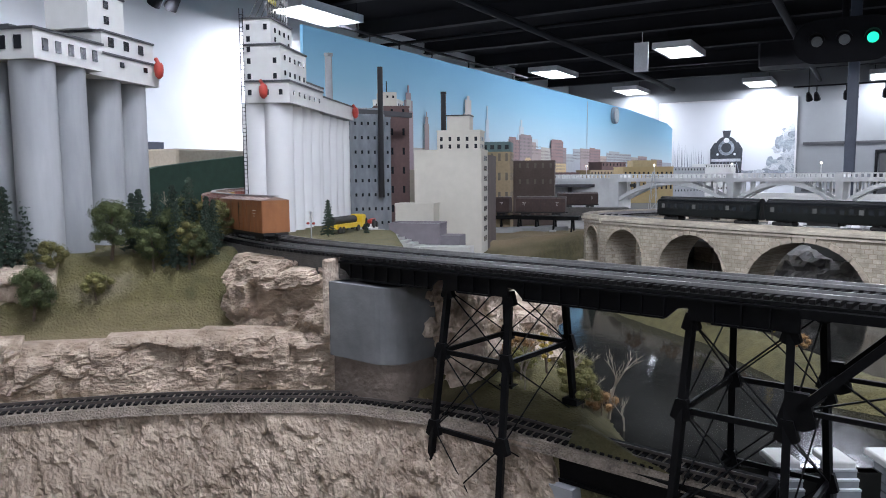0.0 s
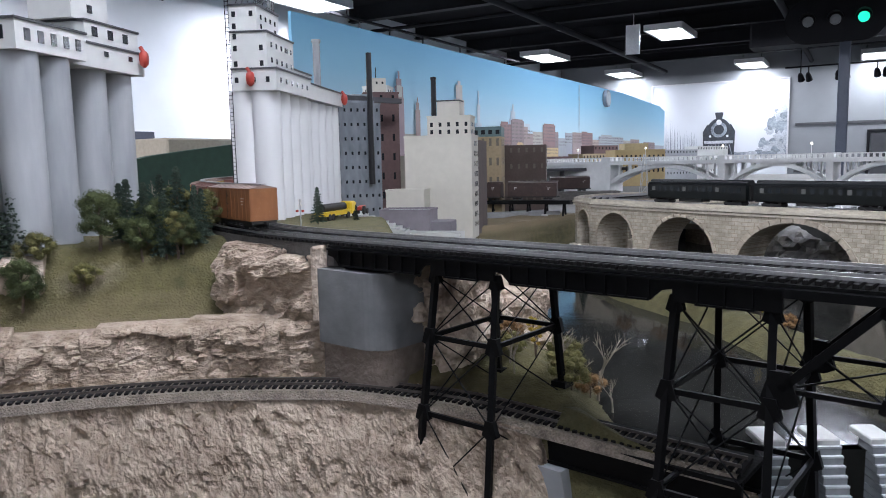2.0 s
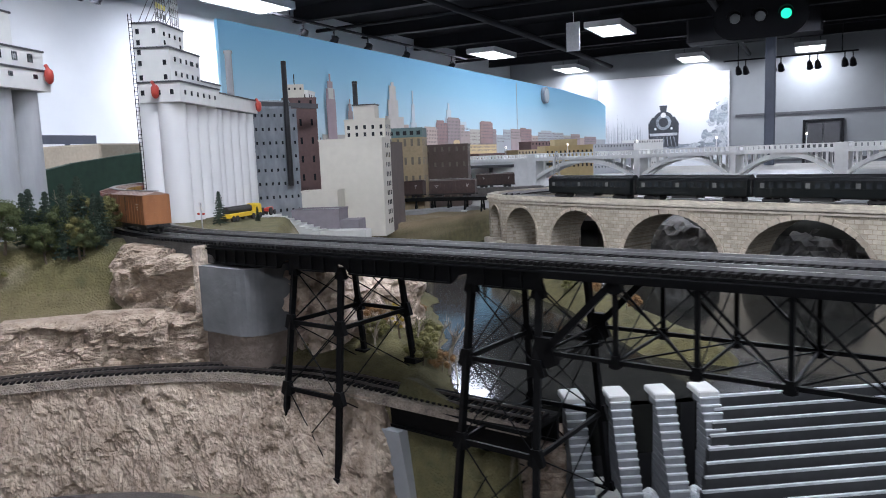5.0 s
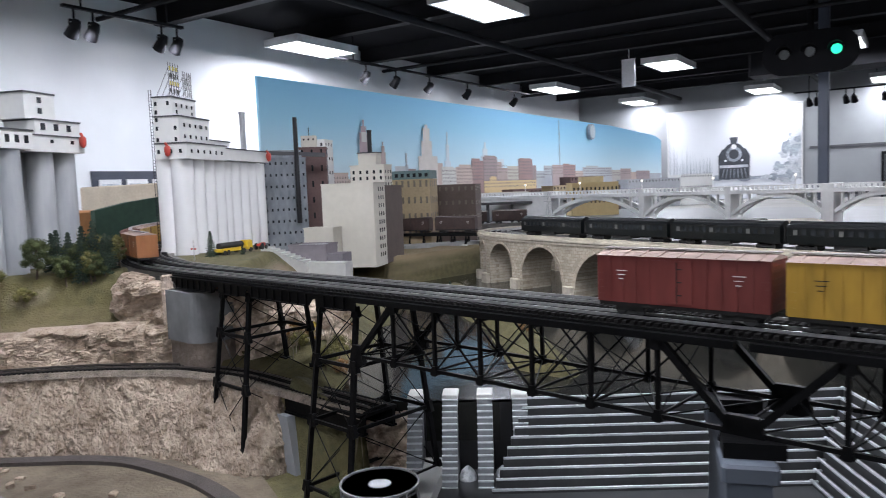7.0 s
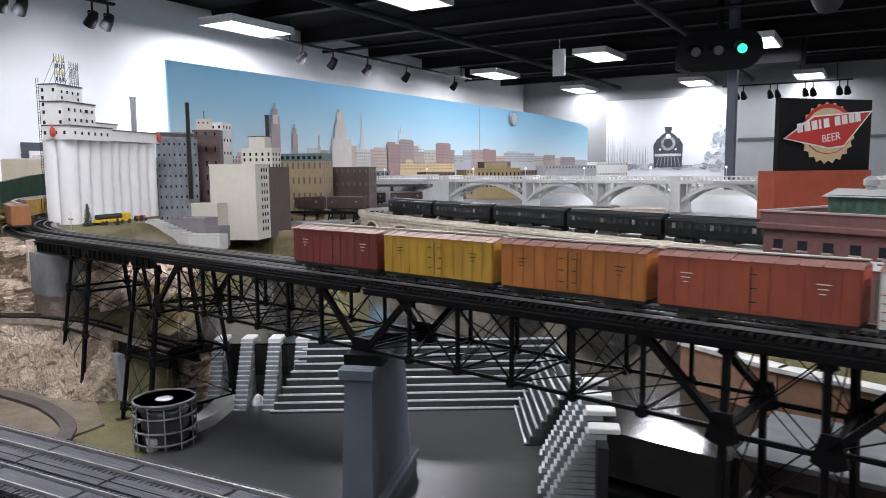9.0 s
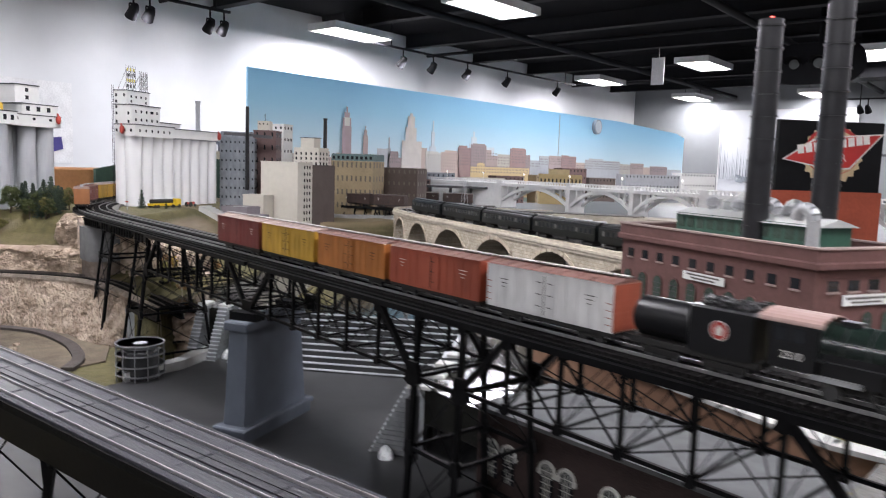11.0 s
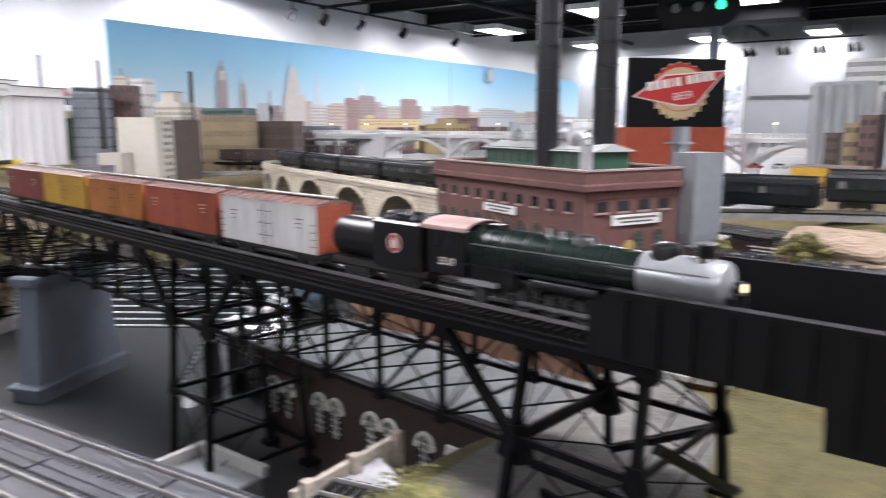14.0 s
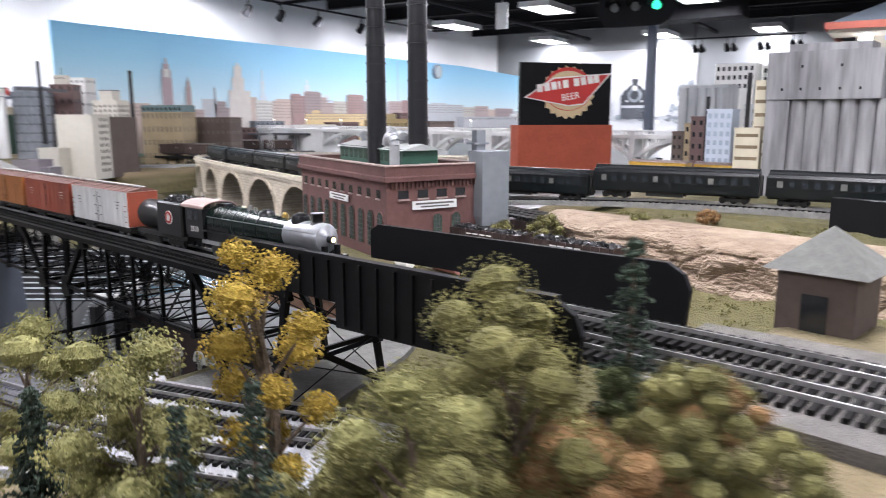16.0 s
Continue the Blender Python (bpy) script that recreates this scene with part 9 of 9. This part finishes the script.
kinds = [leafy_tree(0.27, 0.095, F_YELLOW, "golden autumn tree with airy clumps of leaves", 13, 520, lean=-0.02), leafy_tree(0.22, 0.17, F_PALE, "pale sage-green tree with an open crown", 12, 620), leafy_tree(0.26, 0.15, F_OLIVE, "olive-green tree with a ragged crown", 15, 620),
         leafy_tree(0.17, 0.10, F_PALE, "small pale-leaved sapling on a bare stem", 9, 460), leafy_tree(0.13, 0.15, F_OLIVE, "low olive bush with loose foliage", 16, 420), leafy_tree(0.13, 0.15, F_RUST, "low rust-brown bush with loose foliage", 16, 420), leafy_tree(0.12, 0.10, F_GREEN, "rounded green tree with dense foliage", 16, 420)]
firs = [fir_tree(0.30, 0.10, "tall dark fir tree with drooping branches"), fir_tree(0.16, 0.06, "small dark fir tree")]
used = set()


def plant(src, u, v, turn=0, size=1.0, z=None):
    zz = stand(u, v) if z is None else z
    m = TR @ pose(u, v, zz, 0, 0, turn)
    if src.name in used:
        o = copy_thing(src, m)
        o.scale = (size, size, size)
    else:
        used.add(src.name)
        o = src
        o.matrix_basis = m
        o.scale = (size, size, size)
    return o


Y_, P_, O_, S_, B_, R_, G_ = kinds
T_, f_ = firs
for src, u, v, a, k in ((P_, 2.985, -0.37, 40, 0.92), (S_, 3.179, -0.345, 60, 1.32), (O_, 3.158, -0.335, 120, 0.6), (T_, 3.348, -0.343, 40, 0.76), (T_, 3.28, -0.364, 90, 0.68), (P_, 3.434, -0.266, 90, 1.05), (B_, 3.35, -0.24, 0, 1.1), (O_, 3.47, -0.27, 200, 0.75), (R_, 3.40, -0.34, 30, 0.9), (B_, 3.29, -0.30, 150, 0.9), (R_, 3.50, -0.24, 70, 1.15),
                        (R_, 3.55, -0.38, 130, 1.0), (B_, 3.22, -0.42, 80, 0.7), (f_, 3.09, -0.40, 0, 1.0), (f_, 3.34, -0.38, 70, 0.9), (P_, 3.34, -0.20, 200, 0.62), (B_, 3.64, -0.26, 45, 0.9), (O_, 3.62, -0.40, 0, 0.5), (Y_, 3.68, -0.33, 100, 0.45), (B_, 3.78, -0.24, 300, 0.7), (B_, 3.92, -0.26, 10, 0.7), (R_, 3.74, -0.44, 200, 0.7), (B_, 3.08, -0.5, 100, 0.6), (R_, 3.2, -0.52, 10, 0.6), (B_, 3.44, -0.46, 220, 0.6),
                        (B_, 2.62, 0.82, 0, 0.5), (B_, 2.75, 0.92, 90, 0.6), (B_, 2.95, 1.02, 200, 0.5), (R_, 3.1, 1.06, 30, 0.35), (B_, 2.55, 1.0, 140, 0.6), (G_, 2.5, 1.15, 10, 0.5), (Y_, 3.18, 0.16, 30, 0.4), (P_, 3.1, 0.38, 80, 0.4)):
    plant(src, u, v, a, k)
# rooted deeper, down the bank beside the track
for src, u, v, a, k, z in ((Y_, 3.258, -0.257, 0, 1.14, 1.375), (O_, 3.395, -0.137, 10, 1.02, 1.385), (T_, 3.493, -0.075, 0, 0.94, 1.41), (O_, 3.474, -0.198, 130, 0.93, 1.39), (B_, 3.43, -0.21, 20, 1.2, 1.39), (R_, 3.46, -0.155, 80, 1.15, 1.39), (B_, 3.34, -0.16, 250, 0.9, 1.375), (P_, 3.375, -0.19, 20, 0.72, 1.385), (R_, 3.53, -0.17, 10, 0.8, 1.45), (B_, 3.57, -0.13, 120, 0.6, 1.49)):
    plant(src, u, v, a, k, z)
# thicket on the slope beside the camera's way
random.seed(23)
for k in range(34):
    u, v = rnd(3.30, 4.35), rnd(-0.50, -0.12)
    if abs(v + 0.1) > 0.02:
        plant((B_, R_, O_, B_, P_, G_)[k % 6], u, v, rnd(0, 360), (0.55, 0.5, 0.32, 0.7, 0.35, 0.5)[k % 6] * rnd(0.8, 1.2))
for k in range(22):
    plant((B_, R_, B_, G_)[k % 4], rnd(3.40, 3.95), rnd(-0.27, -0.09), rnd(0, 360), rnd(0.42, 0.62))
# plateau trees before the elevators
W = TR.inverted()


def at_world(x, y):
    p = W @ Vector((x, y, 0))
    return p.x, p.y


for src, x, y, a, k in ((f_, -2.28, 1.10, 0, 1.05), (f_, -2.265, 1.14, 50, 0.95), (B_, -2.22, 1.15, 0, 0.5), (G_, -2.165, 1.25, 0, 0.95), (f_, -2.15, 1.31, 100, 0.85), (G_, -2.15, 1.345, 60, 0.7), (f_, -2.13, 1.38, 20, 0.9), (O_, -2.15, 1.42, 10, 0.42), (f_, -2.10, 1.40, 160, 1.0), (f_, -2.07, 1.42, 10, 0.75), (O_, -2.08, 1.47, 70, 0.40), (G_, -2.20, 1.10, 30, 0.8), (B_, -2.15, 1.20, 30, 0.4), (f_, -2.08, 1.345, 0, 0.9), (f_, -2.05, 1.40, 70, 0.75), (G_, -2.06, 1.37, 0, 0.7), (G_, -2.11, 1.31, 140, 0.75), (f_, -2.12, 1.33, 200, 0.85), (G_, -2.10, 1.35, 80, 0.85), (O_, -2.10, 1.42, 140, 0.42), (f_, -2.16, 1.30, 30, 0.8), (G_, -2.14, 1.42, 10, 0.9), (f_, -2.06, 1.43, 300, 0.7), (O_, -2.06, 1.36, 200, 0.38), (G_, -2.09, 1.44, 30, 0.7), (O_, -2.07, 1.45, 90, 0.36),
                        (f_, -2.04, 1.80, 0, 0.62), (f_, -1.99, 1.90, 30, 0.28), (f_, -1.76, 2.71, 0, 0.7), (f_, -1.70, 2.74, 40, 0.7), (f_, -1.63, 2.72, 80, 0.5)):
    u, v = at_world(x, y)
    plant(src, u, v, a, k)
# shore below the trestle: brush and bleached dead trees
dt = dead_tree(0.13, "bleached bare dead tree on the shore")
dt.matrix_basis = TR @ pose(0.15, 0.28, stand(0.15, 0.28))
for u, v, k, a in ((0.09, 0.25, 0.7, 50), (-0.02, 0.30, 0.7, 200), (-0.08, 0.36, 0.8, 100), (0.02, 0.42, 0.6, 10), (-0.14, 0.42, 0.8, 300), (0.20, 0.24, 0.5, 140), (0.0, 0.22, 0.6, 20), (-0.05, 0.26, 0.75, 80), (0.06, 0.30, 0.55, 260), (-0.10, 0.30, 0.65, 150), (0.12, 0.26, 0.5, 330), (-0.03, 0.36, 0.6, 40), (0.03, 0.19, 0.5, 110), (-0.16, 0.48, 0.7, 190), (0.2, 0.95, 0.4, 60), (-0.05, 1.12, 0.5, 140), (-0.14, 1.19, 0.5, 250), (-0.2, 1.16, 0.6, 30), (-0.32, 1.28, 0.6, 80), (0.1, 1.03, 0.5, 200), (0.3, 0.85, 0.4, 10), (-1.02, -0.06, 0.7, 0)):
    o = copy_thing(dt, TR @ pose(u, v, stand(u, v), 0, 0, a))
    o.scale = (k, k, k)
u, v = at_world(-2.165, 1.385)
o = copy_thing(dt, TR @ pose(u, v, stand(u, v), 0, 0, 70))
for src, u, v, a, k in ((R_, -0.05, 0.27, 0, 0.5), (B_, 0.05, 0.33, 40, 0.5), (B_, 0.13, 0.22, 90, 0.45), (Y_, 0.02, 0.28, 10, 0.3), (R_, -0.12, 0.5, 10, 0.4), (R_, 0.0, 1.08, 10, 0.35), (R_, -0.25, 1.22, 60, 0.4), (R_, 0.15, 0.97, 30, 0.3), (Y_, 0.25, 0.90, 30, 0.2), (R_, 0.33, 0.83, 200, 0.28), (R_, -0.1, 1.15, 120, 0.35), (B_, 0.09, 0.27, 0, 0.4), (B_, -0.01, 0.24, 70, 0.38), (R_, 0.14, 0.27, 10, 0.35), (B_, 0.05, 1.02, 10, 0.3), (f_, -0.28, 0.62, 0, 0.5), (f_, -0.24, 0.55, 0, 0.4), (G_, 0.52, -0.05, 10, 0.62), (G_, 0.545, 0.02, 120, 0.5), (B_, 0.575, -0.08, 60, 0.42), (G_, 0.48, 0.02, 220, 0.5), (B_, 0.585, 0.03, 200, 0.3)):
    plant(src, u, v, a, k)
# sprigs on the grass slope and the hill before the power house
random.seed(11)
sp = Shape()
for _ in range(420):
    u, v = rnd(-1.3, -0.45), rnd(-0.5, 0.0)
    z = ground(u, v)
    if 1.34 < z < 1.535:
        clump(sp, TR @ Vector((u, v, z + 0.001)), 0.004, 5, 0.0022, 0.5)
for _ in range(500):
    u, v = rnd(2.6, 4.2), rnd(-0.6, -0.15)
    z = ground(u, v)
    if z > 1.34:
        clump(sp, TR @ Vector((u, v, z + 0.003)), 0.012, 14, 0.0035, 0.5)
for _ in range(260):
    u, v = rnd(2.4, 3.4), rnd(0.7, 1.2)
    clump(sp, TR @ Vector((u, v, ground(u, v) + 0.002)), 0.010, 12, 0.003, 0.5)
tagged(new("undergrowth", sp.mesh("undergrowth", F_OLIVE, fix=False)), "low olive tufts of grass and weed", "undergrowth", "", "stuff")
